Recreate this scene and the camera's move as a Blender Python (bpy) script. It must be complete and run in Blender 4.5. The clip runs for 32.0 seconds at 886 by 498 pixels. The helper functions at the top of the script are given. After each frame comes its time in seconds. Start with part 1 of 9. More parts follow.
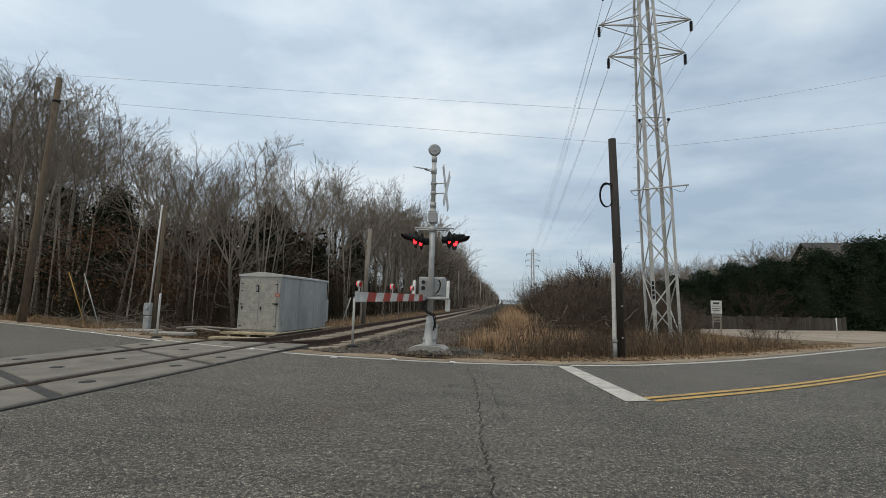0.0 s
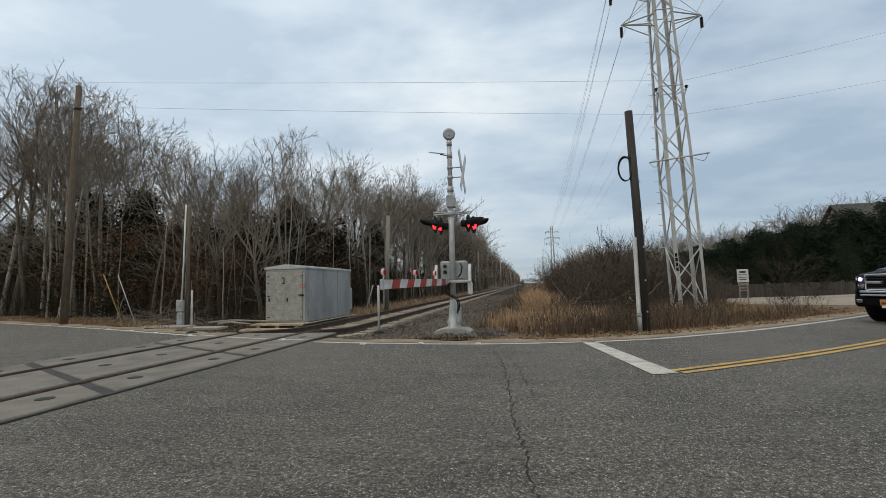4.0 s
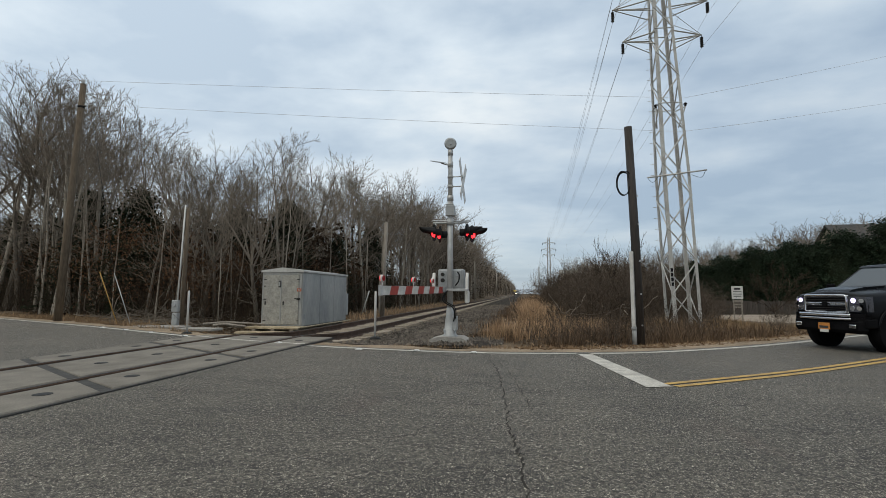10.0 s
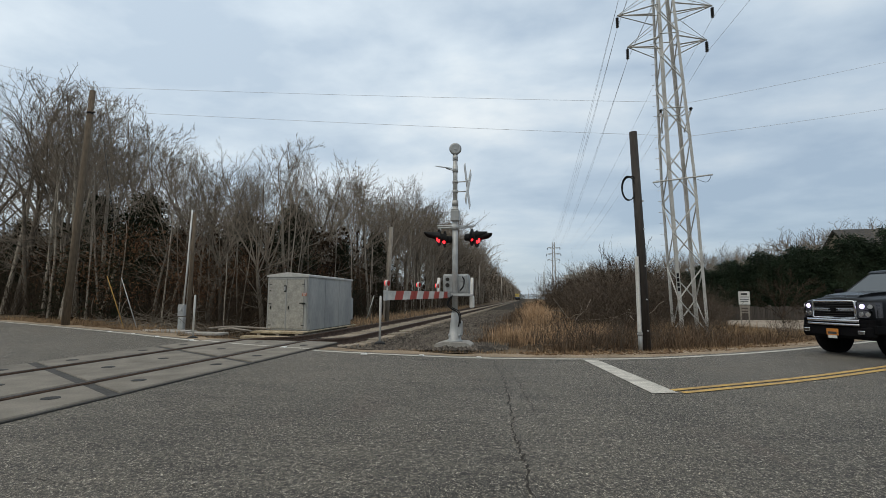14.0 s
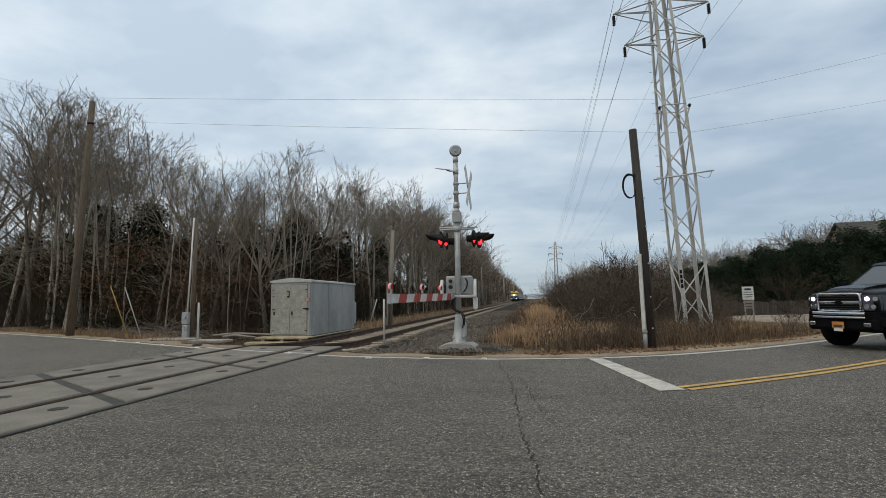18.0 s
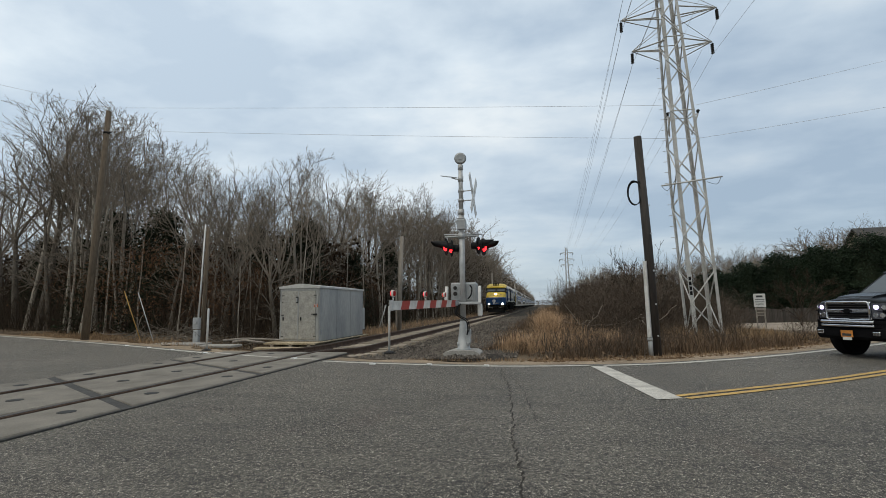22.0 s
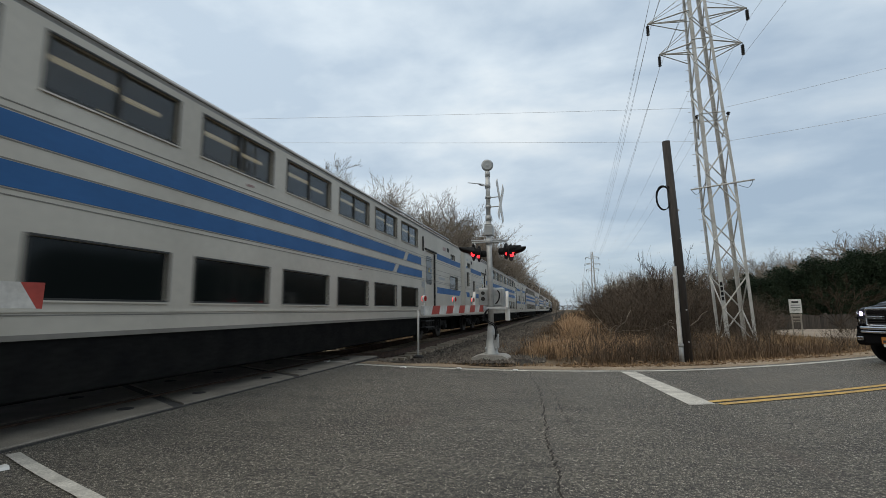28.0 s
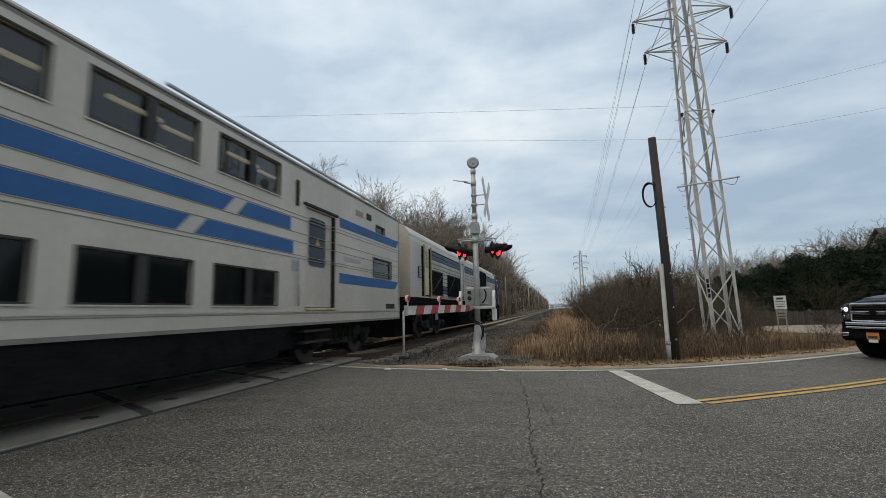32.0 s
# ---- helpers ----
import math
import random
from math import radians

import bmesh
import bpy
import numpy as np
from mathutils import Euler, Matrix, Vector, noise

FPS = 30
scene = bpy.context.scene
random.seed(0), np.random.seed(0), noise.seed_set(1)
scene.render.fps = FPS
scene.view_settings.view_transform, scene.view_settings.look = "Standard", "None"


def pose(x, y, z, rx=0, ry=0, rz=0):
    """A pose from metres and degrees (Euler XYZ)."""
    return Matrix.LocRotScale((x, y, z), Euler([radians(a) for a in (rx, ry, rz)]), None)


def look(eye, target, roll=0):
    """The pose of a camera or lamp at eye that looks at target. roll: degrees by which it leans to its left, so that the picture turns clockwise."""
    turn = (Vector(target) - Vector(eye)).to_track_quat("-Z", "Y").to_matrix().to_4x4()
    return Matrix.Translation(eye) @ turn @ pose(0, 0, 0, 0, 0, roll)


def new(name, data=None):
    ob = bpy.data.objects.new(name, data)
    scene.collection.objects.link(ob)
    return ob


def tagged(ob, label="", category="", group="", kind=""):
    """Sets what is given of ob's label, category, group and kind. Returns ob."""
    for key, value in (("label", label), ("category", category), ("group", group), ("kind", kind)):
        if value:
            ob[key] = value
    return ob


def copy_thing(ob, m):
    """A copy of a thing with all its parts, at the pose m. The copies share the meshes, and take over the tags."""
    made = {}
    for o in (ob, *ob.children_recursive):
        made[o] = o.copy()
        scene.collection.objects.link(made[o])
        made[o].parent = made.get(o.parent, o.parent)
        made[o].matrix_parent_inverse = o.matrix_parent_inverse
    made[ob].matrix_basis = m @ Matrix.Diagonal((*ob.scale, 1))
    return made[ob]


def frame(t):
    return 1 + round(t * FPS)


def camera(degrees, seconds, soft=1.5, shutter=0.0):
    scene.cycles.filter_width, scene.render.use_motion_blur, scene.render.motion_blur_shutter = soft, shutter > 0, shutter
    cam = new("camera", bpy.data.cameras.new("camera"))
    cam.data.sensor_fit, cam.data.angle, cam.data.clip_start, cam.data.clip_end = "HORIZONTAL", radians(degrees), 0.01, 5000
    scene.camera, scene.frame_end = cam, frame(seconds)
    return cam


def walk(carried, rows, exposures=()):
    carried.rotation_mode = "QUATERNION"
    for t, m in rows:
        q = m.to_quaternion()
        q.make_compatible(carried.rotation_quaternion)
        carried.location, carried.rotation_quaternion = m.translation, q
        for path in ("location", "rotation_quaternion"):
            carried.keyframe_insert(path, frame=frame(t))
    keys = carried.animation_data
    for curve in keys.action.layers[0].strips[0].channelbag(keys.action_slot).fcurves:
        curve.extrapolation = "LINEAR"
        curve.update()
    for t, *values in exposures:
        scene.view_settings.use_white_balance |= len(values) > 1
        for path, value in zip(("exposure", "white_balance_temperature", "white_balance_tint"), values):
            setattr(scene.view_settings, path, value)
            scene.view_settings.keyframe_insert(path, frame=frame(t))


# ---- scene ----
cam = camera(88.0, 32.0, soft=0.6, shutter=0.09)
PATH = [
    (0, (-0.001, 0.009, 1.04), (-0.271, 1.978, 1.271), 1.4),
    (0.5, (-0.032, -0.026, 1.042), (-0.319, 1.944, 1.235), 0.8),
    (1, (-0.02, -0.055, 1.05), (-0.318, 1.911, 1.258), 1.0),
    (1.5, (-0.036, -0.078, 1.052), (-0.345, 1.888, 1.242), 1.0),
    (2, (-0.038, -0.085, 1.052), (-0.36, 1.878, 1.266), 0.8),
    (2.5, (-0.042, -0.1, 1.053), (-0.375, 1.86, 1.27), 0.3),
    (3, (-0.052, -0.093, 1.05), (-0.377, 1.872, 1.23), 0.9),
    (3.5, (-0.032, -0.024, 1.034), (-0.323, 1.949, 1.182), 0.2),
    (4, (-0.028, -0.092, 1.058), (-0.378, 1.871, 1.215), -1.5),
    (4.5, (-0.038, -0.074, 1.047), (-0.357, 1.896, 1.182), -0.2),
    (6.5, (-0.049, -0.146, 1.05), (-0.347, 1.823, 1.236), 0.6),
    (7, (-0.064, -0.163, 1.051), (-0.361, 1.807, 1.231), 1.7),
    (7.5, (-0.095, -0.186, 1.062), (-0.407, 1.78, 1.261), 1.3),
    (8, (-0.095, -0.196, 1.064), (-0.413, 1.766, 1.284), 0.4),
    (8.5, (-0.113, -0.207, 1.065), (-0.441, 1.754, 1.284), 0.3),
    (9, (-0.103, -0.214, 1.049), (-0.449, 1.746, 1.246), -0.3),
    (9.5, (-0.062, -0.189, 1.063), (-0.399, 1.771, 1.276), 0.6),
    (10, (-0.054, -0.169, 1.053), (-0.389, 1.794, 1.245), 0.2),
    (10.5, (-0.037, -0.169, 1.056), (-0.365, 1.794, 1.253), -0.1),
    (11, (-0.044, -0.179, 1.053), (-0.386, 1.781, 1.261), -0.1),
    (11.5, (-0.045, -0.186, 1.057), (-0.399, 1.772, 1.258), -0.0),
    (12, (-0.044, -0.195, 1.065), (-0.399, 1.759, 1.302), -0.7),
    (12.5, (-0.04, -0.18, 1.054), (-0.386, 1.781, 1.244), 0.3),
    (13, (-0.041, -0.181, 1.055), (-0.387, 1.778, 1.26), 0.1),
    (13.5, (-0.047, -0.183, 1.058), (-0.398, 1.775, 1.265), 0.2),
    (14, (-0.055, -0.18, 1.059), (-0.41, 1.777, 1.271), 0.3),
    (14.5, (-0.066, -0.186, 1.056), (-0.422, 1.772, 1.259), 0.3),
    (16.5, (-0.076, -0.206, 1.062), (-0.451, 1.746, 1.283), -0.4),
    (17, (-0.056, -0.189, 1.067), (-0.415, 1.763, 1.318), -0.4),
    (17.5, (-0.053, -0.17, 1.062), (-0.392, 1.788, 1.295), -0.5),
    (18, (-0.073, -0.185, 1.057), (-0.434, 1.769, 1.278), -1.0),
    (18.5, (-0.088, -0.198, 1.058), (-0.463, 1.754, 1.274), -1.4),
    (19, (-0.08, -0.194, 1.063), (-0.455, 1.757, 1.293), -0.8),
    (19.5, (-0.087, -0.211, 1.067), (-0.475, 1.739, 1.288), -0.8),
    (20, (-0.1, -0.236, 1.066), (-0.494, 1.713, 1.283), -0.5),
    (20.5, (-0.068, -0.236, 1.052), (-0.448, 1.717, 1.264), -1.7),
    (21, (0.036, -0.21, 1.071), (-0.356, 1.737, 1.311), 0.6),
    (21.5, (0.114, -0.203, 1.062), (-0.288, 1.743, 1.287), 0.8),
    (22, (0.092, -0.234, 1.077), (-0.316, 1.709, 1.323), -0.8),
    (22.5, (0.031, -0.309, 1.097), (-0.415, 1.623, 1.358), -0.7),
    (23, (0.029, -0.313, 1.101), (-0.414, 1.622, 1.344), -1.0),
    (23.5, (-0.022, -0.353, 1.109), (-0.477, 1.581, 1.345), -0.8),
    (24, (-0.022, -0.432, 1.12), (-0.505, 1.493, 1.369), -1.2),
    (24.5, (-0.041, -0.494, 1.127), (-0.547, 1.425, 1.38), -1.4),
    (25, (-0.005, -0.491, 1.113), (-0.502, 1.429, 1.37), -1.1),
    (25.5, (0.006, -0.458, 1.106), (-0.476, 1.467, 1.361), -0.4),
    (27.5, (0.023, -0.45, 1.098), (-0.493, 1.464, 1.366), -1.0),
    (28, (0.027, -0.436, 1.084), (-0.479, 1.481, 1.351), -0.6),
    (28.5, (0.024, -0.419, 1.088), (-0.47, 1.501, 1.356), -0.5),
    (29, (-0.006, -0.419, 1.083), (-0.498, 1.503, 1.336), 0.1),
    (29.5, (-0.015, -0.435, 1.084), (-0.509, 1.487, 1.336), -0.7),
    (30, (0.023, -0.321, 1.09), (-0.439, 1.609, 1.342), -0.4),
    (30.5, (0.083, -0.287, 1.086), (-0.389, 1.639, 1.346), 0.1),
    (31, (0.109, -0.264, 1.087), (-0.373, 1.661, 1.332), -0.1),
    (31.5, (0.071, -0.276, 1.097), (-0.419, 1.646, 1.35), -1.1),
    (32, (0.072, -0.237, 1.082), (-0.389, 1.691, 1.348), -1.2),
]
walk(cam, [(t, look(eye, target, roll)) for t, eye, target, roll in PATH])

# ---------------------------------------------------------------- light
world = bpy.data.worlds.new("overcast_sky")
scene.world = world
world.use_nodes = True


def wire(tree, a, b):
    tree.links.new(a, b)


def build_world():
    t = world.node_tree
    t.nodes.clear()
    n = t.nodes.new
    out, bg = n("ShaderNodeOutputWorld"), n("ShaderNodeBackground")
    sky = n("ShaderNodeTexSky")
    sky.sky_type, sky.sun_disc = "NISHITA", False
    sky.sun_elevation, sky.sun_rotation = radians(60), radians(218)
    co, sep = n("ShaderNodeTexCoord"), n("ShaderNodeSeparateXYZ")
    wire(t, co.outputs["Generated"], sep.inputs[0])
    # the cloud deck is a plane high above: direction / (height + a little)
    up = n("ShaderNodeMath"); up.operation = "MAXIMUM"; up.inputs[1].default_value = 0.0
    wire(t, sep.outputs[2], up.inputs[0])
    lift = n("ShaderNodeMath"); lift.operation = "ADD"; lift.inputs[1].default_value = 0.16
    wire(t, up.outputs[0], lift.inputs[0])
    dx, dy = n("ShaderNodeMath"), n("ShaderNodeMath")
    for node, axis in ((dx, 0), (dy, 1)):
        node.operation = "DIVIDE"
        wire(t, sep.outputs[axis], node.inputs[0])
        wire(t, lift.outputs[0], node.inputs[1])
    deck = n("ShaderNodeCombineXYZ")
    wire(t, dx.outputs[0], deck.inputs[0])
    wire(t, dy.outputs[0], deck.inputs[1])
    big, fine = n("ShaderNodeTexNoise"), n("ShaderNodeTexNoise")
    big.inputs["Scale"].default_value, big.inputs["Detail"].default_value = 1.15, 7.0
    big.inputs["Roughness"].default_value, big.inputs["Distortion"].default_value = 0.52, 0.25
    fine.inputs["Scale"].default_value, fine.inputs["Detail"].default_value = 3.1, 8.0
    mp = n("ShaderNodeMapping")
    mp.inputs["Location"].default_value = (5.3, 2.2, 0.4)
    mp.inputs["Scale"].default_value = (0.8, 1.0, 1.0)
    wire(t, deck.outputs[0], mp.inputs[0])
    wire(t, mp.outputs[0], big.inputs["Vector"])
    wire(t, mp.outputs[0], fine.inputs["Vector"])
    mixn = n("ShaderNodeMix")
    mixn.inputs[0].default_value = 0.30
    wire(t, big.outputs["Fac"], mixn.inputs[2])
    wire(t, fine.outputs["Fac"], mixn.inputs[3])
    ramp = n("ShaderNodeValToRGB")
    e = ramp.color_ramp.elements
    e[0].position, e[0].color = 0.385, (0.395, 0.485, 0.58, 1)
    e[1].position, e[1].color = 0.60, (0.765, 0.815, 0.83, 1)
    m = e.new(0.49); m.color = (0.56, 0.645, 0.715, 1)
    wire(t, mixn.outputs[0], ramp.inputs[0])
    # pale band low over the horizon
    low = n("ShaderNodeMapRange")
    low.inputs["From Min"].default_value, low.inputs["From Max"].default_value = 0.0, 0.5
    low.inputs["To Min"].default_value, low.inputs["To Max"].default_value = 0.76, 0.0
    wire(t, up.outputs[0], low.inputs["Value"])
    band = n("ShaderNodeMix"); band.data_type = "RGBA"
    band.inputs[7].default_value = (0.292, 0.362, 0.432, 1)
    wire(t, low.outputs[0], band.inputs[0])
    wire(t, ramp.outputs[0], band.inputs[6])
    add = n("ShaderNodeMix"); add.data_type = "RGBA"; add.blend_type = "ADD"
    add.inputs[0].default_value = 0.02
    wire(t, band.outputs[2], add.inputs[6])
    wire(t, sky.outputs[0], add.inputs[7])
    # the deck is thinner towards one side
    thin = n("ShaderNodeVectorMath"); thin.operation = "DOT_PRODUCT"
    thin.inputs[1].default_value = (-0.80, 0.42, 0.43)
    wire(t, co.outputs["Generated"], thin.inputs[0])
    gain = n("ShaderNodeMapRange")
    gain.inputs["From Min"].default_value, gain.inputs["From Max"].default_value = 0.2, 1.0
    wire(t, thin.outputs["Value"], gain.inputs["Value"])
    tint = n("ShaderNodeMix"); tint.data_type = "RGBA"
    tint.inputs[6].default_value, tint.inputs[7].default_value = (0.945, 0.965, 0.985, 1), (1.335, 1.285, 1.225, 1)
    wire(t, gain.outputs[0], tint.inputs[0])
    lit = n("ShaderNodeMix"); lit.data_type = "RGBA"; lit.blend_type = "MULTIPLY"
    lit.inputs[0].default_value = 1.0
    wire(t, add.outputs[2], lit.inputs[6])
    wire(t, tint.outputs[2], lit.inputs[7])
    # warmer and brighter towards the hidden sun, behind and above
    sunward = n("ShaderNodeVectorMath"); sunward.operation = "DOT_PRODUCT"
    sunward.inputs[1].default_value = (-0.28, -0.60, 0.75)
    wire(t, co.outputs["Generated"], sunward.inputs[0])
    near_sun = n("ShaderNodeMapRange")
    near_sun.interpolation_type = "SMOOTHSTEP"
    near_sun.inputs["From Min"].default_value, near_sun.inputs["From Max"].default_value = 0.1, 1.0
    wire(t, sunward.outputs["Value"], near_sun.inputs["Value"])
    warm = n("ShaderNodeMix"); warm.data_type = "RGBA"; warm.blend_type = "MULTIPLY"
    warm.inputs[7].default_value = (1.14, 1.03, 0.89, 1)
    wire(t, near_sun.outputs[0], warm.inputs[0])
    wire(t, lit.outputs[2], warm.inputs[6])
    wire(t, warm.outputs[2], bg.inputs[0])
    bg.inputs[1].default_value = 1.0
    wire(t, bg.outputs[0], out.inputs[0])


build_world()
sun_data = bpy.data.lights.new("sun", "SUN")
sun_data.energy, sun_data.angle, sun_data.color = 0.70, radians(30), (1.0, 0.93, 0.80)
sun = new("sun", sun_data)
sun.matrix_world = look((-14, -6, 40), (0, 12, 0))


# ---------------------------------------------------------------- materials
def mat(name, col, rough=0.8, metal=0.0, col2=None, scale=3.0, fine=40.0, fine_amt=0.35, bump=0.15, rnd=0.0, spec=0.5, streak=1.0, amt=0.5):
    """A surface with two scales of variation in colour and a fine relief."""
    m = bpy.data.materials.new(name)
    m.use_nodes = True
    t = m.node_tree
    b = t.nodes["Principled BSDF"]
    n = t.nodes.new
    b.inputs["Metallic"].default_value = metal
    b.inputs["Specular IOR Level"].default_value = spec
    col2 = col2 or tuple(c * 0.62 for c in col)
    co = n("ShaderNodeTexCoord")
    mp = n("ShaderNodeMapping")
    mp.inputs["Scale"].default_value = (1, 1, streak)
    wire(t, co.outputs["Object"], mp.inputs[0])
    a, c = n("ShaderNodeTexNoise"), n("ShaderNodeTexNoise")
    a.inputs["Scale"].default_value, a.inputs["Detail"].default_value = scale, 5
    c.inputs["Scale"].default_value, c.inputs["Detail"].default_value = fine, 3
    wire(t, mp.outputs[0], a.inputs["Vector"])
    wire(t, mp.outputs[0], c.inputs["Vector"])
    r = n("ShaderNodeMapRange")
    r.inputs["From Min"].default_value, r.inputs["From Max"].default_value = 0.3, 0.72
    r.inputs["To Max"].default_value = amt * 2
    wire(t, a.outputs["Fac"], r.inputs["Value"])
    mix = n("ShaderNodeMix"); mix.data_type = "RGBA"
    mix.inputs[6].default_value, mix.inputs[7].default_value = (*col, 1), (*col2, 1)
    wire(t, r.outputs[0], mix.inputs[0])
    grain = n("ShaderNodeMapRange")
    grain.inputs["From Min"].default_value, grain.inputs["From Max"].default_value = 0.25, 0.75
    grain.inputs["To Min"].default_value, grain.inputs["To Max"].default_value = 1 - fine_amt, 1 + fine_amt
    wire(t, c.outputs["Fac"], grain.inputs["Value"])
    mul = n("ShaderNodeMix"); mul.data_type = "RGBA"; mul.blend_type = "MULTIPLY"
    mul.inputs[0].default_value = 1.0
    wire(t, mix.outputs[2], mul.inputs[6])
    wire(t, grain.outputs[0], mul.inputs[7])
    last = mul.outputs[2]
    if rnd:
        info = n("ShaderNodeObjectInfo")
        rr = n("ShaderNodeMapRange")
        rr.inputs["To Min"].default_value, rr.inputs["To Max"].default_value = 1 - rnd, 1 + rnd
        wire(t, info.outputs["Random"], rr.inputs["Value"])
        m2 = n("ShaderNodeMix"); m2.data_type = "RGBA"; m2.blend_type = "MULTIPLY"
        m2.inputs[0].default_value = 1.0
        wire(t, last, m2.inputs[6])
        wire(t, rr.outputs[0], m2.inputs[7])
        last = m2.outputs[2]
    wire(t, last, b.inputs["Base Color"])
    ro = n("ShaderNodeMapRange")
    ro.inputs["To Min"].default_value, ro.inputs["To Max"].default_value = max(0.03, rough - 0.12), min(1, rough + 0.12)
    wire(t, a.outputs["Fac"], ro.inputs["Value"])
    wire(t, ro.outputs[0], b.inputs["Roughness"])
    if bump:
        bp = n("ShaderNodeBump")
        bp.inputs["Strength"].default_value, bp.inputs["Distance"].default_value = bump, 0.02
        wire(t, c.outputs["Fac"], bp.inputs["Height"])
        wire(t, bp.outputs[0], b.inputs["Normal"])
    return m


def island_mat(name, dark, light, rough=0.9, translucent=0.0):
    """For blades, twigs and stones joined in one mesh: each piece takes its own tone."""
    m = bpy.data.materials.new(name)
    m.use_nodes = True
    t = m.node_tree
    b = t.nodes["Principled BSDF"]
    n = t.nodes.new
    geo, ramp, co, noi = n("ShaderNodeNewGeometry"), n("ShaderNodeValToRGB"), n("ShaderNodeTexCoord"), n("ShaderNodeTexNoise")
    noi.inputs["Scale"].default_value = 0.35
    noi.inputs["Detail"].default_value = 4
    wire(t, co.outputs["Object"], noi.inputs["Vector"])
    mixf = n("ShaderNodeMix")
    mixf.inputs[0].default_value = 0.5
    wire(t, geo.outputs["Random Per Island"], mixf.inputs[2])
    wire(t, noi.outputs["Fac"], mixf.inputs[3])
    e = ramp.color_ramp.elements
    e[0].position, e[0].color = 0.2, (*dark, 1)
    e[1].position, e[1].color = 0.8, (*light, 1)
    wire(t, mixf.outputs[0], ramp.inputs[0])
    wire(t, ramp.outputs[0], b.inputs["Base Color"])
    b.inputs["Roughness"].default_value = rough
    b.inputs["Specular IOR Level"].default_value = 0.2
    return m


def glow(name, col, strength):
    m = bpy.data.materials.new(name)
    m.use_nodes = True
    b = m.node_tree.nodes["Principled BSDF"]
    b.inputs["Base Color"].default_value = (*col, 1)
    b.inputs["Emission Color"].default_value = (*col, 1)
    b.inputs["Emission Strength"].default_value = strength
    b.inputs["Roughness"].default_value = 0.3
    return m


def glass(name, col, rough=0.05, through_amt=0.0):
    m = bpy.data.materials.new(name)
    m.use_nodes = True
    b = m.node_tree.nodes["Principled BSDF"]
    b.inputs["Base Color"].default_value = (*col, 1)
    b.inputs["Roughness"].default_value = rough
    b.inputs["Transmission Weight"].default_value = through_amt
    b.inputs["IOR"].default_value = 1.45
    return m


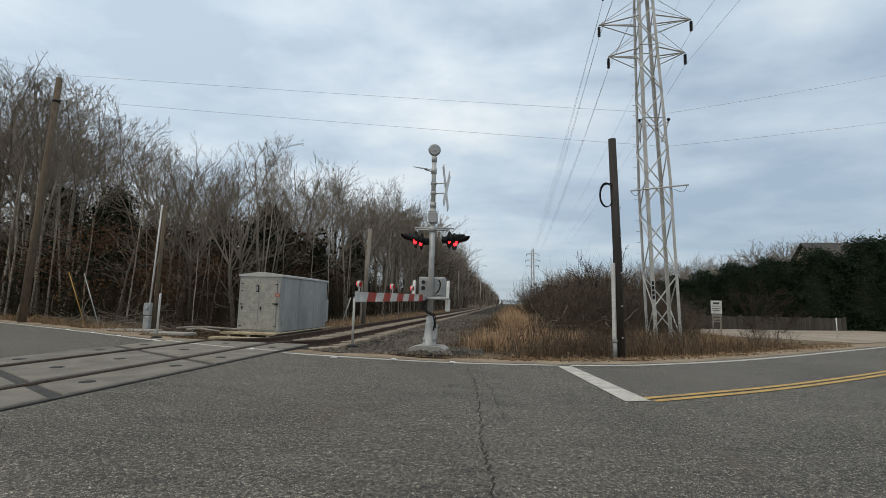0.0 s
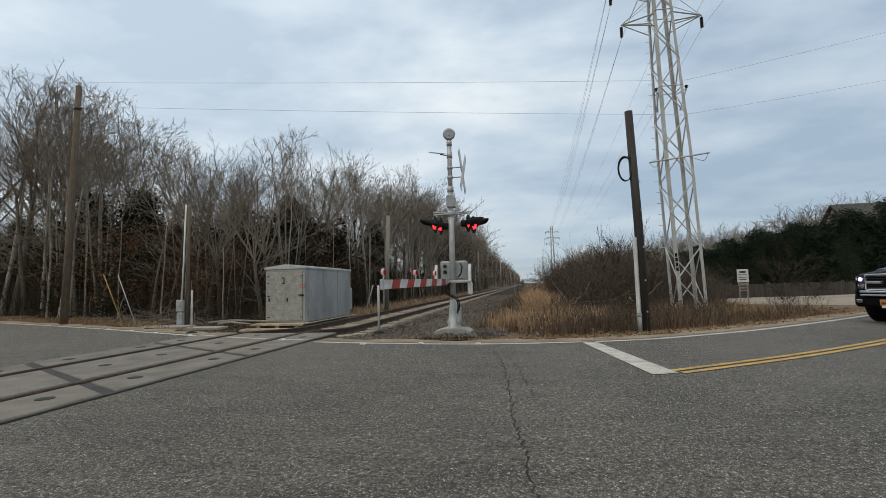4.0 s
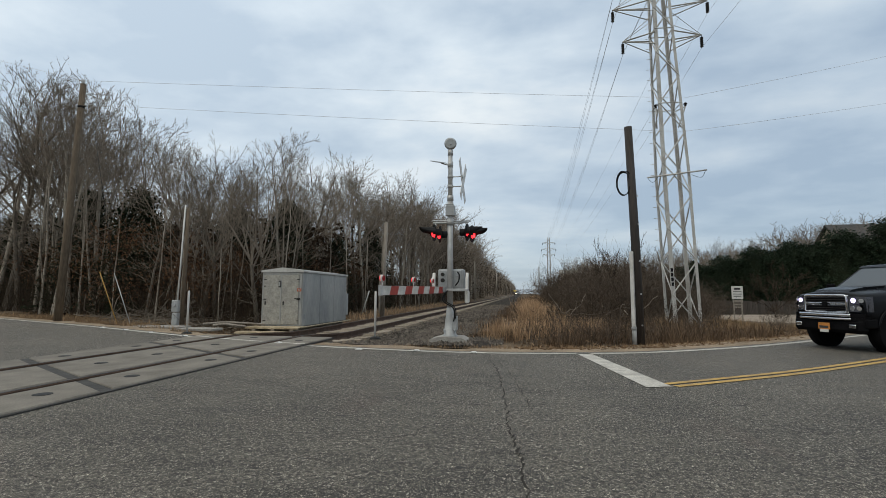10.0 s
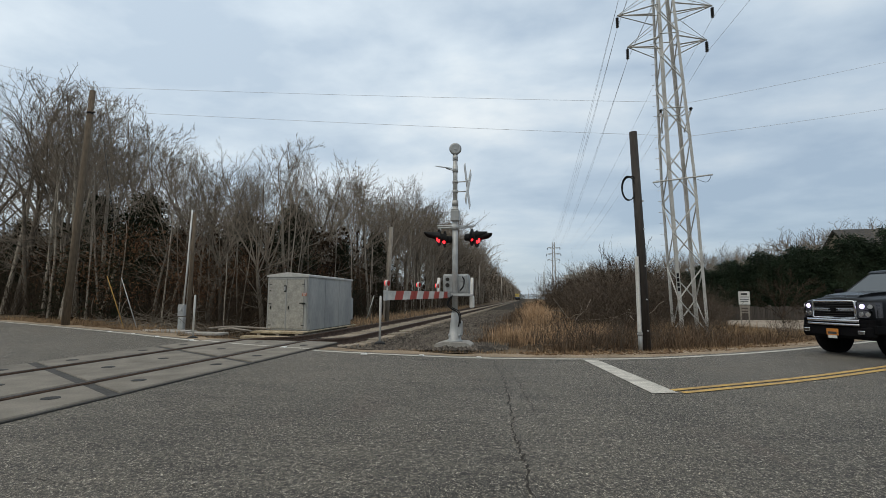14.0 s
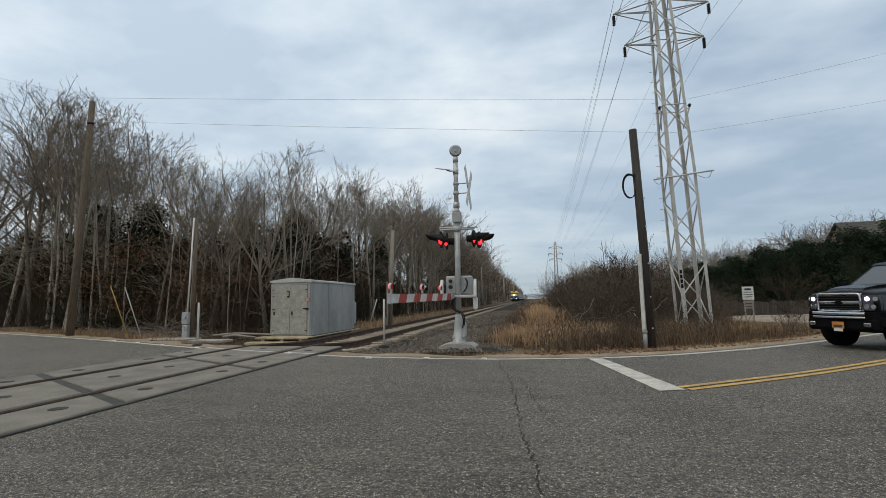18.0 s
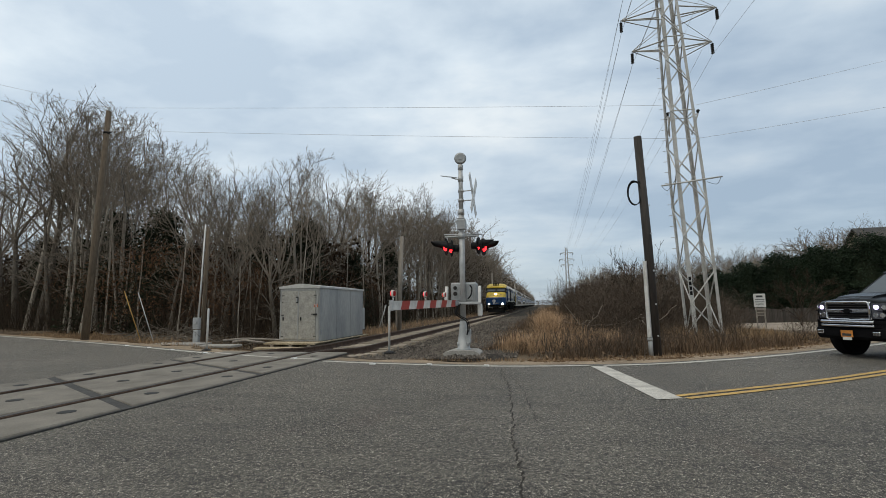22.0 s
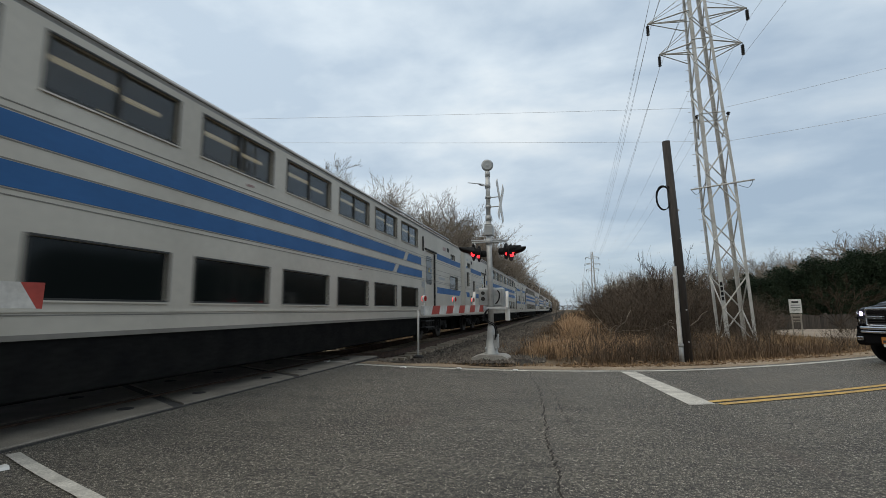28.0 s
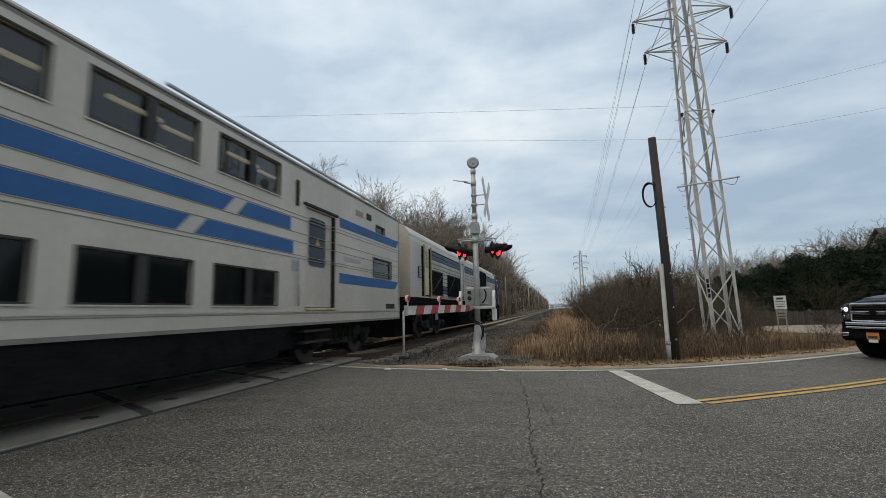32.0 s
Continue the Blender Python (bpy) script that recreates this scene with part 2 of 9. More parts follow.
def asphalt_material():
    """Old coarse asphalt: dark binder, fine pale aggregate, polished and stained patches, small dark pits."""
    m = bpy.data.materials.new("asphalt")
    m.use_nodes = True
    t = m.node_tree
    b = t.nodes["Principled BSDF"]
    n = t.nodes.new
    co = n("ShaderNodeTexCoord")

    def noise_tex(scale, detail, stretch=(1, 1, 1)):
        mp, tex = n("ShaderNodeMapping"), n("ShaderNodeTexNoise")
        mp.inputs["Scale"].default_value = stretch
        wire(t, co.outputs["Object"], mp.inputs[0])
        wire(t, mp.outputs[0], tex.inputs["Vector"])
        tex.inputs["Scale"].default_value, tex.inputs["Detail"].default_value = scale, detail
        return tex.outputs["Fac"]

    def ranged(value, a, b, c, d):
        r = n("ShaderNodeMapRange")
        for key, v in (("From Min", a), ("From Max", b), ("To Min", c), ("To Max", d)):
            r.inputs[key].default_value = v
        wire(t, value, r.inputs["Value"])
        return r.outputs[0]

    def times(colour, factor):
        k = n("ShaderNodeMix"); k.data_type = "RGBA"; k.blend_type = "MULTIPLY"
        k.inputs[0].default_value = 1
        wire(t, colour, k.inputs[6])
        wire(t, factor, k.inputs[7])
        return k.outputs[2]

    def blend(factor, colour, tint):
        k = n("ShaderNodeMix"); k.data_type = "RGBA"
        wire(t, factor, k.inputs[0])
        wire(t, colour, k.inputs[6])
        k.inputs[7].default_value = (*tint, 1)
        return k.outputs[2]

    # slow change of tone over the lanes
    mixb = n("ShaderNodeMix")
    mixb.inputs[0].default_value = 0.5
    wire(t, noise_tex(0.42, 5), mixb.inputs[2])
    wire(t, noise_tex(2.2, 6, (0.55, 1.5, 1)), mixb.inputs[3])
    base = n("ShaderNodeValToRGB")
    e = base.color_ramp.elements
    e[0].position, e[0].color = 0.37, (0.034, 0.0295, 0.0235, 1)
    e[1].position, e[1].color = 0.63, (0.112, 0.099, 0.079, 1)
    wire(t, mixb.outputs[0], base.inputs[0])
    col = base.outputs[0]
    # aggregate at two sizes, a part of it pale
    for scale, lo, hi, tint, channel in ((185, 0.62, 0.97, (0.41, 0.365, 0.295), 0), (105, 0.89, 0.95, (0.46, 0.42, 0.35), 1)):
        vor, sepc = n("ShaderNodeTexVoronoi"), n("ShaderNodeSeparateColor")
        vor.inputs["Scale"].default_value = scale
        wire(t, co.outputs["Object"], vor.inputs["Vector"])
        wire(t, vor.outputs["Color"], sepc.inputs[0])
        col = blend(ranged(sepc.outputs[channel], lo, hi, 0.0, 0.75), col, tint)
        if channel == 0:
            fine, cell = vor, sepc.outputs[2]
    col = times(col, ranged(cell, 0, 1, 0.25, 1.6))
    col = times(col, ranged(noise_tex(30, 4), 0.3, 0.7, 0.30, 1.62))
    # rusty stains and worn dark pits
    col = blend(ranged(noise_tex(0.9, 3, (1.6, 0.45, 1)), 0.60, 0.74, 0.0, 0.30), col, (0.115, 0.072, 0.058))
    col = blend(ranged(noise_tex(7.5, 2, (0.7, 1.5, 1)), 0.69, 0.74, 0.0, 0.8), col, (0.022, 0.020, 0.018))
    wire(t, col, b.inputs["Base Color"])
    b.inputs["Roughness"].default_value = 0.74
    b.inputs["Specular IOR Level"].default_value = 0.55
    bp = n("ShaderNodeBump")
    bp.inputs["Strength"].default_value, bp.inputs["Distance"].default_value = 0.8, 0.010
    wire(t, fine.outputs["Distance"], bp.inputs["Height"])
    wire(t, bp.outputs[0], b.inputs["Normal"])
    return m


ASPHALT = asphalt_material()
CRACK = mat("crack_dirt", (0.035, 0.028, 0.022), 0.95, scale=6, bump=0.5)
SOIL = mat("sandy_soil", (0.15, 0.11, 0.072), 0.95, col2=(0.06, 0.044, 0.03), scale=0.8, fine=30, fine_amt=0.5, bump=0.6, spec=0.08)
SHOULDER = mat("gravelly_shoulder", (0.37, 0.29, 0.205), 0.95, col2=(0.21, 0.162, 0.115), scale=1.6, fine=55, fine_amt=0.6, bump=0.8, spec=0.1)
GRAVEL = mat("pale_gravel", (0.37, 0.305, 0.235), 0.95, col2=(0.24, 0.195, 0.15), scale=0.5, fine=25, bump=0.5)
PANEL = mat("crossing_concrete", (0.208, 0.186, 0.154), 0.85, col2=(0.128, 0.114, 0.094), scale=2.5, fine=60, fine_amt=0.2, bump=0.2, rnd=0.1)
RUBBER = mat("black_rubber", (0.02, 0.02, 0.02), 0.8, scale=5, bump=0.3)
JOINT = mat("joint_rubber", (0.052, 0.049, 0.045), 0.85, col2=(0.034, 0.032, 0.03), scale=5, bump=0.3)
RAILTOP = mat("worn_rail_steel", (0.072, 0.058, 0.048), 0.5, 0.4, col2=(0.04, 0.034, 0.03), scale=3, fine=60, streak=1)
RUST = mat("rusty_steel", (0.105, 0.064, 0.043), 0.85, 0.15, col2=(0.058, 0.036, 0.026), scale=6, fine=60, bump=0.4)
TIE = mat("weathered_tie", (0.36, 0.305, 0.235), 0.9, col2=(0.22, 0.18, 0.138), scale=4, fine=40, fine_amt=0.4, bump=0.5, rnd=0.2)
BALLAST = mat("ballast_bed", (0.065, 0.056, 0.047), 0.95, col2=(0.032, 0.027, 0.022), scale=1.6, fine=14, fine_amt=0.95, bump=1.0, spec=0.05)
STONE = island_mat("ballast_stone", (0.04, 0.034, 0.029), (0.22, 0.19, 0.16))
WHITE = mat("road_paint_white", (0.60, 0.57, 0.505), 0.75, col2=(0.34, 0.32, 0.285), scale=5, fine=70, fine_amt=0.3, bump=0.2)
YELLOW = mat("road_paint_yellow", (0.60, 0.37, 0.085), 0.75, col2=(0.30, 0.20, 0.085), scale=5, fine=70, fine_amt=0.3, bump=0.2)
GALV = mat("galvanised_steel", (0.50, 0.51, 0.52), 0.55, 0.6, col2=(0.36, 0.37, 0.385), scale=5, fine=30, fine_amt=0.12, bump=0.05)
TOWER_STEEL = mat("dull_lattice_steel", (0.60, 0.595, 0.57), 0.7, 0.2, col2=(0.40, 0.385, 0.36), scale=2.2, fine=25, fine_amt=0.15, bump=0.05)
HUT_STEEL = mat("weathered_aluminium", (0.43, 0.425, 0.40), 0.5, 0.3, col2=(0.29, 0.295, 0.29), scale=1.8, fine=12, fine_amt=0.12, bump=0.05, streak=0.35)
HUT_DOOR = mat("dull_aluminium_door", (0.44, 0.42, 0.37), 0.55, 0.25, col2=(0.30, 0.29, 0.262), scale=4.5, fine=14, fine_amt=0.2, bump=0.06)
SILVER = mat("silver_paint", (0.52, 0.525, 0.52), 0.5, 0.35, col2=(0.38, 0.385, 0.385), scale=6, fine=50, fine_amt=0.08, bump=0.03)
GREYBOX = mat("grey_enamel", (0.42, 0.43, 0.43), 0.5, 0.2, col2=(0.32, 0.33, 0.33), scale=5, fine=40, fine_amt=0.1, bump=0.05)
BLACK = mat("matt_black", (0.013, 0.013, 0.014), 0.7, scale=5, fine_amt=0.2, bump=0.1, spec=0.25)
DARKMETAL = mat("dark_dirty_metal", (0.035, 0.032, 0.03), 0.75, 0.2, col2=(0.018, 0.016, 0.015), scale=4, fine=30, bump=0.3)
CONCRETE = mat("pale_concrete", (0.40, 0.38, 0.345), 0.9, col2=(0.27, 0.25, 0.225), scale=3, fine=45, fine_amt=0.25, bump=0.35)
WOOD = mat("fresh_plank", (0.54, 0.45, 0.31), 0.85, col2=(0.30, 0.235, 0.15), scale=4, fine=30, fine_amt=0.25, bump=0.3)
POLE_BROWN = mat("brown_pole_wood", (0.15, 0.112, 0.075), 0.9, col2=(0.085, 0.065, 0.045), scale=2.5, fine=26, fine_amt=0.35, bump=0.4, streak=0.15)
POLE_GREY = mat("grey_pole_wood", (0.33, 0.295, 0.25), 0.9, col2=(0.21, 0.18, 0.15), scale=2.5, fine=26, fine_amt=0.3, bump=0.4, streak=0.15)
POLE_BLACK = mat("creosoted_wood", (0.035, 0.028, 0.024), 0.75, col2=(0.02, 0.016, 0.014), scale=2.5, fine=26, fine_amt=0.4, bump=0.4, streak=0.15)
PVC = mat("white_plastic", (0.68, 0.68, 0.66), 0.5, col2=(0.52, 0.51, 0.48), scale=2, fine=15, fine_amt=0.1, bump=0.03)
REDWHITE_W = mat("arm_white", (0.66, 0.64, 0.60), 0.55, col2=(0.46, 0.44, 0.41), scale=6, fine=40, fine_amt=0.12, bump=0.05)
REDWHITE_R = mat("arm_red", (0.42, 0.055, 0.035), 0.55, col2=(0.30, 0.04, 0.03), scale=6, fine=40, fine_amt=0.12, bump=0.05)
RED_LENS = glow("red_lens_lit", (1.0, 0.022, 0.03), 3.4)
RED_DIM = mat("red_lens", (0.42, 0.02, 0.02), 0.25, scale=8, bump=0.0)
WARM_LAMP = glow("warm_headlight", (1.0, 0.80, 0.52), 36.0)
XENON = glow("cold_headlight", (0.70, 0.60, 1.0), 5.0)
WIRE = mat("dark_cable", (0.05, 0.05, 0.052), 0.6, 0.3, scale=4, bump=0)
ALU_WIRE = mat("aluminium_cable", (0.72, 0.73, 0.74), 0.6, 0.1, scale=4, bump=0)
SIGN_WHITE = mat("sign_white", (0.74, 0.73, 0.70), 0.5, col2=(0.62, 0.61, 0.58), scale=4, fine_amt=0.06, bump=0)
SIGN_BLACK = mat("sign_lettering", (0.05, 0.05, 0.05), 0.6, scale=4, bump=0)
ORANGE_SIGN = mat("orange_sticker", (0.62, 0.16, 0.07), 0.5, scale=4, bump=0)
PALE_BARK = mat("pale_grey_bark", (0.40, 0.355, 0.29), 0.95, col2=(0.20, 0.172, 0.138), scale=3, fine=24, fine_amt=0.4, bump=0.5, streak=0.3, rnd=0.3)
BARK = mat("grey_brown_bark", (0.165, 0.14, 0.11), 0.95, col2=(0.08, 0.065, 0.05), scale=3, fine=24, fine_amt=0.45, bump=0.7, streak=0.3, rnd=0.3)
TWIG = mat("bare_twigs", (0.275, 0.230, 0.182), 0.95, col2=(0.155, 0.126, 0.098), scale=0.6, fine=8, fine_amt=0.2, bump=0, rnd=0.25)


# ---------------------------------------------------------------- mesh helpers
class Mesh:
    """Collects faces of one part."""

    def __init__(self):
        self.v, self.f, self.s = [], [], []

    def add(self, verts, faces, smooth=False):
        k = len(self.v)
        self.v += [tuple(p) for p in verts]
        self.f += [tuple(i + k for i in f) for f in faces]
        self.s += [smooth] * len(faces)
        return self

    def box(self, c, s, ch=0.0, turn=None):
        """A box of size s about c, its edges cut by ch."""
        hx, hy, hz = s[0] / 2, s[1] / 2, s[2] / 2
        ch = min(ch, hx * 0.9, hy * 0.9, hz * 0.9)
        if ch <= 0:
            vs = [(x, y, z) for x in (-hx, hx) for y in (-hy, hy) for z in (-hz, hz)]
            fs = [(0, 1, 3, 2), (4, 6, 7, 5), (0, 4, 5, 1), (2, 3, 7, 6), (0, 2, 6, 4), (1, 5, 7, 3)]
        else:
            vs, idx = [], {}
            for sx in (-1, 1):
                for sy in (-1, 1):
                    for sz in (-1, 1):
                        for ax in range(3):
                            p = [sx * (hx - ch), sy * (hy - ch), sz * (hz - ch)]
                            p[ax] = (sx * hx, sy * hy, sz * hz)[ax]
                            idx[sx, sy, sz, ax] = len(vs)
                            vs.append(tuple(p))
            fs = []
            for ax in range(3):
                o = [a for a in range(3) if a != ax]
                for sg in (-1, 1):
                    ring = []
                    for u, w in ((-1, -1), (1, -1), (1, 1), (-1, 1)):
                        key = [0, 0, 0]
                        key[ax], key[o[0]], key[o[1]] = sg, u, w
                        ring.append(idx[(*key, ax)])
                    flip = (sg > 0) == (ax == 1)
                    fs.append(tuple(reversed(ring)) if flip else tuple(ring))
                    if ax != 1 and sg < 0:
                        fs[-1] = tuple(reversed(ring))
                    if ax == 1 and sg < 0:
                        fs[-1] = tuple(ring)
            for a, b in ((0, 1), (0, 2), (1, 2)):
                c3 = 3 - a - b
                for u in (-1, 1):
                    for w in (-1, 1):
                        k1, k2 = [0, 0, 0], [0, 0, 0]
                        k1[a] = k2[a] = u
                        k1[b] = k2[b] = w
                        k1[c3], k2[c3] = -1, 1
                        fs.append((idx[(*k1, a)], idx[(*k2, a)], idx[(*k2, b)], idx[(*k1, b)]))
            for sx in (-1, 1):
                for sy in (-1, 1):
                    for sz in (-1, 1):
                        fs.append(tuple(idx[sx, sy, sz, ax] for ax in range(3)))
        if turn is not None:
            vs = [turn @ Vector(p) for p in vs]
        return self.add([(p[0] + c[0], p[1] + c[1], p[2] + c[2]) for p in vs], fs)

    def tube(self, pts, r, sides=8, caps=True, smooth=True):
        """A round bar along pts; r is one radius or one for each point."""
        pts = [Vector(p) for p in pts]
        rs = r if isinstance(r, (list, tuple)) else [r] * len(pts)
        vs, fs, prev = [], [], None
        for i, p in enumerate(pts):
            d = (pts[min(i + 1, len(pts) - 1)] - pts[max(i - 1, 0)]).normalized()
            if prev is None:
                ref = Vector((0, 0, 1)) if abs(d.z) < 0.9 else Vector((1, 0, 0))
                u = d.cross(ref).normalized()
            else:
                u = (prev - d * prev.dot(d)).normalized()
            prev, w = u, d.cross(u)
            for k in range(sides):
                a = 2 * math.pi * k / sides
                vs.append(p + (u * math.cos(a) + w * math.sin(a)) * rs[i])
        for i in range(len(pts) - 1):
            for k in range(sides):
                a, b = i * sides + k, i * sides + (k + 1) % sides
                fs.append((a, b, b + sides, a + sides))
        self.add(vs, fs, smooth)
        if caps:
            k = len(self.v) - len(vs)
            self.f.append(tuple(reversed(range(k, k + sides))))
            self.f.append(tuple(range(k + len(vs) - sides, k + len(vs))))
            self.s += [False, False]
        return self

    def disc(self, c, axis, r, th, sides=20, r2=None):
        """A round plate about c with its axis."""
        c, a = Vector(c), Vector(axis).normalized()
        return self.tube([c - a * th / 2, c + a * th / 2], [r, r if r2 is None else r2], sides)

    def prism(self, poly, axis, a, b):
        """A flat outline of two coordinates drawn out along an axis from a to b."""
        n = len(poly)
        mk = {"x": lambda p, t: (t, p[0], p[1]), "y": lambda p, t: (p[0], t, p[1]), "z": lambda p, t: (p[0], p[1], t)}[axis]
        vs = [mk(p, a) for p in poly] + [mk(p, b) for p in poly]
        fs = [tuple(range(n)), tuple(reversed(range(n, 2 * n)))]
        fs += [(i, i + n, (i + 1) % n + n, (i + 1) % n) for i in range(n)]
        return self.add(vs, fs)

    def strip(self, left, right, z, th=0.0):
        """A band on the ground between two rows of points."""
        n = len(left)
        vs = [(p[0], p[1], z) for p in left] + [(p[0], p[1], z) for p in right]
        fs = [(i, i + n, i + n + 1, i + 1) for i in range(n - 1)]
        if th:
            vs += [(p[0], p[1], z - th) for p in left] + [(p[0], p[1], z - th) for p in right]
            fs += [(i, i + 1, i + 1 + 2 * n, i + 2 * n) for i in range(n - 1)]
            fs += [(i + n, i + 3 * n, i + 1 + 3 * n, i + 1 + n) for i in range(n - 1)]
            fs += [(0, 2 * n, 3 * n, n), (n - 1, 2 * n - 1, 4 * n - 1, 3 * n - 1)]
        return self.add(vs, fs)

    def data(self, name, material, weld=False):
        me = bpy.data.meshes.new(name)
        me.from_pydata(self.v, [], self.f)
        me.polygons.foreach_set("use_smooth", self.s)
        if material:
            me.materials.append(material)
        if len(self.f) < 60000:
            b = bmesh.new()
            b.from_mesh(me)
            if weld:
                bmesh.ops.remove_doubles(b, verts=b.verts, dist=1e-5)
            bmesh.ops.recalc_face_normals(b, faces=b.faces)
            b.to_mesh(me)
            b.free()
        me.update()
        return me


def part(name, mesh, material, parent=None, label=""):
    """One mesh object, under its thing."""
    ob = new(name, mesh.data(name, material) if isinstance(mesh, Mesh) else mesh)
    if parent is not None:
        ob.parent = parent
    if label:
        ob["label"] = label
    return ob


def thing(name, m, label, category, group="", kind=""):
    ob = new(name)
    ob.empty_display_size = 0.3
    ob.matrix_world = m
    return tagged(ob, label, category, group, kind)


def text_part(name, body, size, m, material, parent, depth=0.003, label=""):
    cu = bpy.data.curves.new(name, "FONT")
    cu.body, cu.size, cu.extrude = body, size, depth
    cu.align_x, cu.align_y = "CENTER", "CENTER"
    tmp = new("text_tmp", cu)
    dg = bpy.context.evaluated_depsgraph_get()
    me = bpy.data.meshes.new_from_object(tmp.evaluated_get(dg))
    bpy.data.objects.remove(tmp)
    me.materials.clear()
    me.materials.append(material)
    ob = new(name, me)
    ob.parent = parent
    ob.matrix_local = m
    if label:
        ob["label"] = label
    return ob


def spline(pts, n):
    """Points along a smooth curve through pts, by x."""
    xs, ys = [p[0] for p in pts], [p[1] for p in pts]
    out = []
    for i in range(len(pts) - 1):
        p0, p1, p2, p3 = pts[max(i - 1, 0)], pts[i], pts[i + 1], pts[min(i + 2, len(pts) - 1)]
        for k in range(n):
            t = k / n
            out.append(tuple(0.5 * ((2 * b) + (-a + c) * t + (2 * a - 5 * b + 4 * c - d) * t * t + (-a + 3 * b - 3 * c + d) * t ** 3) for a, b, c, d in zip(p0, p1, p2, p3)))
    return out + [tuple(pts[-1])]


# ---------------------------------------------------------------- ground, road, track
TRACK_X, GAUGE = -6.03, 1.62
# the far edge line of the road, from the woods side to the open side
FAR_EDGE = [(-90, 40), (-45, 24.0), (-25, 16.6), (-16.8, 13.5), (-12.3, 11.7), (-9.8, 10.6), (-7.6, 9.65), (-6.5, 9.15), (-4.9, 8.66), (-3.0, 8.27), (-0.9, 8.08),
            (1.0, 8.34), (2.1, 8.68), (3.2, 9.28), (4.6, 10.2), (6.5, 11.7), (9.2, 14.0), (11.7, 16.15), (20, 23.5), (45, 46), (80, 78)]
EDGE = spline(FAR_EDGE, 8)
EX, EY = [p[0] for p in EDGE], [p[1] for p in EDGE]


def far_edge(x):
    return float(np.interp(x, EX, EY))


def shift_line(pts, d):
    """The line moved sideways by d (to its left, seen along it)."""
    out = []
    for i, p in enumerate(pts):
        a, b = pts[max(i - 1, 0)], pts[min(i + 1, len(pts) - 1)]
        t = Vector((b[0] - a[0], b[1] - a[1])).normalized()
        out.append((p[0] - t.y * d, p[1] + t.x * d))
    return out


def smooth_step(a, b, v):
    t = min(1, max(0, (v - a) / (b - a)))
    return t * t * (3 - 2 * t)


def ground_z(x, y):
    """Height of the land: level by the road, a little lower behind the track and along the line."""
    off = y - far_edge(x)
    z = -0.05
    beyond = smooth_step(0.5, 3.0, off)
    z -= 0.22 * beyond * smooth_step(-3.0, -5.0, x)
    z -= 0.10 * beyond * smooth_step(-3.0, -1.0, x)
    calm = smooth_step(1.5, 4.5, math.hypot(x + 9.0, y - 17.0))
    lump = calm * noise.noise((x * 0.23, y * 0.23, 0.0)) * 0.10 + calm * noise.noise((x * 0.9, y * 0.9, 3.0)) * 0.03
    z -= 0.26 * (1 - smooth_step(2.5, 5.0, math.hypot(x + 9.3, y - 17.6)))
    far = smooth_step(60, 300, math.hypot(x, y))
    corridor = smooth_step(3.0, 6.0, abs(x - TRACK_X))
    return z + lump * beyond * (1 - far) * corridor - 0.25 * (1 - corridor) * beyond


def build_ground():
    def steps(lo, hi, fine_lo, fine_hi, step):
        out, v, d = [], fine_hi, step
        mid = list(np.arange(fine_lo, fine_hi + 1e-6, step))
        while v < hi:
            d *= 1.22
            v = min(hi, v + d)
            out.append(v)
        low, v, d = [], fine_lo, step
        while v > lo:
            d *= 1.22
            v = max(lo, v - d)
            low.append(v)
        return low[::-1] + mid + out
    xs, ys = steps(-2600, 2600, -24, 24, 0.6), steps(-2600, 2600, -6, 40, 0.6)
    m = Mesh()
    vs = [(x, y, ground_z(x, y)) for y in ys for x in xs]
    w = len(xs)
    fs = [(j * w + i, j * w + i + 1, (j + 1) * w + i + 1, (j + 1) * w + i) for j in range(len(ys) - 1) for i in range(w - 1)]
    m.add(vs, fs, True)
    tagged(part("ground", m, SOIL), "brown sandy soil and dead grass beside the line", "ground", kind="structure")


build_ground()


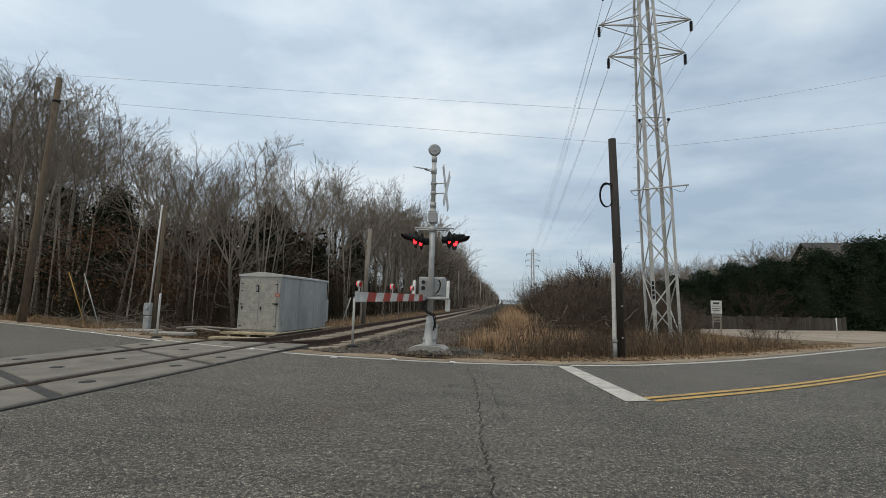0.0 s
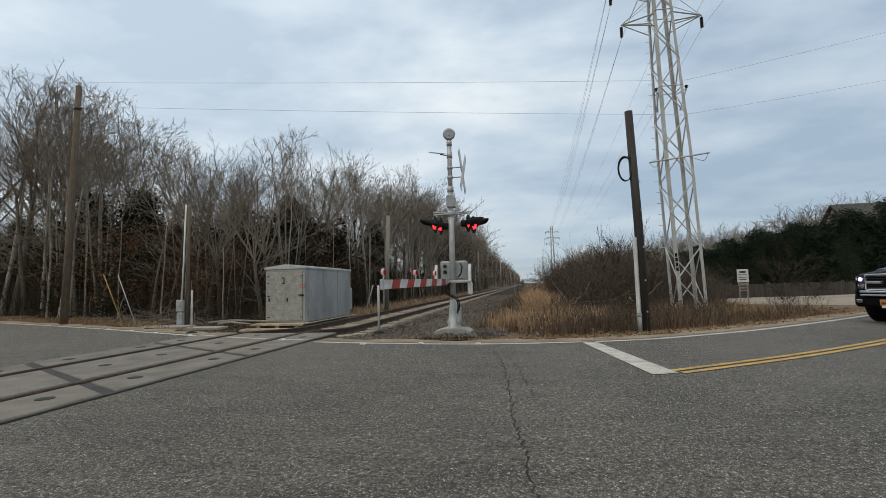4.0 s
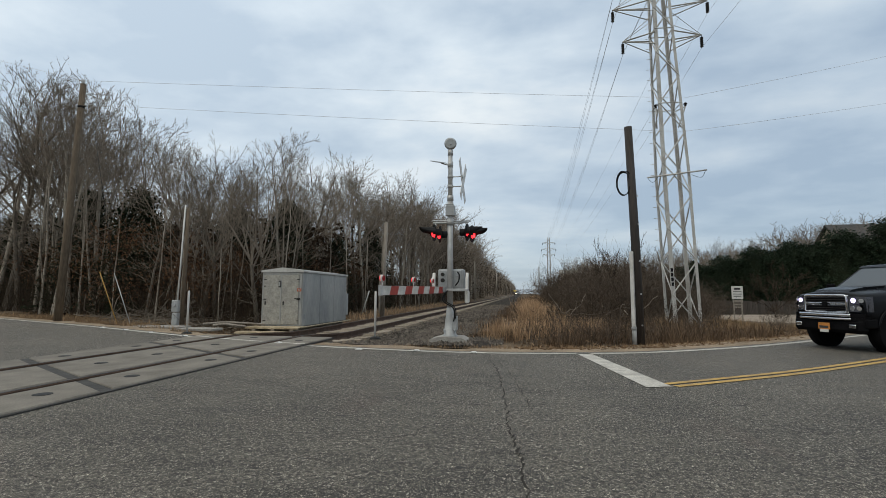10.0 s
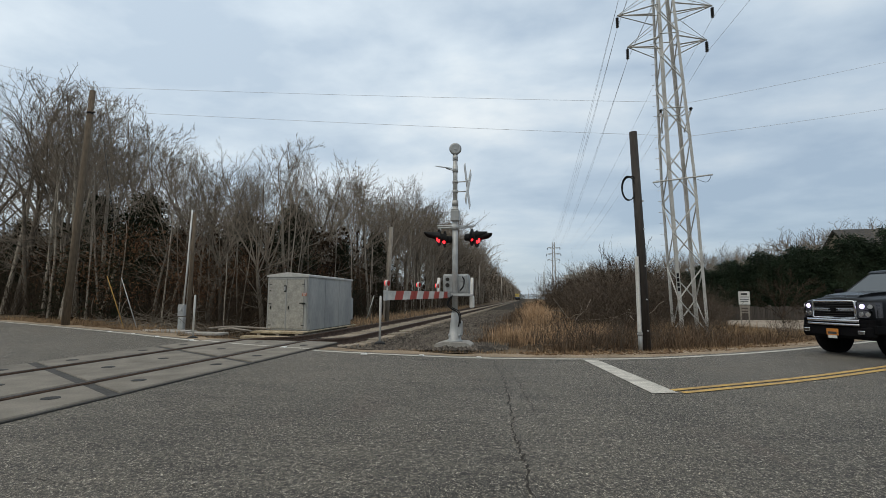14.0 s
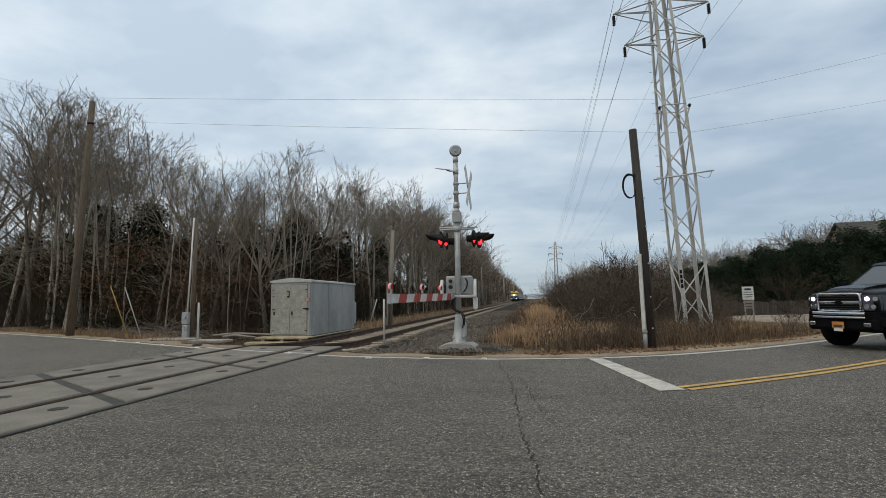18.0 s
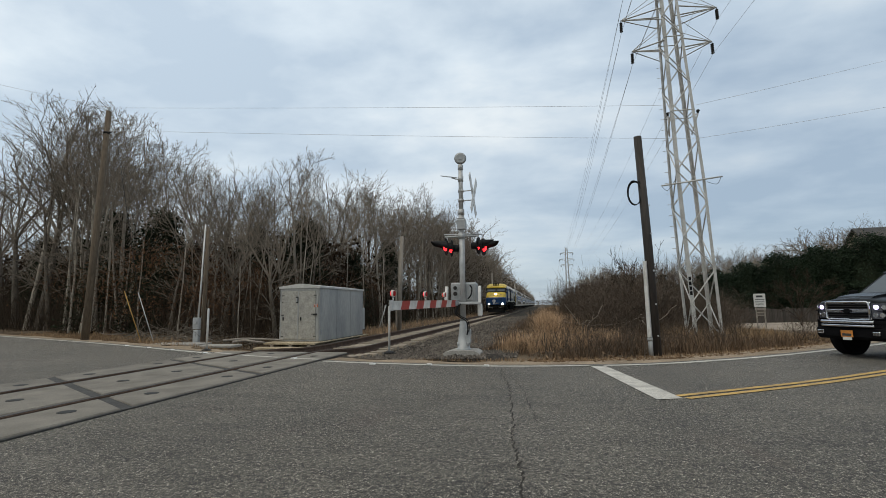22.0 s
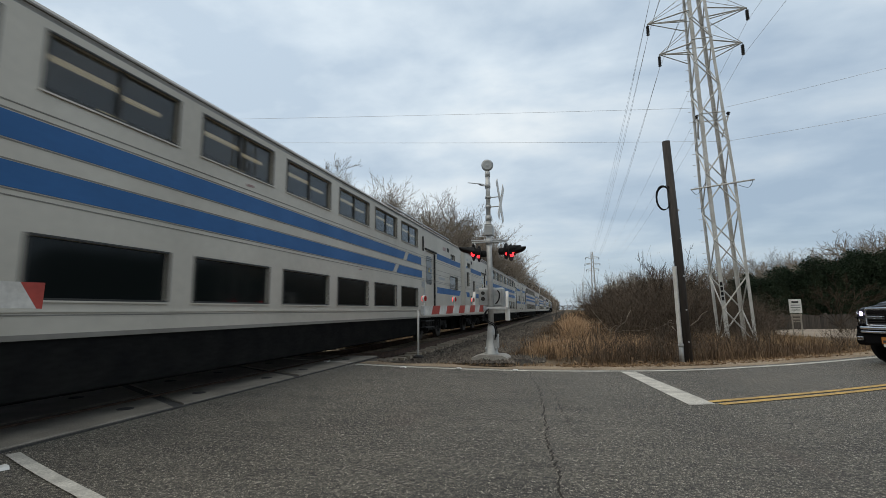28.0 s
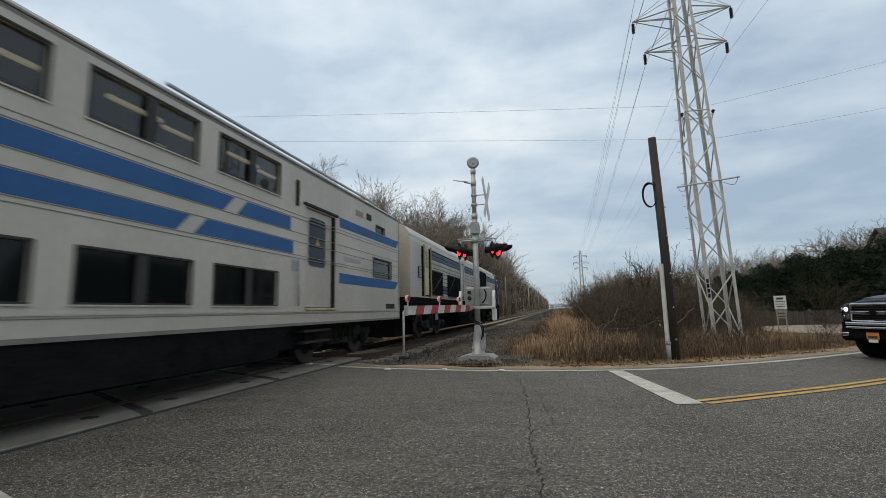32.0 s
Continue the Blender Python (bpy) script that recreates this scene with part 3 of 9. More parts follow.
def build_road():
    far = shift_line(EDGE, 0.24)
    near = [(x, y - 8.6 - 2.5 * smooth_step(-2, 4, x)) for x, y in EDGE]
    m = Mesh().strip(far, near, 0.0, 0.12)
    road = tagged(part("road", m, ASPHALT), "worn grey asphalt road with cracks and pale stones in it", "road", kind="structure")
    # gravel margin beyond the edge line
    m = Mesh()
    rows = [shift_line(EDGE, d) for d in (0.14, 0.9, 1.7)]
    for k, (a, b) in enumerate(zip(rows, rows[1:])):
        n = len(a)
        za = [(-0.012, -0.03, -0.1)[k]] * n
        zb = [(-0.012, -0.03, -0.16)[k + 1]] * n
        keep = [i for i in range(n) if -40 < a[i][0] < 40]
        vs = [(a[i][0], a[i][1], za[i]) for i in keep] + [(b[i][0] + 0.25 * noise.noise((b[i][0] * 1.3, k, 0)), b[i][1] + 0.3 * noise.noise((b[i][0], k, 5)), max(zb[i], ground_z(*b[i]) + 0.01)) for i in keep]
        q = len(keep)
        m.add(vs, [(i, i + 1, i + 1 + q, i + q) for i in range(q - 1)], True)
    tagged(part("road_margin", m, SHOULDER), "sandy gravel margin of the road", "road margin", kind="structure")

    def line(pts, width, material, name, label, z=0.008):
        ob = part(name, Mesh().strip(shift_line(pts, width / 2), shift_line(pts, -width / 2), z, 0.0), material)
        return tagged(ob, label, "road marking", kind="structure")

    white = [p for p in EDGE if -60 < p[0] < 70]
    for piece in ([p for p in white if p[0] < -7.70], [p for p in white if p[0] > -4.26]):
        line(piece, 0.13, WHITE, "edge_line_far", "worn white edge line of the road")
    for x0, x1 in ((-7.60, -6.96), (-6.66, -5.40), (-5.08, -4.34)):
        line([(x0 + (x1 - x0) * k / 4, far_edge(x0 + (x1 - x0) * k / 4)) for k in range(5)], 0.10, WHITE, "edge_line_deck", "worn white edge line across the crossing panels", 0.039)
    near = [(-30, 12.3), (-16, 6.9), (-9, 4.2), (-4.6, 2.50), (-3.54, 2.1), (-2.73, 1.82), (-1.6, 1.42)]
    near = spline(near, 12)
    for piece in ([p for p in near if p[0] < -7.70], [p for p in near if p[0] > -4.26]):
        line(piece, 0.09, WHITE, "edge_line_near", "worn white edge line of the road")
    yl = spline([(1.63, 5.62), (2.43, 6.12), (3.36, 6.72), (4.52, 7.55), (6.45, 9.05), (9.5, 11.6), (18, 19), (40, 39.5)], 6)
    line(shift_line(yl, 0.075), 0.085, YELLOW, "centre_line", "worn yellow line of the double centre line")
    line(shift_line(yl, -0.075), 0.085, YELLOW, "centre_line", "worn yellow line of the double centre line")
    m = Mesh().add([(0.88, 8.33, 0.008), (1.12, 8.40, 0.008), (1.62, 5.53, 0.008), (1.32, 5.44, 0.008)], [(0, 1, 2, 3)])
    tagged(part("stop_line", m, WHITE), "worn broad white stop line across the lane", "road marking", kind="structure")

    # cracks: thin dark seams with ragged sides
    def crack(pts, w, seed):
        rng = random.Random(seed)
        pts = spline(pts, 14)
        l, r = [], []
        for x, y in pts:
            j = rng.uniform(-0.02, 0.02)
            k = 0.75 * w * rng.uniform(0.25, 1.2)
            l.append((x - k + j, y + j)), r.append((x + k + j, y + j))
        m = Mesh().strip(l, r, 0.004)
        tagged(part("road_crack", m, CRACK), "dirt-filled crack in the asphalt", "road crack", kind="structure")

    crack([(-0.62, 7.95), (-0.55, 7.2), (-0.36, 6.0), (-0.30, 5.3), (-0.2, 4.2), (-0.17, 3.7), (-0.1, 3.15), (-0.05, 2.6), (0.02, 1.8)], 0.011, 1)
    crack([(-0.42, 7.1), (-0.2, 6.0), (-0.08, 5.0), (0.02, 4.2)], 0.006, 2)
    crack([(-4.0, 4.5), (-3.5, 4.35), (-3.2, 4.2), (-2.85, 3.95)], 0.012, 3)
    crack([(-1.6, 3.3), (-1.1, 3.12), (-0.55, 2.98)], 0.006, 4)
    crack([(-12.5, 9.5), (-11.0, 9.0), (-9.6, 8.3), (-8.4, 7.9)], 0.015, 5)
    crack([(2.2, 2.9), (2.7, 3.3), (3.4, 3.9), (4.2, 4.3)], 0.008, 6)
    crack([(1.0, 7.0), (2.2, 7.2), (3.5, 7.9), (5.2, 9.2)], 0.006, 7)
    crack([(-2.6, 7.4), (-1.6, 7.0), (-0.5, 6.9), (0.9, 6.8)], 0.005, 8)
    # short fine cracks and gouges all over the lanes
    rng = random.Random(17)
    m = Mesh()
    for k in range(150):
        x, y = rng.uniform(-3.9, 6.5), rng.uniform(1.6, 8.0)
        if y > far_edge(x) - 0.4:
            continue
        L, a, w = rng.uniform(0.05, 0.16) if k % 4 else rng.uniform(0.3, 1.0), rng.gauss(0, 0.5), rng.uniform(0.0015, 0.0045)
        l, r = [], []
        for q in range(7):
            u = (q / 6 - 0.5) * L
            j = rng.uniform(-0.03, 0.03) * L
            px, py = x + u * math.cos(a) - j * math.sin(a), y + u * math.sin(a) + j * math.cos(a)
            ww = w * rng.uniform(0.4, 1.3) * (0.2 if q in (0, 6) else 1)
            l.append((px, py + ww)), r.append((px, py - ww))
        m.strip(l, r, 0.0042)
    tagged(part("fine_cracks", m, CRACK), "short fine cracks and gouges in the asphalt", "road crack", kind="stuff")
    return road


build_road()


def build_studs():
    """Small white raised markers along the edge lines."""
    base = thing("road_stud", pose(-3.04, 8.10, 0.008), "small white raised marker on the edge line", "road stud", "road studs")
    part("stud_body", Mesh().prism([(-0.055, 0), (0.055, 0), (0.038, 0.022), (-0.038, 0.022)], "y", -0.05, 0.05), SIGN_WHITE, base)
    for x in (-1.95, -0.90):
        copy_thing(base, pose(x, far_edge(x) - 0.03, 0.008))
    for x in (-8.05, -9.6, -10.9, -12.3):
        copy_thing(base, pose(x, far_edge(x) - 0.03, 0.008, 0, 0, -25))
    copy_thing(base, pose(-3.90, 2.06, 0.002, 0, 0, -20))
    copy_thing(base, pose(-4.95, 8.62, 0.034, 0, 0, -10))


build_studs()


def drop(y):
    """How far the line lies below its height at the crossing."""
    return 0.16 * smooth_step(9.8, 13.5, y)


def swept(prof, ys):
    """A rail along y that follows the line's fall."""
    n = len(prof)
    vs = [(u, y, w - drop(y)) for y in ys for u, w in prof]
    fs = [(j * n + i, j * n + (i + 1) % n, (j + 1) * n + (i + 1) % n, (j + 1) * n + i) for j in range(len(ys) - 1) for i in range(n)]
    return Mesh().add(vs, fs + [tuple(range(n)), tuple(reversed(range((len(ys) - 1) * n, len(ys) * n)))])


def rail_profile():
    return [(-0.07, -0.18), (0.07, -0.18), (0.07, -0.165), (0.012, -0.145), (0.012, -0.05), (0.036, -0.04), (0.036, -0.006), (0.028, 0), (-0.028, 0), (-0.036, -0.006), (-0.036, -0.04), (-0.012, -0.05), (-0.012, -0.145), (-0.07, -0.165)]


def build_track():
    track = thing("railway_track", pose(TRACK_X, 0, 0.04), "single railway track of rusty rails on weathered ties", "railway track", kind="structure")
    RAIL_Y = [-60, 9.8, 10.4, 11.0, 11.6, 12.2, 12.8, 13.5, 1290]
    for sx in (-1, 1):
        prof = [(u + sx * GAUGE / 2, w) for u, w in rail_profile()]
        part("rail", swept(prof, RAIL_Y), RUST, track, "rusty steel rail")
        part("rail_head", swept([(sx * GAUGE / 2 - 0.026, 0.0), (sx * GAUGE / 2 + 0.026, 0.0), (sx * GAUGE / 2 + 0.026, 0.004), (sx * GAUGE / 2 - 0.026, 0.004)], RAIL_Y), RAILTOP, track, "polished top of the rail")
    tie = Mesh().box((0, 0, -0.245), (2.72, 0.23, 0.16), 0.012).data("tie", TIE)
    rng = random.Random(5)
    y = 10.05
    plate = Mesh()
    for k in range(170):
        ob = part("tie", tie, None, track)
        ob.matrix_local = pose(rng.uniform(-0.05, 0.05), y, rng.uniform(-0.01, 0.008) - drop(y), 0, rng.uniform(-0.4, 0.4), rng.uniform(-1, 1))
        for sx in (-1, 1):
            plate.box((sx * GAUGE / 2, y, -0.175 - drop(y)), (0.34, 0.19, 0.02))
            for q in (-0.11, 0.11):
                plate.box((sx * GAUGE / 2 + q, y + 0.05, -0.155 - drop(y)), (0.03, 0.03, 0.03))
        y += 0.545
    far = Mesh()
    while y < 620:
        far.box((0, y, -0.36), (2.5, 0.23, 0.16))
        y += 0.6
    tagged(part("far_ties", far, TIE, track), kind="stuff")
    tagged(part("tie_plates", plate, RUST, track), kind="stuff")

    # ballast shoulder
    prof = [(-2.9, -0.60), (-1.75, -0.27), (-1.4, -0.235), (1.4, -0.235), (1.95, -0.20), (3.6, -0.07), (5.0, -0.05), (5.4, -0.2)]
    m = Mesh()
    ys = list(np.arange(9.4, 70, 0.5)) + list(np.arange(70, 300, 4)) + list(np.arange(300, 1300, 40))
    n = len(prof)
    vs = []
    for yy in ys:
        for u, w in prof:
            fall = 0.35 * smooth_step(10.6, 9.4, yy) if abs(u) < 2 else 0.1 * smooth_step(10.6, 9.4, yy)
            vs.append((u + TRACK_X + 0.2 * noise.noise((u, yy * 0.7, 1)), yy, w + 0.03 * noise.noise((u * 3, yy * 2, 2)) - fall * 0.2 - drop(yy)))
    m.add(vs, [(j * n + i, j * n + i + 1, (j + 1) * n + i + 1, (j + 1) * n + i) for j in range(len(ys) - 1) for i in range(n - 1)], True)
    tagged(part("ballast_bed", m, BALLAST), "brown-grey bed of crushed stone under the ties", "ballast", kind="structure")
    # loose stones on it
    rng = np.random.RandomState(3)
    oct_v = np.array([(1, 0, 0), (-1, 0, 0), (0, 1, 0), (0, -1, 0), (0, 0, 1), (0, 0, -1)], float)
    oct_f = [(0, 2, 4), (2, 1, 4), (1, 3, 4), (3, 0, 4), (2, 0, 5), (1, 2, 5), (3, 1, 5), (0, 3, 5)]
    m = Mesh()
    for k in range(26000):
        yy = 9.6 + 42 * rng.rand() ** 1.6 if k < 16000 else 10.9 + 9 * rng.rand() ** 1.3
        u = rng.uniform(-2.6, 4.9) if k < 16000 else rng.uniform(2.4, 5.5)
        w = max(float(np.interp(u, [p[0] for p in prof], [p[1] for p in prof])) - drop(yy), ground_z(u + TRACK_X, yy) if u > 3.0 else -1)
        s = rng.uniform(0.018, 0.046) * (1 + 0.02 * (yy - 9.6))
        v = oct_v * (s * rng.uniform(0.6, 1.3, (6, 1))) + rng.uniform(-0.3, 0.3, (6, 3)) * s
        m.add(v + (u + TRACK_X, yy, w + 0.012), oct_f)
    tagged(part("ballast_stones", m, STONE), "loose crushed stones of the track bed", "ballast", kind="stuff")


build_track()


def build_crossing():
    """Concrete panels between and beside the rails, set askew, with dark joints."""
    deck = thing("crossing_deck", pose(TRACK_X, 0, 0), "grey concrete crossing panels between and beside the rails", "level crossing", kind="structure")
    h = GAUGE / 2
    rows = (("field_panel", h + 0.09, h + 0.84), ("gauge_panel", -h + 0.15, h - 0.15), ("field_panel", -h - 0.80, -h - 0.09))
    rng = random.Random(2)
    ends = [-4.8, -2.35, 0.1, 2.55, 5.0, 7.45, 10.3]
    lug = Mesh().disc((0, 0, 0), (0, 0, 1), 0.085, 0.006, 14).data("lifting_socket", RUBBER)
    for name, x0, x1 in rows:
        for k in range(len(ends) - 1):
            a, b = ends[k] + 0.075, ends[k + 1] - 0.075
            last = k == len(ends) - 2
            def sk(x):
                return -0.53 * x
            q = [(x0, a + sk(x0)), (x1, a + sk(x1)), (x1, (10.0 if last else b + sk(x1))), (x0, (10.0 if last else b + sk(x0)))]
            m = Mesh()
            c = 0.012
            top = 0.032 + rng.uniform(-0.004, 0.003)
            inner = [(q[0][0] + c, q[0][1] + c), (q[1][0] - c, q[1][1] + c), (q[2][0] - c, q[2][1] - c), (q[3][0] + c, q[3][1] - c)]
            vs = [(*p, -0.1) for p in q] + [(*p, top - c) for p in q] + [(*p, top) for p in inner]
            fs = [(0, 1, 5, 4), (1, 2, 6, 5), (2, 3, 7, 6), (3, 0, 4, 7), (4, 5, 9, 8), (5, 6, 10, 9), (6, 7, 11, 10), (7, 4, 8, 11), (8, 9, 10, 11)]
            m.add(vs, fs)
            pan = part(name, m, PANEL, deck)
            mid = (x0 + x1) / 2
            for yy in ((a + 0.45 + sk(mid), b - 0.45 + sk(mid)) if name == "field_panel" else (a + 0.6 + sk(mid), b - 0.7 + sk(mid))):
                if yy < 9.7:
                    s = part("lifting_socket", lug, None, pan)
                    s.matrix_local = pose(mid + rng.uniform(-0.05, 0.05), yy, top + 0.001)
    part("joint_filler", Mesh().box((0.02, 2.9, 0.004), (3.33, 14.2, 0.024)), JOINT, deck, "dark rubber in the joints")


build_crossing()


# ---------------------------------------------------------------- crossing signal, hut, poles, tower
def arm_mesh_stripes(arm, length, height, thick, first_white=True, n=8, tip=0.0):
    """Slanted red and white pieces along the arm, which runs along local y from its pivot at 0 to -length."""
    step = (length - tip) / n
    slant = height * 0.55
    for k in range(n):
        a, b = -length + tip + k * step, -length + tip + (k + 1) * step
        h = height / 2
        lo = slant if k or tip else 0
        hi = slant if k < n - 1 else 0
        poly = [(a - lo / 2, -h), (b - hi / 2, -h), (b + hi / 2, h), (a + lo / 2, h)]
        red = (k % 2 == 1) == first_white
        part("red_band" if red else "white_band", Mesh().prism(poly, "x", -thick / 2, thick / 2), REDWHITE_R if red else REDWHITE_W, arm)
    if tip:
        h = height / 2
        part("red_band", Mesh().prism([(-length, -h), (-length + tip - slant / 2, -h), (-length + tip + slant / 2, h), (-length, h)], "x", -thick / 2, thick / 2), REDWHITE_R, arm)


def arm_lamp(arm, y, h):
    m = Mesh().tube([(0, y, h), (0, y, h + 0.05)], 0.012, 6)
    m.disc((0, y, h + 0.115), (1, 0, 0), 0.055, 0.035, 16)
    base = part("arm_lamp", m, PVC, arm, "small red lamp on the arm")
    for x in (0.021, -0.021):
        part("lamp_lens", Mesh().disc((x, y, h + 0.115), (1, 0, 0), 0.046, 0.012, 14), RED_LENS if x < 0 else RED_DIM, base)


def signal_head(mast, x, z, way):
    """A round black plate with a long hood and a lit red lens, facing way."""
    w = Vector(way).normalized()
    c = Vector((x, 0, z))
    side = Vector((0, 0, 1)).cross(w).normalized()
    up = Vector((0, 0, 1))
    head = part("signal_head", Mesh().disc(c - w * 0.06, w, 0.085, 0.16, 16).disc(c + w * 0.03, w, 0.205, 0.012, 28), BLACK, mast, "black signal head with round backplate")
    part("lens", Mesh().disc(c + w * 0.055, w, 0.112, 0.045, 20, 0.085), RED_LENS, head, "lit red lens")
    # hood: a half tube open below, longer on top
    m = Mesh()
    n, L = 15, 0.40
    vs = []
    for q, (r, push) in enumerate(((0.130, 0), (0.140, 0))):
        for k in range(n):
            a = math.pi * (-0.12 + 1.24 * k / (n - 1))
            rim = side * math.cos(a) + up * math.sin(a)
            reach = L * (0.25 + 0.75 * max(0, math.sin(a)) ** 0.32)
            vs.append(c + rim * r + w * 0.035)
            vs.append(c + rim * r + w * reach)
    for k in range(n - 1):
        a = 2 * k
        m_in, m_out = a, a + 2 * n
        m.f += [(m_in, m_in + 1, m_in + 3, m_in + 2), (m_out, m_out + 2, m_out + 3, m_out + 1), (m_in + 1, m_out + 1, m_out + 3, m_in + 3)]
        m.s += [True, True, False]
    m.v = [tuple(p) for p in vs]
    part("hood", m, BLACK, head, "long black hood over the lens")


def build_signal():
    mast = thing("crossing_signal", pose(-1.72, 10.62, 0), "silver crossing signal mast with lit red lamps and a bell", "crossing signal")
    part("concrete_foot", Mesh().prism([(-0.44, -0.12), (0.42, -0.12), (0.41, -0.01), (0.30, 0.05), (-0.22, 0.06), (-0.42, 0.0)], "y", -0.34, 0.34), CONCRETE, mast, "weathered concrete foot")
    part("mast_foot", Mesh().tube([(0, 0, 0.04), (0, 0, 0.08), (0, 0, 0.09), (0, 0, 0.50), (0, 0, 0.54), (0, 0, 0.72)], [0.18, 0.18, 0.15, 0.105, 0.10, 0.08], 16).box((0.12, -0.05, 0.36), (0.13, 0.14, 0.34), 0.02), GREYBOX, mast, "flared grey foot of the mast")
    for k in range(4):
        a = math.pi / 4 + k * math.pi / 2
        part("anchor_bolt", Mesh().tube([(0.17 * math.cos(a), 0.17 * math.sin(a), 0.15), (0.17 * math.cos(a), 0.17 * math.sin(a), 0.23)], 0.018, 6), GALV, mast)
    part("mast_pole", Mesh().tube([(0, 0, 0.6), (0, 0, 3.35)], 0.068, 16), SILVER, mast)
    part("mast_extension", Mesh().tube([(0, 0, 3.3), (0, 0, 4.52)], 0.055, 16).tube([(0, 0, 3.27), (0, 0, 3.40)], 0.077, 16).tube([(0, 0, 4.40), (0, 0, 4.52)], 0.065, 14), SILVER, mast)
    way = Vector((0.18, -0.98, 0))
    bell = part("bell", Mesh().disc(Vector((0, 0, 4.68)), way, 0.135, 0.07, 24).disc(Vector((0, 0, 4.68)) + way * 0.05, way, 0.15, 0.03, 24, 0.11), GREYBOX, mast, "round grey bell")
    part("bell_hub", Mesh().disc(Vector((0, 0, 4.68)) + way * 0.07, way, 0.03, 0.03, 12), GALV, bell)
    part("bell_bracket", Mesh().tube([(0, 0, 4.5), (0, 0, 4.58)], 0.045, 12), SILVER, mast)
    # thin plate held out to the side
    plate = part("plate_sign", Mesh().box((-0.27, -0.12, 4.21), (0.36, 0.22, 0.016), 0.0, Euler((radians(8), radians(14), radians(-20))).to_matrix()), GALV, mast, "thin metal plate seen edge-on")
    part("plate_bracket", Mesh().tube([(0, 0, 4.15), (-0.12, -0.03, 4.17), (-0.22, -0.06, 4.2)], 0.014, 6).tube([(0, 0, 4.10), (0, 0, 4.24)], 0.068, 12), SILVER, plate)
    # crossbuck
    n = Vector((0.995, -0.06, 0)).normalized()
    side = Vector((0, 0, 1)).cross(n).normalized()
    cb = part("crossbuck_bracket", Mesh().tube([(0, 0, 3.62), tuple(n * 0.3 + Vector((0, 0, 3.62)))], 0.014, 6).tube([(0, 0, 3.59), (0, 0, 3.66)], 0.07, 12), SILVER, mast, "clamped steel bracket")
    part("crossbuck_bracket", Mesh().tube([(0, 0, 3.86), tuple(n * 0.3 + Vector((0, 0, 3.86)))], 0.014, 6).tube([(0, 0, 3.83), (0, 0, 3.89)], 0.07, 12), SILVER, mast, "clamped steel bracket")
    for sg in (-1, 1):
        d = (side * 0.62 * sg + Vector((0, 0, 0.78))).normalized()
        u = n.cross(d)
        turn = Matrix((d, u, n)).transposed()
        c = n * (0.31 + 0.012 * sg) + Vector((0, 0, 3.74))
        part("crossbuck_board", Mesh().box(c, (1.15, 0.20, 0.012), 0.003, turn), SIGN_WHITE, cb, "white board of the crossbuck, seen nearly edge-on")
    part("junction_box", Mesh().box((0.01, -0.02, 3.02), (0.21, 0.2, 0.25), 0.015).box((0, 0, 3.17), (0.18, 0.18, 0.04), 0.01), GREYBOX, mast, "small grey junction box")
    # lamp arm
    part("lamp_arm", Mesh().tube([(-0.42, 0, 2.74), (0.42, 0, 2.74)], 0.022, 8).tube([(-0.42, -0.1, 2.78), (0.5, 0.05, 2.78)], 0.014, 8).tube([(0, 0, 2.68), (0, 0, 2.82)], 0.085, 12).tube([(0.2, 0, 2.74), (0.45, -0.02, 2.88)], 0.014, 6), SILVER, mast, "tube that carries the lamps")
    signal_head(mast, -0.36, 2.50, (-0.90, -0.43, -0.03))
    signal_head(mast, 0.38, 2.50, (0.985, -0.15, -0.03))
    for x, w in ((-0.22, (-0.93, -0.36, 0)), (0.50, (0.97, -0.22, -0.03))):
        signal_head(mast, x, 2.46, w)
    for x in (-0.36, 0.40):
        part("lamp_hanger", Mesh().tube([(x, 0, 2.76), (x, 0, 2.55)], 0.02, 8), SILVER, mast)
    # gate mechanism
    mech = part("gate_mechanism", Mesh().box((0.0, 0.27, 1.38), (0.62, 0.36, 0.50), 0.03).box((0.0, 0.08, 1.40), (0.50, 0.03, 0.40), 0.01), GREYBOX, mast, "grey gate mechanism box")
    part("mechanism_cover", Mesh().disc((-0.19, 0.055, 1.50), (0, 1, 0), 0.045, 0.05, 14), DARKMETAL, mech)
    part("mechanism_cover", Mesh().disc((-0.19, 0.055, 1.36), (0, 1, 0), 0.05, 0.05, 14), DARKMETAL, mech)
    part("conduit_loop", Mesh().tube(spline([(0.12, 0.03, 1.24), (0.2, -0.02, 1.33), (0.22, 0.0, 1.48), (0.17, 0.04, 1.56)], 5), 0.016, 6), BLACK, mech, "black conduit loop")
    part("latch", Mesh().box((0.17, 0.055, 1.50), (0.06, 0.03, 0.1), 0.005), GALV, mech)
    for x in (-0.40, 0.40):
        part("gate_bracket", Mesh().prism([(-0.06, 1.10), (0.06, 1.10), (0.12, 1.52), (0.03, 1.54), (-0.04, 1.40)], "x", x - 0.03, x + 0.03), SIGN_WHITE, mech, "silver bracket of the gate arm")
    part("counterweight", Mesh().box((0.40, 0.04, 0.97), (0.11, 0.12, 0.30), 0.03), SIGN_WHITE, mech, "silver counterweight")
    part("cross_channel", Mesh().box((0, -0.10, 1.13), (0.90, 0.05, 0.06), 0.01), SILVER, mech)
    pts = spline([(-0.05, -0.22, 1.1), (-0.14, -0.26, 0.93), (-0.06, -0.24, 0.82), (0.10, -0.2, 0.72), (0.13, -0.16, 0.55), (0.10, -0.12, 0.40)], 5)
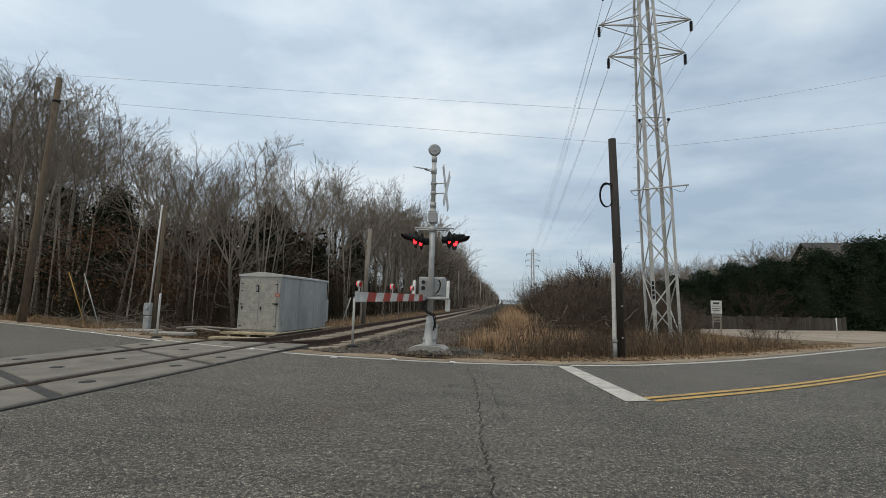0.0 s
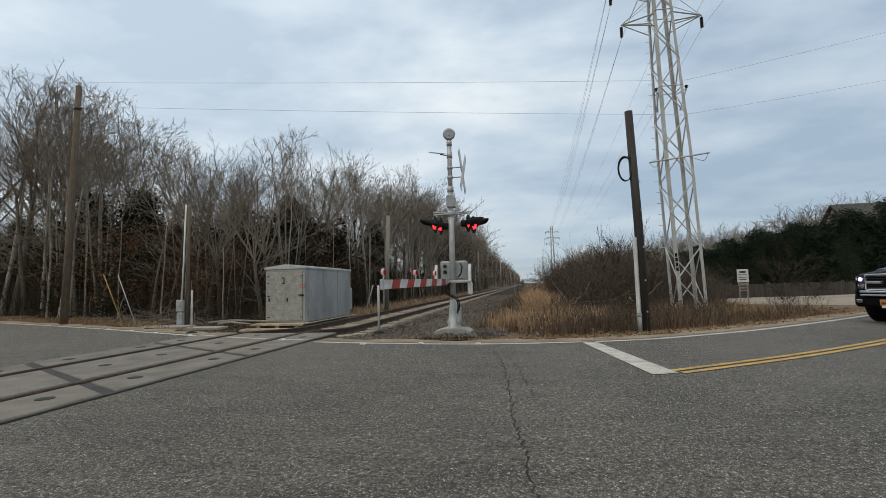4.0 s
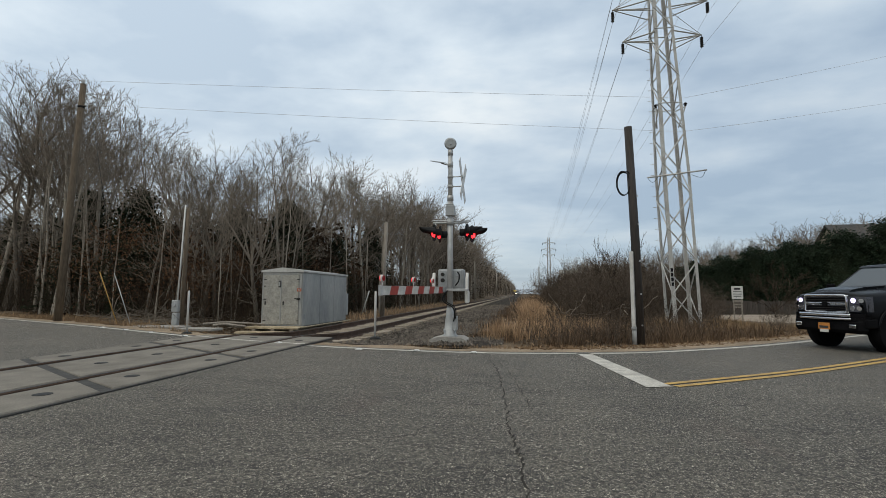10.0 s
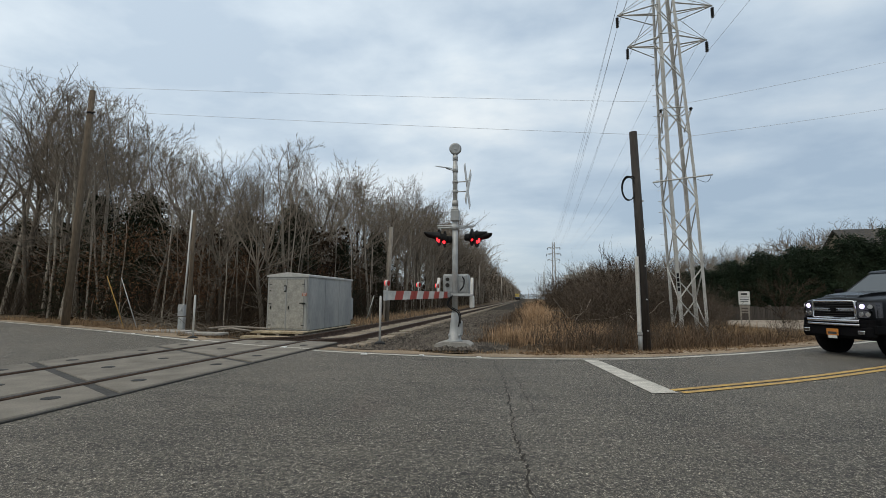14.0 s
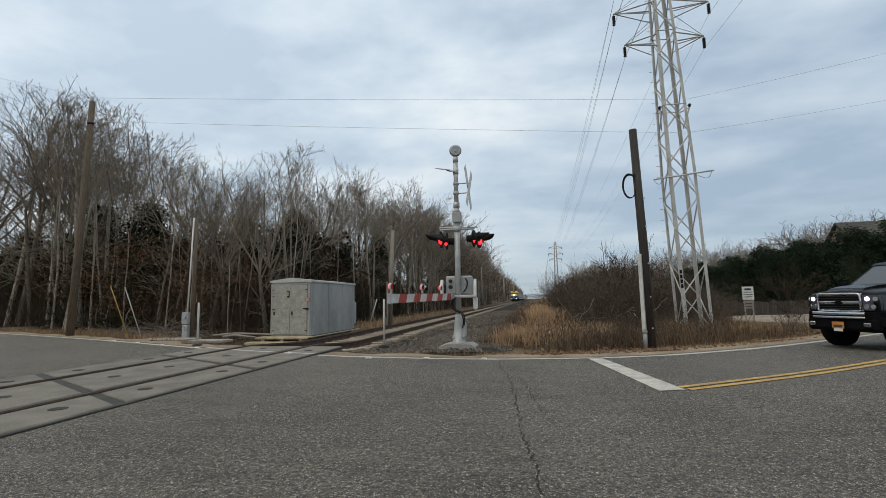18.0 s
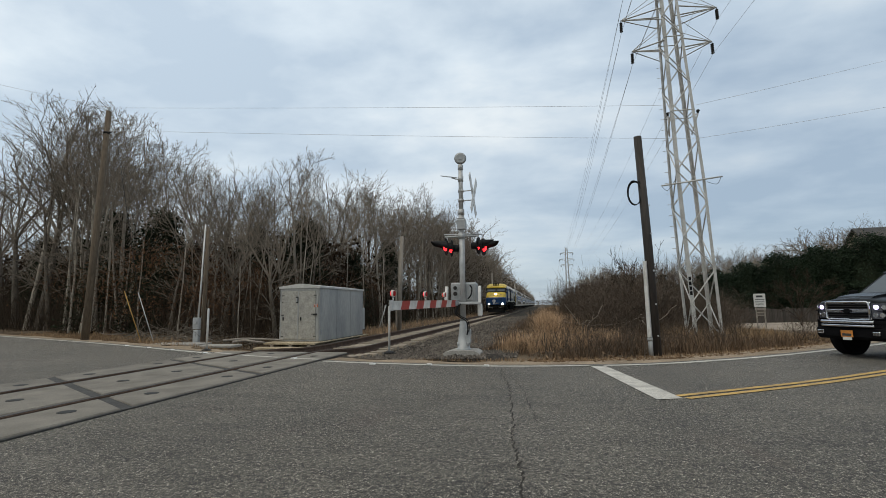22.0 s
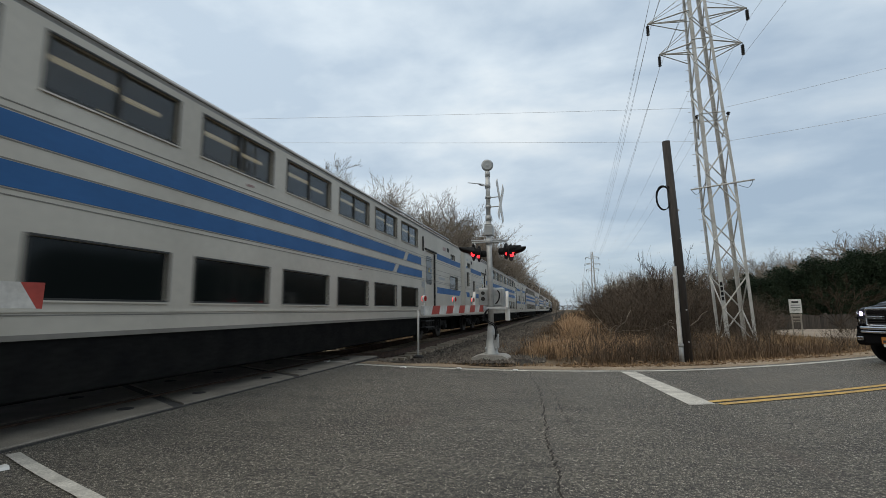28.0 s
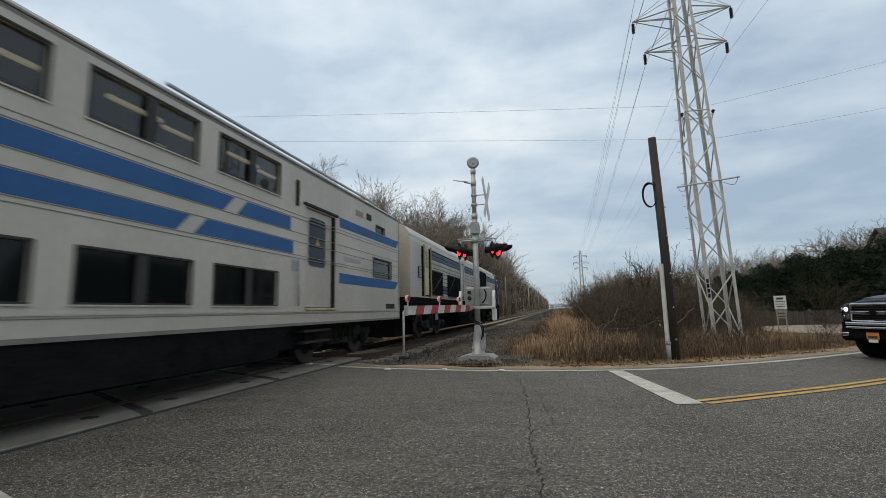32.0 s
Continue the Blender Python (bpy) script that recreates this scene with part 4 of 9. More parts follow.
    part("cable", Mesh().tube(pts, 0.016, 6).tube([(p[0] + 0.03, p[1] + 0.02, p[2] + 0.02) for p in pts], 0.012, 6), BLACK, mast, "black cable loops")
    # the arm, which reaches over the lane towards the viewer
    a, b = Vector((-1.86, 10.34, 1.13)), Vector((-2.25, 6.85, 1.005))
    L = (b - a).length
    yaw = math.degrees(math.atan2(b.x - a.x, -(b.y - a.y)))
    arm = part("gate_arm", Mesh().box((0, 0.1, 0), (0.08, 0.3, 0.12), 0.01), GALV, mast, "lowered gate arm with slanted red and white bands")
    arm.matrix_local = Matrix.Translation(a - Vector((-1.72, 10.62, 0))) @ pose(0, 0, 0, 0.6, 0, yaw)
    arm_mesh_stripes(arm, L, 0.15, 0.045, n=10)
    for y in (-L + 0.06, -L * 0.56, -L * 0.22):
        arm_lamp(arm, y, 0.08)
    tip = part("arm_tip", Mesh().box((0, -L - 0.01, 0), (0.06, 0.03, 0.165), 0.004), GALV, arm)


build_signal()


def build_near_gate():
    gate = thing("near_gate", pose(-4.15, -1.6, 0.0), "lowered red and white gate arm on a short silver post", "crossing gate")
    part("post", Mesh().tube([(0, 0, -0.05), (0, 0, 1.4)], 0.07, 12).box((0, 0, 0.02), (0.5, 0.5, 0.16), 0.02), SILVER, gate)
    part("mechanism", Mesh().box((0, -0.1, 1.2), (0.4, 0.34, 0.45), 0.03), GREYBOX, gate)
    a, b = Vector((-4.15, -1.45, 1.24)), Vector((-2.63, 1.37, 1.185))
    L = (b - a).length
    yaw = math.degrees(math.atan2(b.x - a.x, -(b.y - a.y)))
    arm = part("gate_arm", Mesh().box((0, 0.05, 0), (0.06, 0.2, 0.10), 0.01), GALV, gate, "gate arm with slanted red and white bands")
    arm.matrix_local = Matrix.Translation(a - Vector((-4.15, -1.6, 0))) @ pose(0, 0, 0, 1.0, 0, yaw)
    arm_mesh_stripes(arm, L, 0.135, 0.04, first_white=True, n=9, tip=0.06)


build_near_gate()


def build_delineators():
    d = thing("delineator_post", pose(-3.49, 10.42, -0.03), "thin white flexible marker post with a dark rubber foot", "marker post", "marker posts")
    part("post", Mesh().tube([(0, 0, 0.05), (0, 0, 1.10), (0, 0, 1.13)], [0.027, 0.027, 0.015], 10), PVC, d)
    part("foot", Mesh().tube([(0, 0, 0.0), (0, 0, 0.03), (0, 0, 0.06)], [0.13, 0.12, 0.05], 12), RUBBER, d, "dark rubber foot")
    e = copy_thing(d, pose(-8.71, 10.70, -0.03))


build_delineators()


def build_hut():
    x1, x0, y0, y1, z0, z1 = -8.2, -9.85, 16.1, 20.5, -0.20, 1.86
    w, l, h = x1 - x0, y1 - y0, z1 - z0
    hut = thing("signal_hut", pose((x0 + x1) / 2, (y0 + y1) / 2, z0), "weathered aluminium signal hut with a low gabled roof", "signal hut")
    part("body", Mesh().box((0, 0, h / 2), (w, l, h), 0.015), HUT_STEEL, hut, "dull aluminium walls")
    # roof: low gable with an overhang and turned-down rim
    o = 0.05
    prof = [(-w / 2 - o, h - 0.03), (w / 2 + o, h - 0.03), (w / 2 + o, h + 0.04), (0, h + 0.15), (-w / 2 - o, h + 0.04)]
    part("roof", Mesh().prism(prof, "y", -l / 2 - o, l / 2 + o), mat("pale_metal_roof", (0.60, 0.59, 0.56), 0.55, 0.25, col2=(0.46, 0.45, 0.425), scale=2, fine=15, fine_amt=0.12, bump=0.05), hut, "pale low gabled metal roof")
    f = -l / 2
    for k, sx in enumerate((-1, 1)):
        cx = sx * 0.37 - 0.05
        door = part("door", Mesh().box((cx, f - 0.012, h * 0.485), (0.70, 0.035, h * 0.90), 0.008), HUT_DOOR, hut, "dull grey metal door")
        for zz in (0.2, 1.0, 1.75):
            part("hinge", Mesh().box((cx + sx * 0.33 + (0.05 if sx < 0 else 0), f - 0.035, zz), (0.11, 0.02, 0.028), 0.004), DARKMETAL, door)
        part("handle", Mesh().box((cx - 0.25, f - 0.05, 0.86), (0.035, 0.05, 0.13), 0.008), DARKMETAL, door, "dark door handle")
        for zz in (0.35, 0.7, 1.05, 1.4):
            part("door_rib", Mesh().box((cx, f - 0.032, zz), (0.56, 0.008, 0.012), 0.002), HUT_DOOR, door)
    part("door_post", Mesh().box((-0.05, f - 0.02, h * 0.485), (0.05, 0.05, h * 0.92), 0.006), HUT_STEEL, hut)
    part("door_frame", Mesh().box((-0.05, f - 0.01, h * 0.955), (1.56, 0.03, 0.06), 0.005).box((-0.80, f - 0.01, h * 0.485), (0.05, 0.03, h * 0.93), 0.005).box((0.75, f - 0.01, h * 0.485), (0.08, 0.03, h * 0.93), 0.005), HUT_STEEL, hut)
    part("notice_box", Mesh().box((-0.09, f - 0.05, 1.58), (0.10, 0.03, 0.25), 0.006).box((-0.09, f - 0.07, 1.58), (0.065, 0.012, 0.19), 0.002), DARKMETAL, hut, "dark frame for a notice")
    part("notice", Mesh().box((-0.09, f - 0.078, 1.58), (0.055, 0.006, 0.16)), GREYBOX, hut)
    st = part("sticker", Mesh().box((0.70, f - 0.04, 1.36), (0.17, 0.008, 0.12)), ORANGE_SIGN, hut, "orange sticker with pale lines")
    for q, zz in enumerate((1.395, 1.36, 1.325)):
        part("sticker_line", Mesh().box((0.70, f - 0.047, zz), (0.13 - 0.02 * q, 0.004, 0.014)), SIGN_WHITE, st)
    part("padlock", Mesh().box((0.70, f - 0.06, 1.02), (0.10, 0.05, 0.07), 0.01).box((0.58, f - 0.05, 1.03), (0.14, 0.02, 0.035), 0.005), DARKMETAL, hut, "dark hasp and padlock")
    part("vent_slot", Mesh().box((-0.72, f - 0.03, 1.5), (0.06, 0.02, 0.035), 0.004), DARKMETAL, hut)
    for yy in (-0.65, 0.75):
        part("wall_seam", Mesh().box((w / 2 + 0.006, yy, h / 2), (0.012, 0.035, h - 0.02), 0.003), HUT_STEEL, hut)
    part("corner_trim", Mesh().box((w / 2 + 0.004, f + 0.03, h / 2), (0.016, 0.06, h), 0.003), HUT_STEEL, hut)
    part("side_latch", Mesh().box((w / 2 + 0.02, f + 0.16, 0.34), (0.03, 0.03, 0.2), 0.006), GALV, hut)
    part("rear_cabinet", Mesh().box((w / 2 - 0.16, l / 2 + 0.16, 0.72), (0.30, 0.28, 1.0), 0.02), GREYBOX, hut, "grey cabinet on the rear wall")
    part("floor_rim", Mesh().box((0, 0, -0.03), (w + 0.06, l + 0.06, 0.07), 0.01), DARKMETAL, hut)
    # timber deck and skids
    base = thing("timber_base", pose((x0 + x1) / 2, y0, z0), "pale timber platform and step under the hut door", "timber platform")
    for q in range(3):
        part("plank", Mesh().box((-0.05, -0.10 - 0.20 * q, -0.022), (w + 0.45, 0.185, 0.045), 0.006), WOOD, base)
    for q in range(2):
        part("step_plank", Mesh().box((-0.18, -0.80 - 0.20 * q, -0.165), (w + 0.35, 0.185, 0.05), 0.006), WOOD, base)
    part("front_board", Mesh().box((-0.05, -0.62, -0.035), (w + 0.45, 0.04, 0.07), 0.006), WOOD, base, "pale board along the front of the platform")
    part("step_board", Mesh().box((-0.18, -1.12, -0.20), (w + 0.35, 0.04, 0.07), 0.006), WOOD, base)
    for sx in (-0.75, 0.0, 0.75):
        part("skid", Mesh().box((sx, -0.24, -0.18), (0.14, 0.80, 0.27), 0.01), TIE, base)
    for sx in (-0.8, 0.55):
        part("step_skid", Mesh().box((sx, -0.9, -0.26), (0.12, 0.42, 0.14), 0.01), TIE, base)
    part("bearer", Mesh().box((0, 2.1, -0.20), (w * 0.9, 4.3, 0.27), 0.02), TIE, base)
    part("side_board", Mesh().box((w / 2 + 0.06, 2.35, -0.03), (0.16, 4.9, 0.04), 0.006), WOOD, base)


build_hut()


def build_left_pole():
    pole = thing("utility_pole", pose(-16.95, 14.3, -0.2), "tall brown wooden utility pole beside the woods", "utility pole")
    part("shaft", Mesh().tube([(0, 0, -0.2), (0.12, 0, 3.5), (0.3, 0, 9.25)], [0.135, 0.125, 0.10], 14), POLE_BROWN, pole)
    part("insulator", Mesh().tube([(0.3, 0, 9.2), (0.3, 0, 9.42)], [0.04, 0.055], 8), GREYBOX, pole)
    part("pole_band", Mesh().tube([(0.27, 0, 8.3), (0.27, 0, 8.38)], 0.118, 12).tube([(0.3, 0, 8.34), (0.5, 0, 8.36)], 0.02, 6), DARKMETAL, pole)
    g = thing("guy_marker", pose(-14.55, 14.45, -0.1), "yellow plastic guy-wire guard leaning beside the road", "guy guard")
    part("guard", Mesh().tube([(0, 0, 0), (-1.0, 0.1, 1.9)], 0.015, 8), mat("yellow_guard", (0.42, 0.24, 0.04), 0.6, col2=(0.28, 0.16, 0.03), scale=3), g)
    g2 = thing("guy_marker", pose(-14.05, 14.5, -0.1), "grey plastic guy-wire guard leaning beside the road", "guy guard")
    part("guard", Mesh().tube([(0, 0, 0), (-0.92, 0.1, 1.85)], 0.015, 8), GREYBOX, g2)
    part("guy_wire", Mesh().tube([(-0.92, 0.1, 1.85), (-2.4, 0.0, 8.3)], 0.008, 5), WIRE, g2)


build_left_pole()


def build_meter_pole():
    """Wooden pole with a white conduit, a meter box and a pale slab before it."""
    p = thing("meter_pole", pose(-12.35, 14.75, -0.22), "slim brown pole with white conduit and grey meter boxes", "service pole")
    part("shaft", Mesh().tube([(0.1, 0.12, -0.1), (0.1, 0.12, 4.4)], [0.075, 0.06], 10), POLE_BROWN, p)
    part("conduit", Mesh().tube([(-0.04, 0, 0.8), (0.0, 0.02, 2.4), (0.04, 0.04, 4.5)], 0.028, 8), PVC, p, "white conduit up the pole")
    b = part("meter_box", Mesh().box((-0.05, -0.05, 0.78), (0.26, 0.14, 0.42), 0.02), GREYBOX, p, "grey meter box")
    part("meter", Mesh().disc((-0.05, -0.14, 0.84), (0, 1, 0), 0.08, 0.06, 14), GALV, b)
    part("lower_box", Mesh().box((-0.04, -0.04, 0.30), (0.22, 0.16, 0.48), 0.02).box((-0.04, -0.14, 0.36), (0.06, 0.03, 0.10), 0.005), GREYBOX, p, "grey lower cabinet")
    s = thing("concrete_slab", pose(-12.6, 14.15, -0.17), "flat pale concrete slab on the ground", "concrete slab")
    part("slab", Mesh().box((0, 0, 0), (2.0, 0.8, 0.10), 0.012), CONCRETE, s)
    s = thing("concrete_slab", pose(-10.9, 14.1, -0.20), "flat pale concrete slab on the ground", "concrete slab")
    part("slab", Mesh().box((0, 0, 0), (1.3, 0.6, 0.08), 0.012), CONCRETE, s)


build_meter_pole()


def build_line_poles():
    """Bare poles beside the track, running off into the distance."""
    p = thing("line_pole", pose(-9.2, 29.4, -0.4), "bare grey wooden pole beside the track", "line pole", "line poles")
    part("shaft", Mesh().tube([(0, 0, -0.2), (0.22, 0, 6.2)], [0.16, 0.125], 12), POLE_GREY, p)
    part("base_box", Mesh().box((-0.12, -0.16, 1.4), (0.12, 0.1, 2.6), 0.02), POLE_GREY, p)
    q = thing("line_pole", pose(-9.8, 97, -0.4), "bare grey wooden pole beside the track", "line pole", "line poles")
    part("shaft", Mesh().tube([(0, 0, -0.2), (0, 0, 8.2)], [0.18, 0.14], 10), POLE_GREY, q)
    for y, k in ((185, 1.16), (300, 1.2), (410, 1.2), (530, 1.2), (660, 1.2)):
        copy_thing(q, pose(-9.8, y, -0.4, 0, 0, y)).scale = (1.5, 1.5, k)
    g = thing("guy_wire", pose(-10.4, 28.9, -0.3), "slack guy wire with a pale guard beside the pole", "guy wire")
    part("wire", Mesh().tube([(0, 0, 0), (1.3, 0.5, 4.4)], 0.01, 5), WIRE, g)
    part("guard", Mesh().tube([(0, 0, 0), (0.42, 0.16, 1.5)], 0.035, 7), PVC, g)


build_line_poles()


def build_black_pole():
    p = thing("pole_stub", pose(2.58, 10.95, -0.1), "black creosoted pole stub with white cable guard and a cable coil", "utility pole")
    part("shaft", Mesh().tube([(0.0, 0, -0.1), (-0.03, 0, 2.4), (-0.10, 0, 5.08)], [0.105, 0.098, 0.088], 16), POLE_BLACK, p)
    g = part("cable_guard", Mesh().prism([(-0.055, -0.03), (-0.05, 0.03), (-0.025, 0.055), (0.025, 0.055), (0.05, 0.03), (0.055, -0.03)], "z", 0.42, 2.12), PVC, p, "white half-round cable guard")
    g.matrix_local = pose(-0.125, -0.06, 0, 0, 0, 60)
    part("conduit_foot", Mesh().tube([(-0.13, -0.05, 0.0), (-0.13, -0.05, 0.42)], 0.05, 10).tube([(-0.13, -0.05, 0.34), (-0.13, -0.05, 0.40)], 0.06, 10), GREYBOX, p, "grey conduit at the foot")
    coil = Mesh()
    for k in range(4):
        pts = [(-0.265 + 0.15 * math.cos(a) + 0.01 * k, -0.06 + 0.015 * k, 3.72 + (0.29 - 0.008 * k) * math.sin(a)) for a in np.linspace(0, 2 * math.pi, 28)]
        coil.tube(pts, 0.011, 6, False)
    coil.tube(spline([(-0.10, -0.06, 3.9), (-0.16, -0.08, 3.99), (-0.28, -0.07, 3.97)], 6), 0.011, 6)
    part("cable_coil", coil, BLACK, p, "coil of black cable")
    for zz in (0.45, 1.15, 1.9, 2.75, 3.4):
        part("bolt", Mesh().disc((0.03, -0.10, zz), (0.2, 1, 0), 0.02, 0.03, 8), GALV, p)


build_black_pole()


def tower_geometry(base, top, H, arms, lean):
    """Returns the pieces of a square lattice tower: legs, braces and arms."""
    def corner(k, z):
        s = base + (top - base) * max(0, z - 0.38 * H) / (0.62 * H)
        a = math.pi / 4 + k * math.pi / 2 + radians(3)
        return Vector((s * 0.7071 * math.cos(a) + lean * z / H, s * 0.7071 * math.sin(a), z))
    return corner


def build_tower(pos, H=15.2, base=0.92, top=0.50, near=True):
    tw = thing("lattice_tower", pose(*pos), "pale grey lattice steel transmission tower" + (" standing in dead grass" if near else " far down the line"), "transmission tower", "transmission towers")
    lean = -0.45 if near else 0.0
    corner = tower_geometry(base, top, H, None, lean)
    r = 0.055
    for k in range(4):
        rise = [corner(k, 0), corner(k, 0.38 * H), corner(k, H)]
        m = Mesh()
        # an angle bar of two thin flanges, in two lengths
        for a, b in zip(rise, rise[1:]):
            for dirn in ((corner(k + 1, 0) - rise[0]).normalized(), (corner(k - 1, 0) - rise[0]).normalized()):
                d = (b - a).normalized()
                w = dirn * (0.10 if near else 0.15)
                nrm = d.cross(dirn).normalized() * 0.012
                m.add([a, a + w, b + w, b, a + nrm, a + w + nrm, b + w + nrm, b + nrm], [(0, 1, 2, 3), (7, 6, 5, 4), (0, 4, 5, 1), (1, 5, 6, 2), (2, 6, 7, 3), (3, 7, 4, 0)])
        part("leg", m, TOWER_STEEL, tw)
    levels = [0.0]
    while levels[-1] < H - 0.6:
        s = base + (top - base) * max(0, levels[-1] - 0.38 * H) / (0.62 * H)
        levels.append(levels[-1] + s * (1.3 if near else 1.6))
    for i, (z0, z1) in enumerate(zip(levels, levels[1:])):
        for k in range(4):
            if near:
                up = (i + k) % 2
                p, q = (corner(k, z0), corner(k + 1, z1)) if up else (corner(k + 1, z0), corner(k, z1))
                m = Mesh().tube([p, q], 0.024, 4, smooth=False)
                part("brace", m, TOWER_STEEL, tw)
                if i in (6, 9, 12):
                    part("girt", Mesh().tube([corner(k, z1), corner(k + 1, z1)], 0.022, 4, smooth=False), TOWER_STEEL, tw)
            else:
                m = Mesh().tube([corner(k, z0), corner(k + 1, z1)], 0.034, 3, smooth=False)
                part("brace", m, TOWER_STEEL, tw)
    return tw, corner


LINE = Vector((1.9, 112.0, 0)).normalized()
ACROSS = Vector((LINE.y, -LINE.x, 0))
ARMS = ((11.0, 1.42), (12.35, 1.72), (13.9, 1.5))


def tower_arms(tw, corner, near=True):
    tips = []
    for z, half in ARMS:
        c = sum((corner(k, z) for k in range(4)), Vector()) / 4
        for sg in (-1, 1):
            tip = c + ACROSS * half * sg + Vector((0, 0, 0.02))
            near_c = sorted(range(4), key=lambda k: -(corner(k, z) - c).dot(ACROSS) * sg)[:2]
            rr = 0.03 if near else 0.04
            arm = None
            for k in near_c:
                for dz, q in ((0.12, 1.0), (-0.35, 0.75), (0.85, 0.4)):
                    if dz == 0.85 and not near:
                        continue
                    o = part("arm_strut", Mesh().tube([corner(k, z + dz), tip], rr * q, 4, smooth=False), TOWER_STEEL, tw)
                    arm = arm or o
            n = 6 if near else 3
            zs, rs = [0.0, 0.10], [0.012, 0.012]
            for q in range(n):
                dn = 0.10 + (0.42 if near else 0.5) * q / n
                zs += [dn + 0.005, dn + 0.03, dn + 0.05]
                rs += [0.065 if near else 0.12, 0.055 if near else 0.10, 0.015]
            ins = Mesh().tube([tip - Vector((0, 0, dn)) for dn in zs], rs, 8)
            part("insulator", ins, DARKMETAL, arm, "string of dark insulators")
            tips.append(tip - Vector((0, 0, 0.5)))
    return tips


TOWERS = [(5.72, 17.85, -0.15), (6.75, 116.0, -0.3), (9.0, 243.0, -0.3), (11.2, 370.0, -0.3), (13.2, 500.0, -0.3)]


def build_towers():
    ends = []
    for i, p in enumerate(TOWERS):
        tw, corner = build_tower(p, near=i == 0)
        ends.append([t + Vector(p) for t in tower_arms(tw, corner, i == 0)])
        if i:
            continue
        # low arms with pin insulators, a cross bar and number plates
        c = sum((corner(k, 8.1) for k in range(4)), Vector()) / 4
        pins = []
        for sg, out in ((-1, 0.42), (1, 0.62)):
            e = c + ACROSS * out * sg + Vector((0, -0.1, 0.12))
            part("pin_arm", Mesh().tube([c + ACROSS * 0.3 * sg - Vector((0, 0, 0.02)), e], 0.022, 5), TOWER_STEEL, tw)
            part("pin_brace", Mesh().tube([c + ACROSS * 0.38 * sg - Vector((0, 0, 0.65)), e], 0.026, 5), TOWER_STEEL, tw)
            pins.append(e)
        for e in pins:
            part("pin_insulator", Mesh().disc(e + Vector((0, 0, 0.05)), (0, 0, 1), 0.04, 0.06, 10).disc(e + Vector((0, 0, 0.11)), (0, 0, 1), 0.07, 0.05, 12, 0.04), DARKMETAL, tw, "dark pin insulator")
        c5 = sum((corner(k, 5.55) for k in range(4)), Vector()) / 4
        part("cross_bar", Mesh().tube([c5 - ACROSS * 1.0 + Vector((0, -0.5, -0.1)), c5 + ACROSS * 1.02 + Vector((0, -0.5, 0.1))], 0.03, 5), TOWER_STEEL, tw, "bar across the tower")
        part("loose_wire", Mesh().tube(spline([c5 - ACROSS * 1.0 + Vector((0, -0.5, -0.1)), c5 - ACROSS * 0.8 + Vector((0, -0.5, -0.28)), c5 - ACROSS * 0.5 + Vector((0, -0.5, 0.12))], 6), 0.008, 4).tube(spline([c5 + ACROSS * 0.98 + Vector((0, -0.5, 0.1)), c5 + ACROSS * 0.82 + Vector((0, -0.5, -0.16)), c5 + ACROSS * 0.5 + Vector((0, -0.5, -0.05))], 6), 0.008, 4), WIRE, tw)
        near_leg = min(range(4), key=lambda k: corner(k, 0).y)
        for q in range(4):
            e = corner(near_leg, 1.55 + 0.17 * q) + Vector((0.02, -0.03, 0))
            part("number_plate", Mesh().box(e, (0.08, 0.012, 0.13), 0.003), BLACK, tw, "small dark plate with a pale bar")
        for q in range(26):
            e = corner(1, 2.4 + 0.42 * q)
            part("step_bolt", Mesh().tube([e, e + Vector((-0.13, 0.02, 0))], 0.009, 4), TOWER_STEEL, tw)
    # conductors
    back = [e - LINE * 115 for e in ends[0]]
    spans = [(back, ends[0])] + list(zip(ends, ends[1:]))
    for i, (aa, bb) in enumerate(spans):
        for a, b in zip(aa, bb):
            for off in ((-0.12, 0.12) if i < 2 and a.x < b.x - 0 and (a - Vector(TOWERS[0])).dot(ACROSS) < 0 else (0,)):
                pts = []
                for t in np.linspace(0, 1, 33):
                    p = a.lerp(b, t) + ACROSS * off * math.sin(math.pi * t)
                    pts.append(p - Vector((0, 0, 2.2 * 4 * t * (1 - t))))
                ob = part("power_cable", Mesh().tube(pts, 0.0062 if i < 2 else 0.013, 4, False), ALU_WIRE)
                tagged(ob, "thin transmission cable between towers", "power cable", "power cables")
    top = Vector(TOWERS[0]) + Vector((-0.45 * 8.15 / 15.2, 0, 8.25))
    left = Vector((-16.65, 14.3, 9.2))
    for a, b, sag in ((left, Vector((5.98, 17.5, 8.3)), 0.05), (left - Vector((0, 0, 0.95)), Vector((5.9, 17.6, 7.05)), 0.05), (Vector((5.98, 17.5, 8.3)), Vector((33.6, 29.3, 17.5)), 0.25), (Vector((5.9, 17.6, 7.05)), Vector((33.5, 29.4, 13.95)), 0.25), (left, Vector((-45, 14.0, 18.5)), 0.4)):
        pts = [a.lerp(b, t) - Vector((0, 0, sag * 4 * t * (1 - t))) for t in np.linspace(0, 1, 33)]
        tagged(part("overhead_wire", Mesh().tube(pts, 0.0055, 4, False), ALU_WIRE), "thin overhead wire across the road", "overhead wire", "overhead wires")


build_towers()


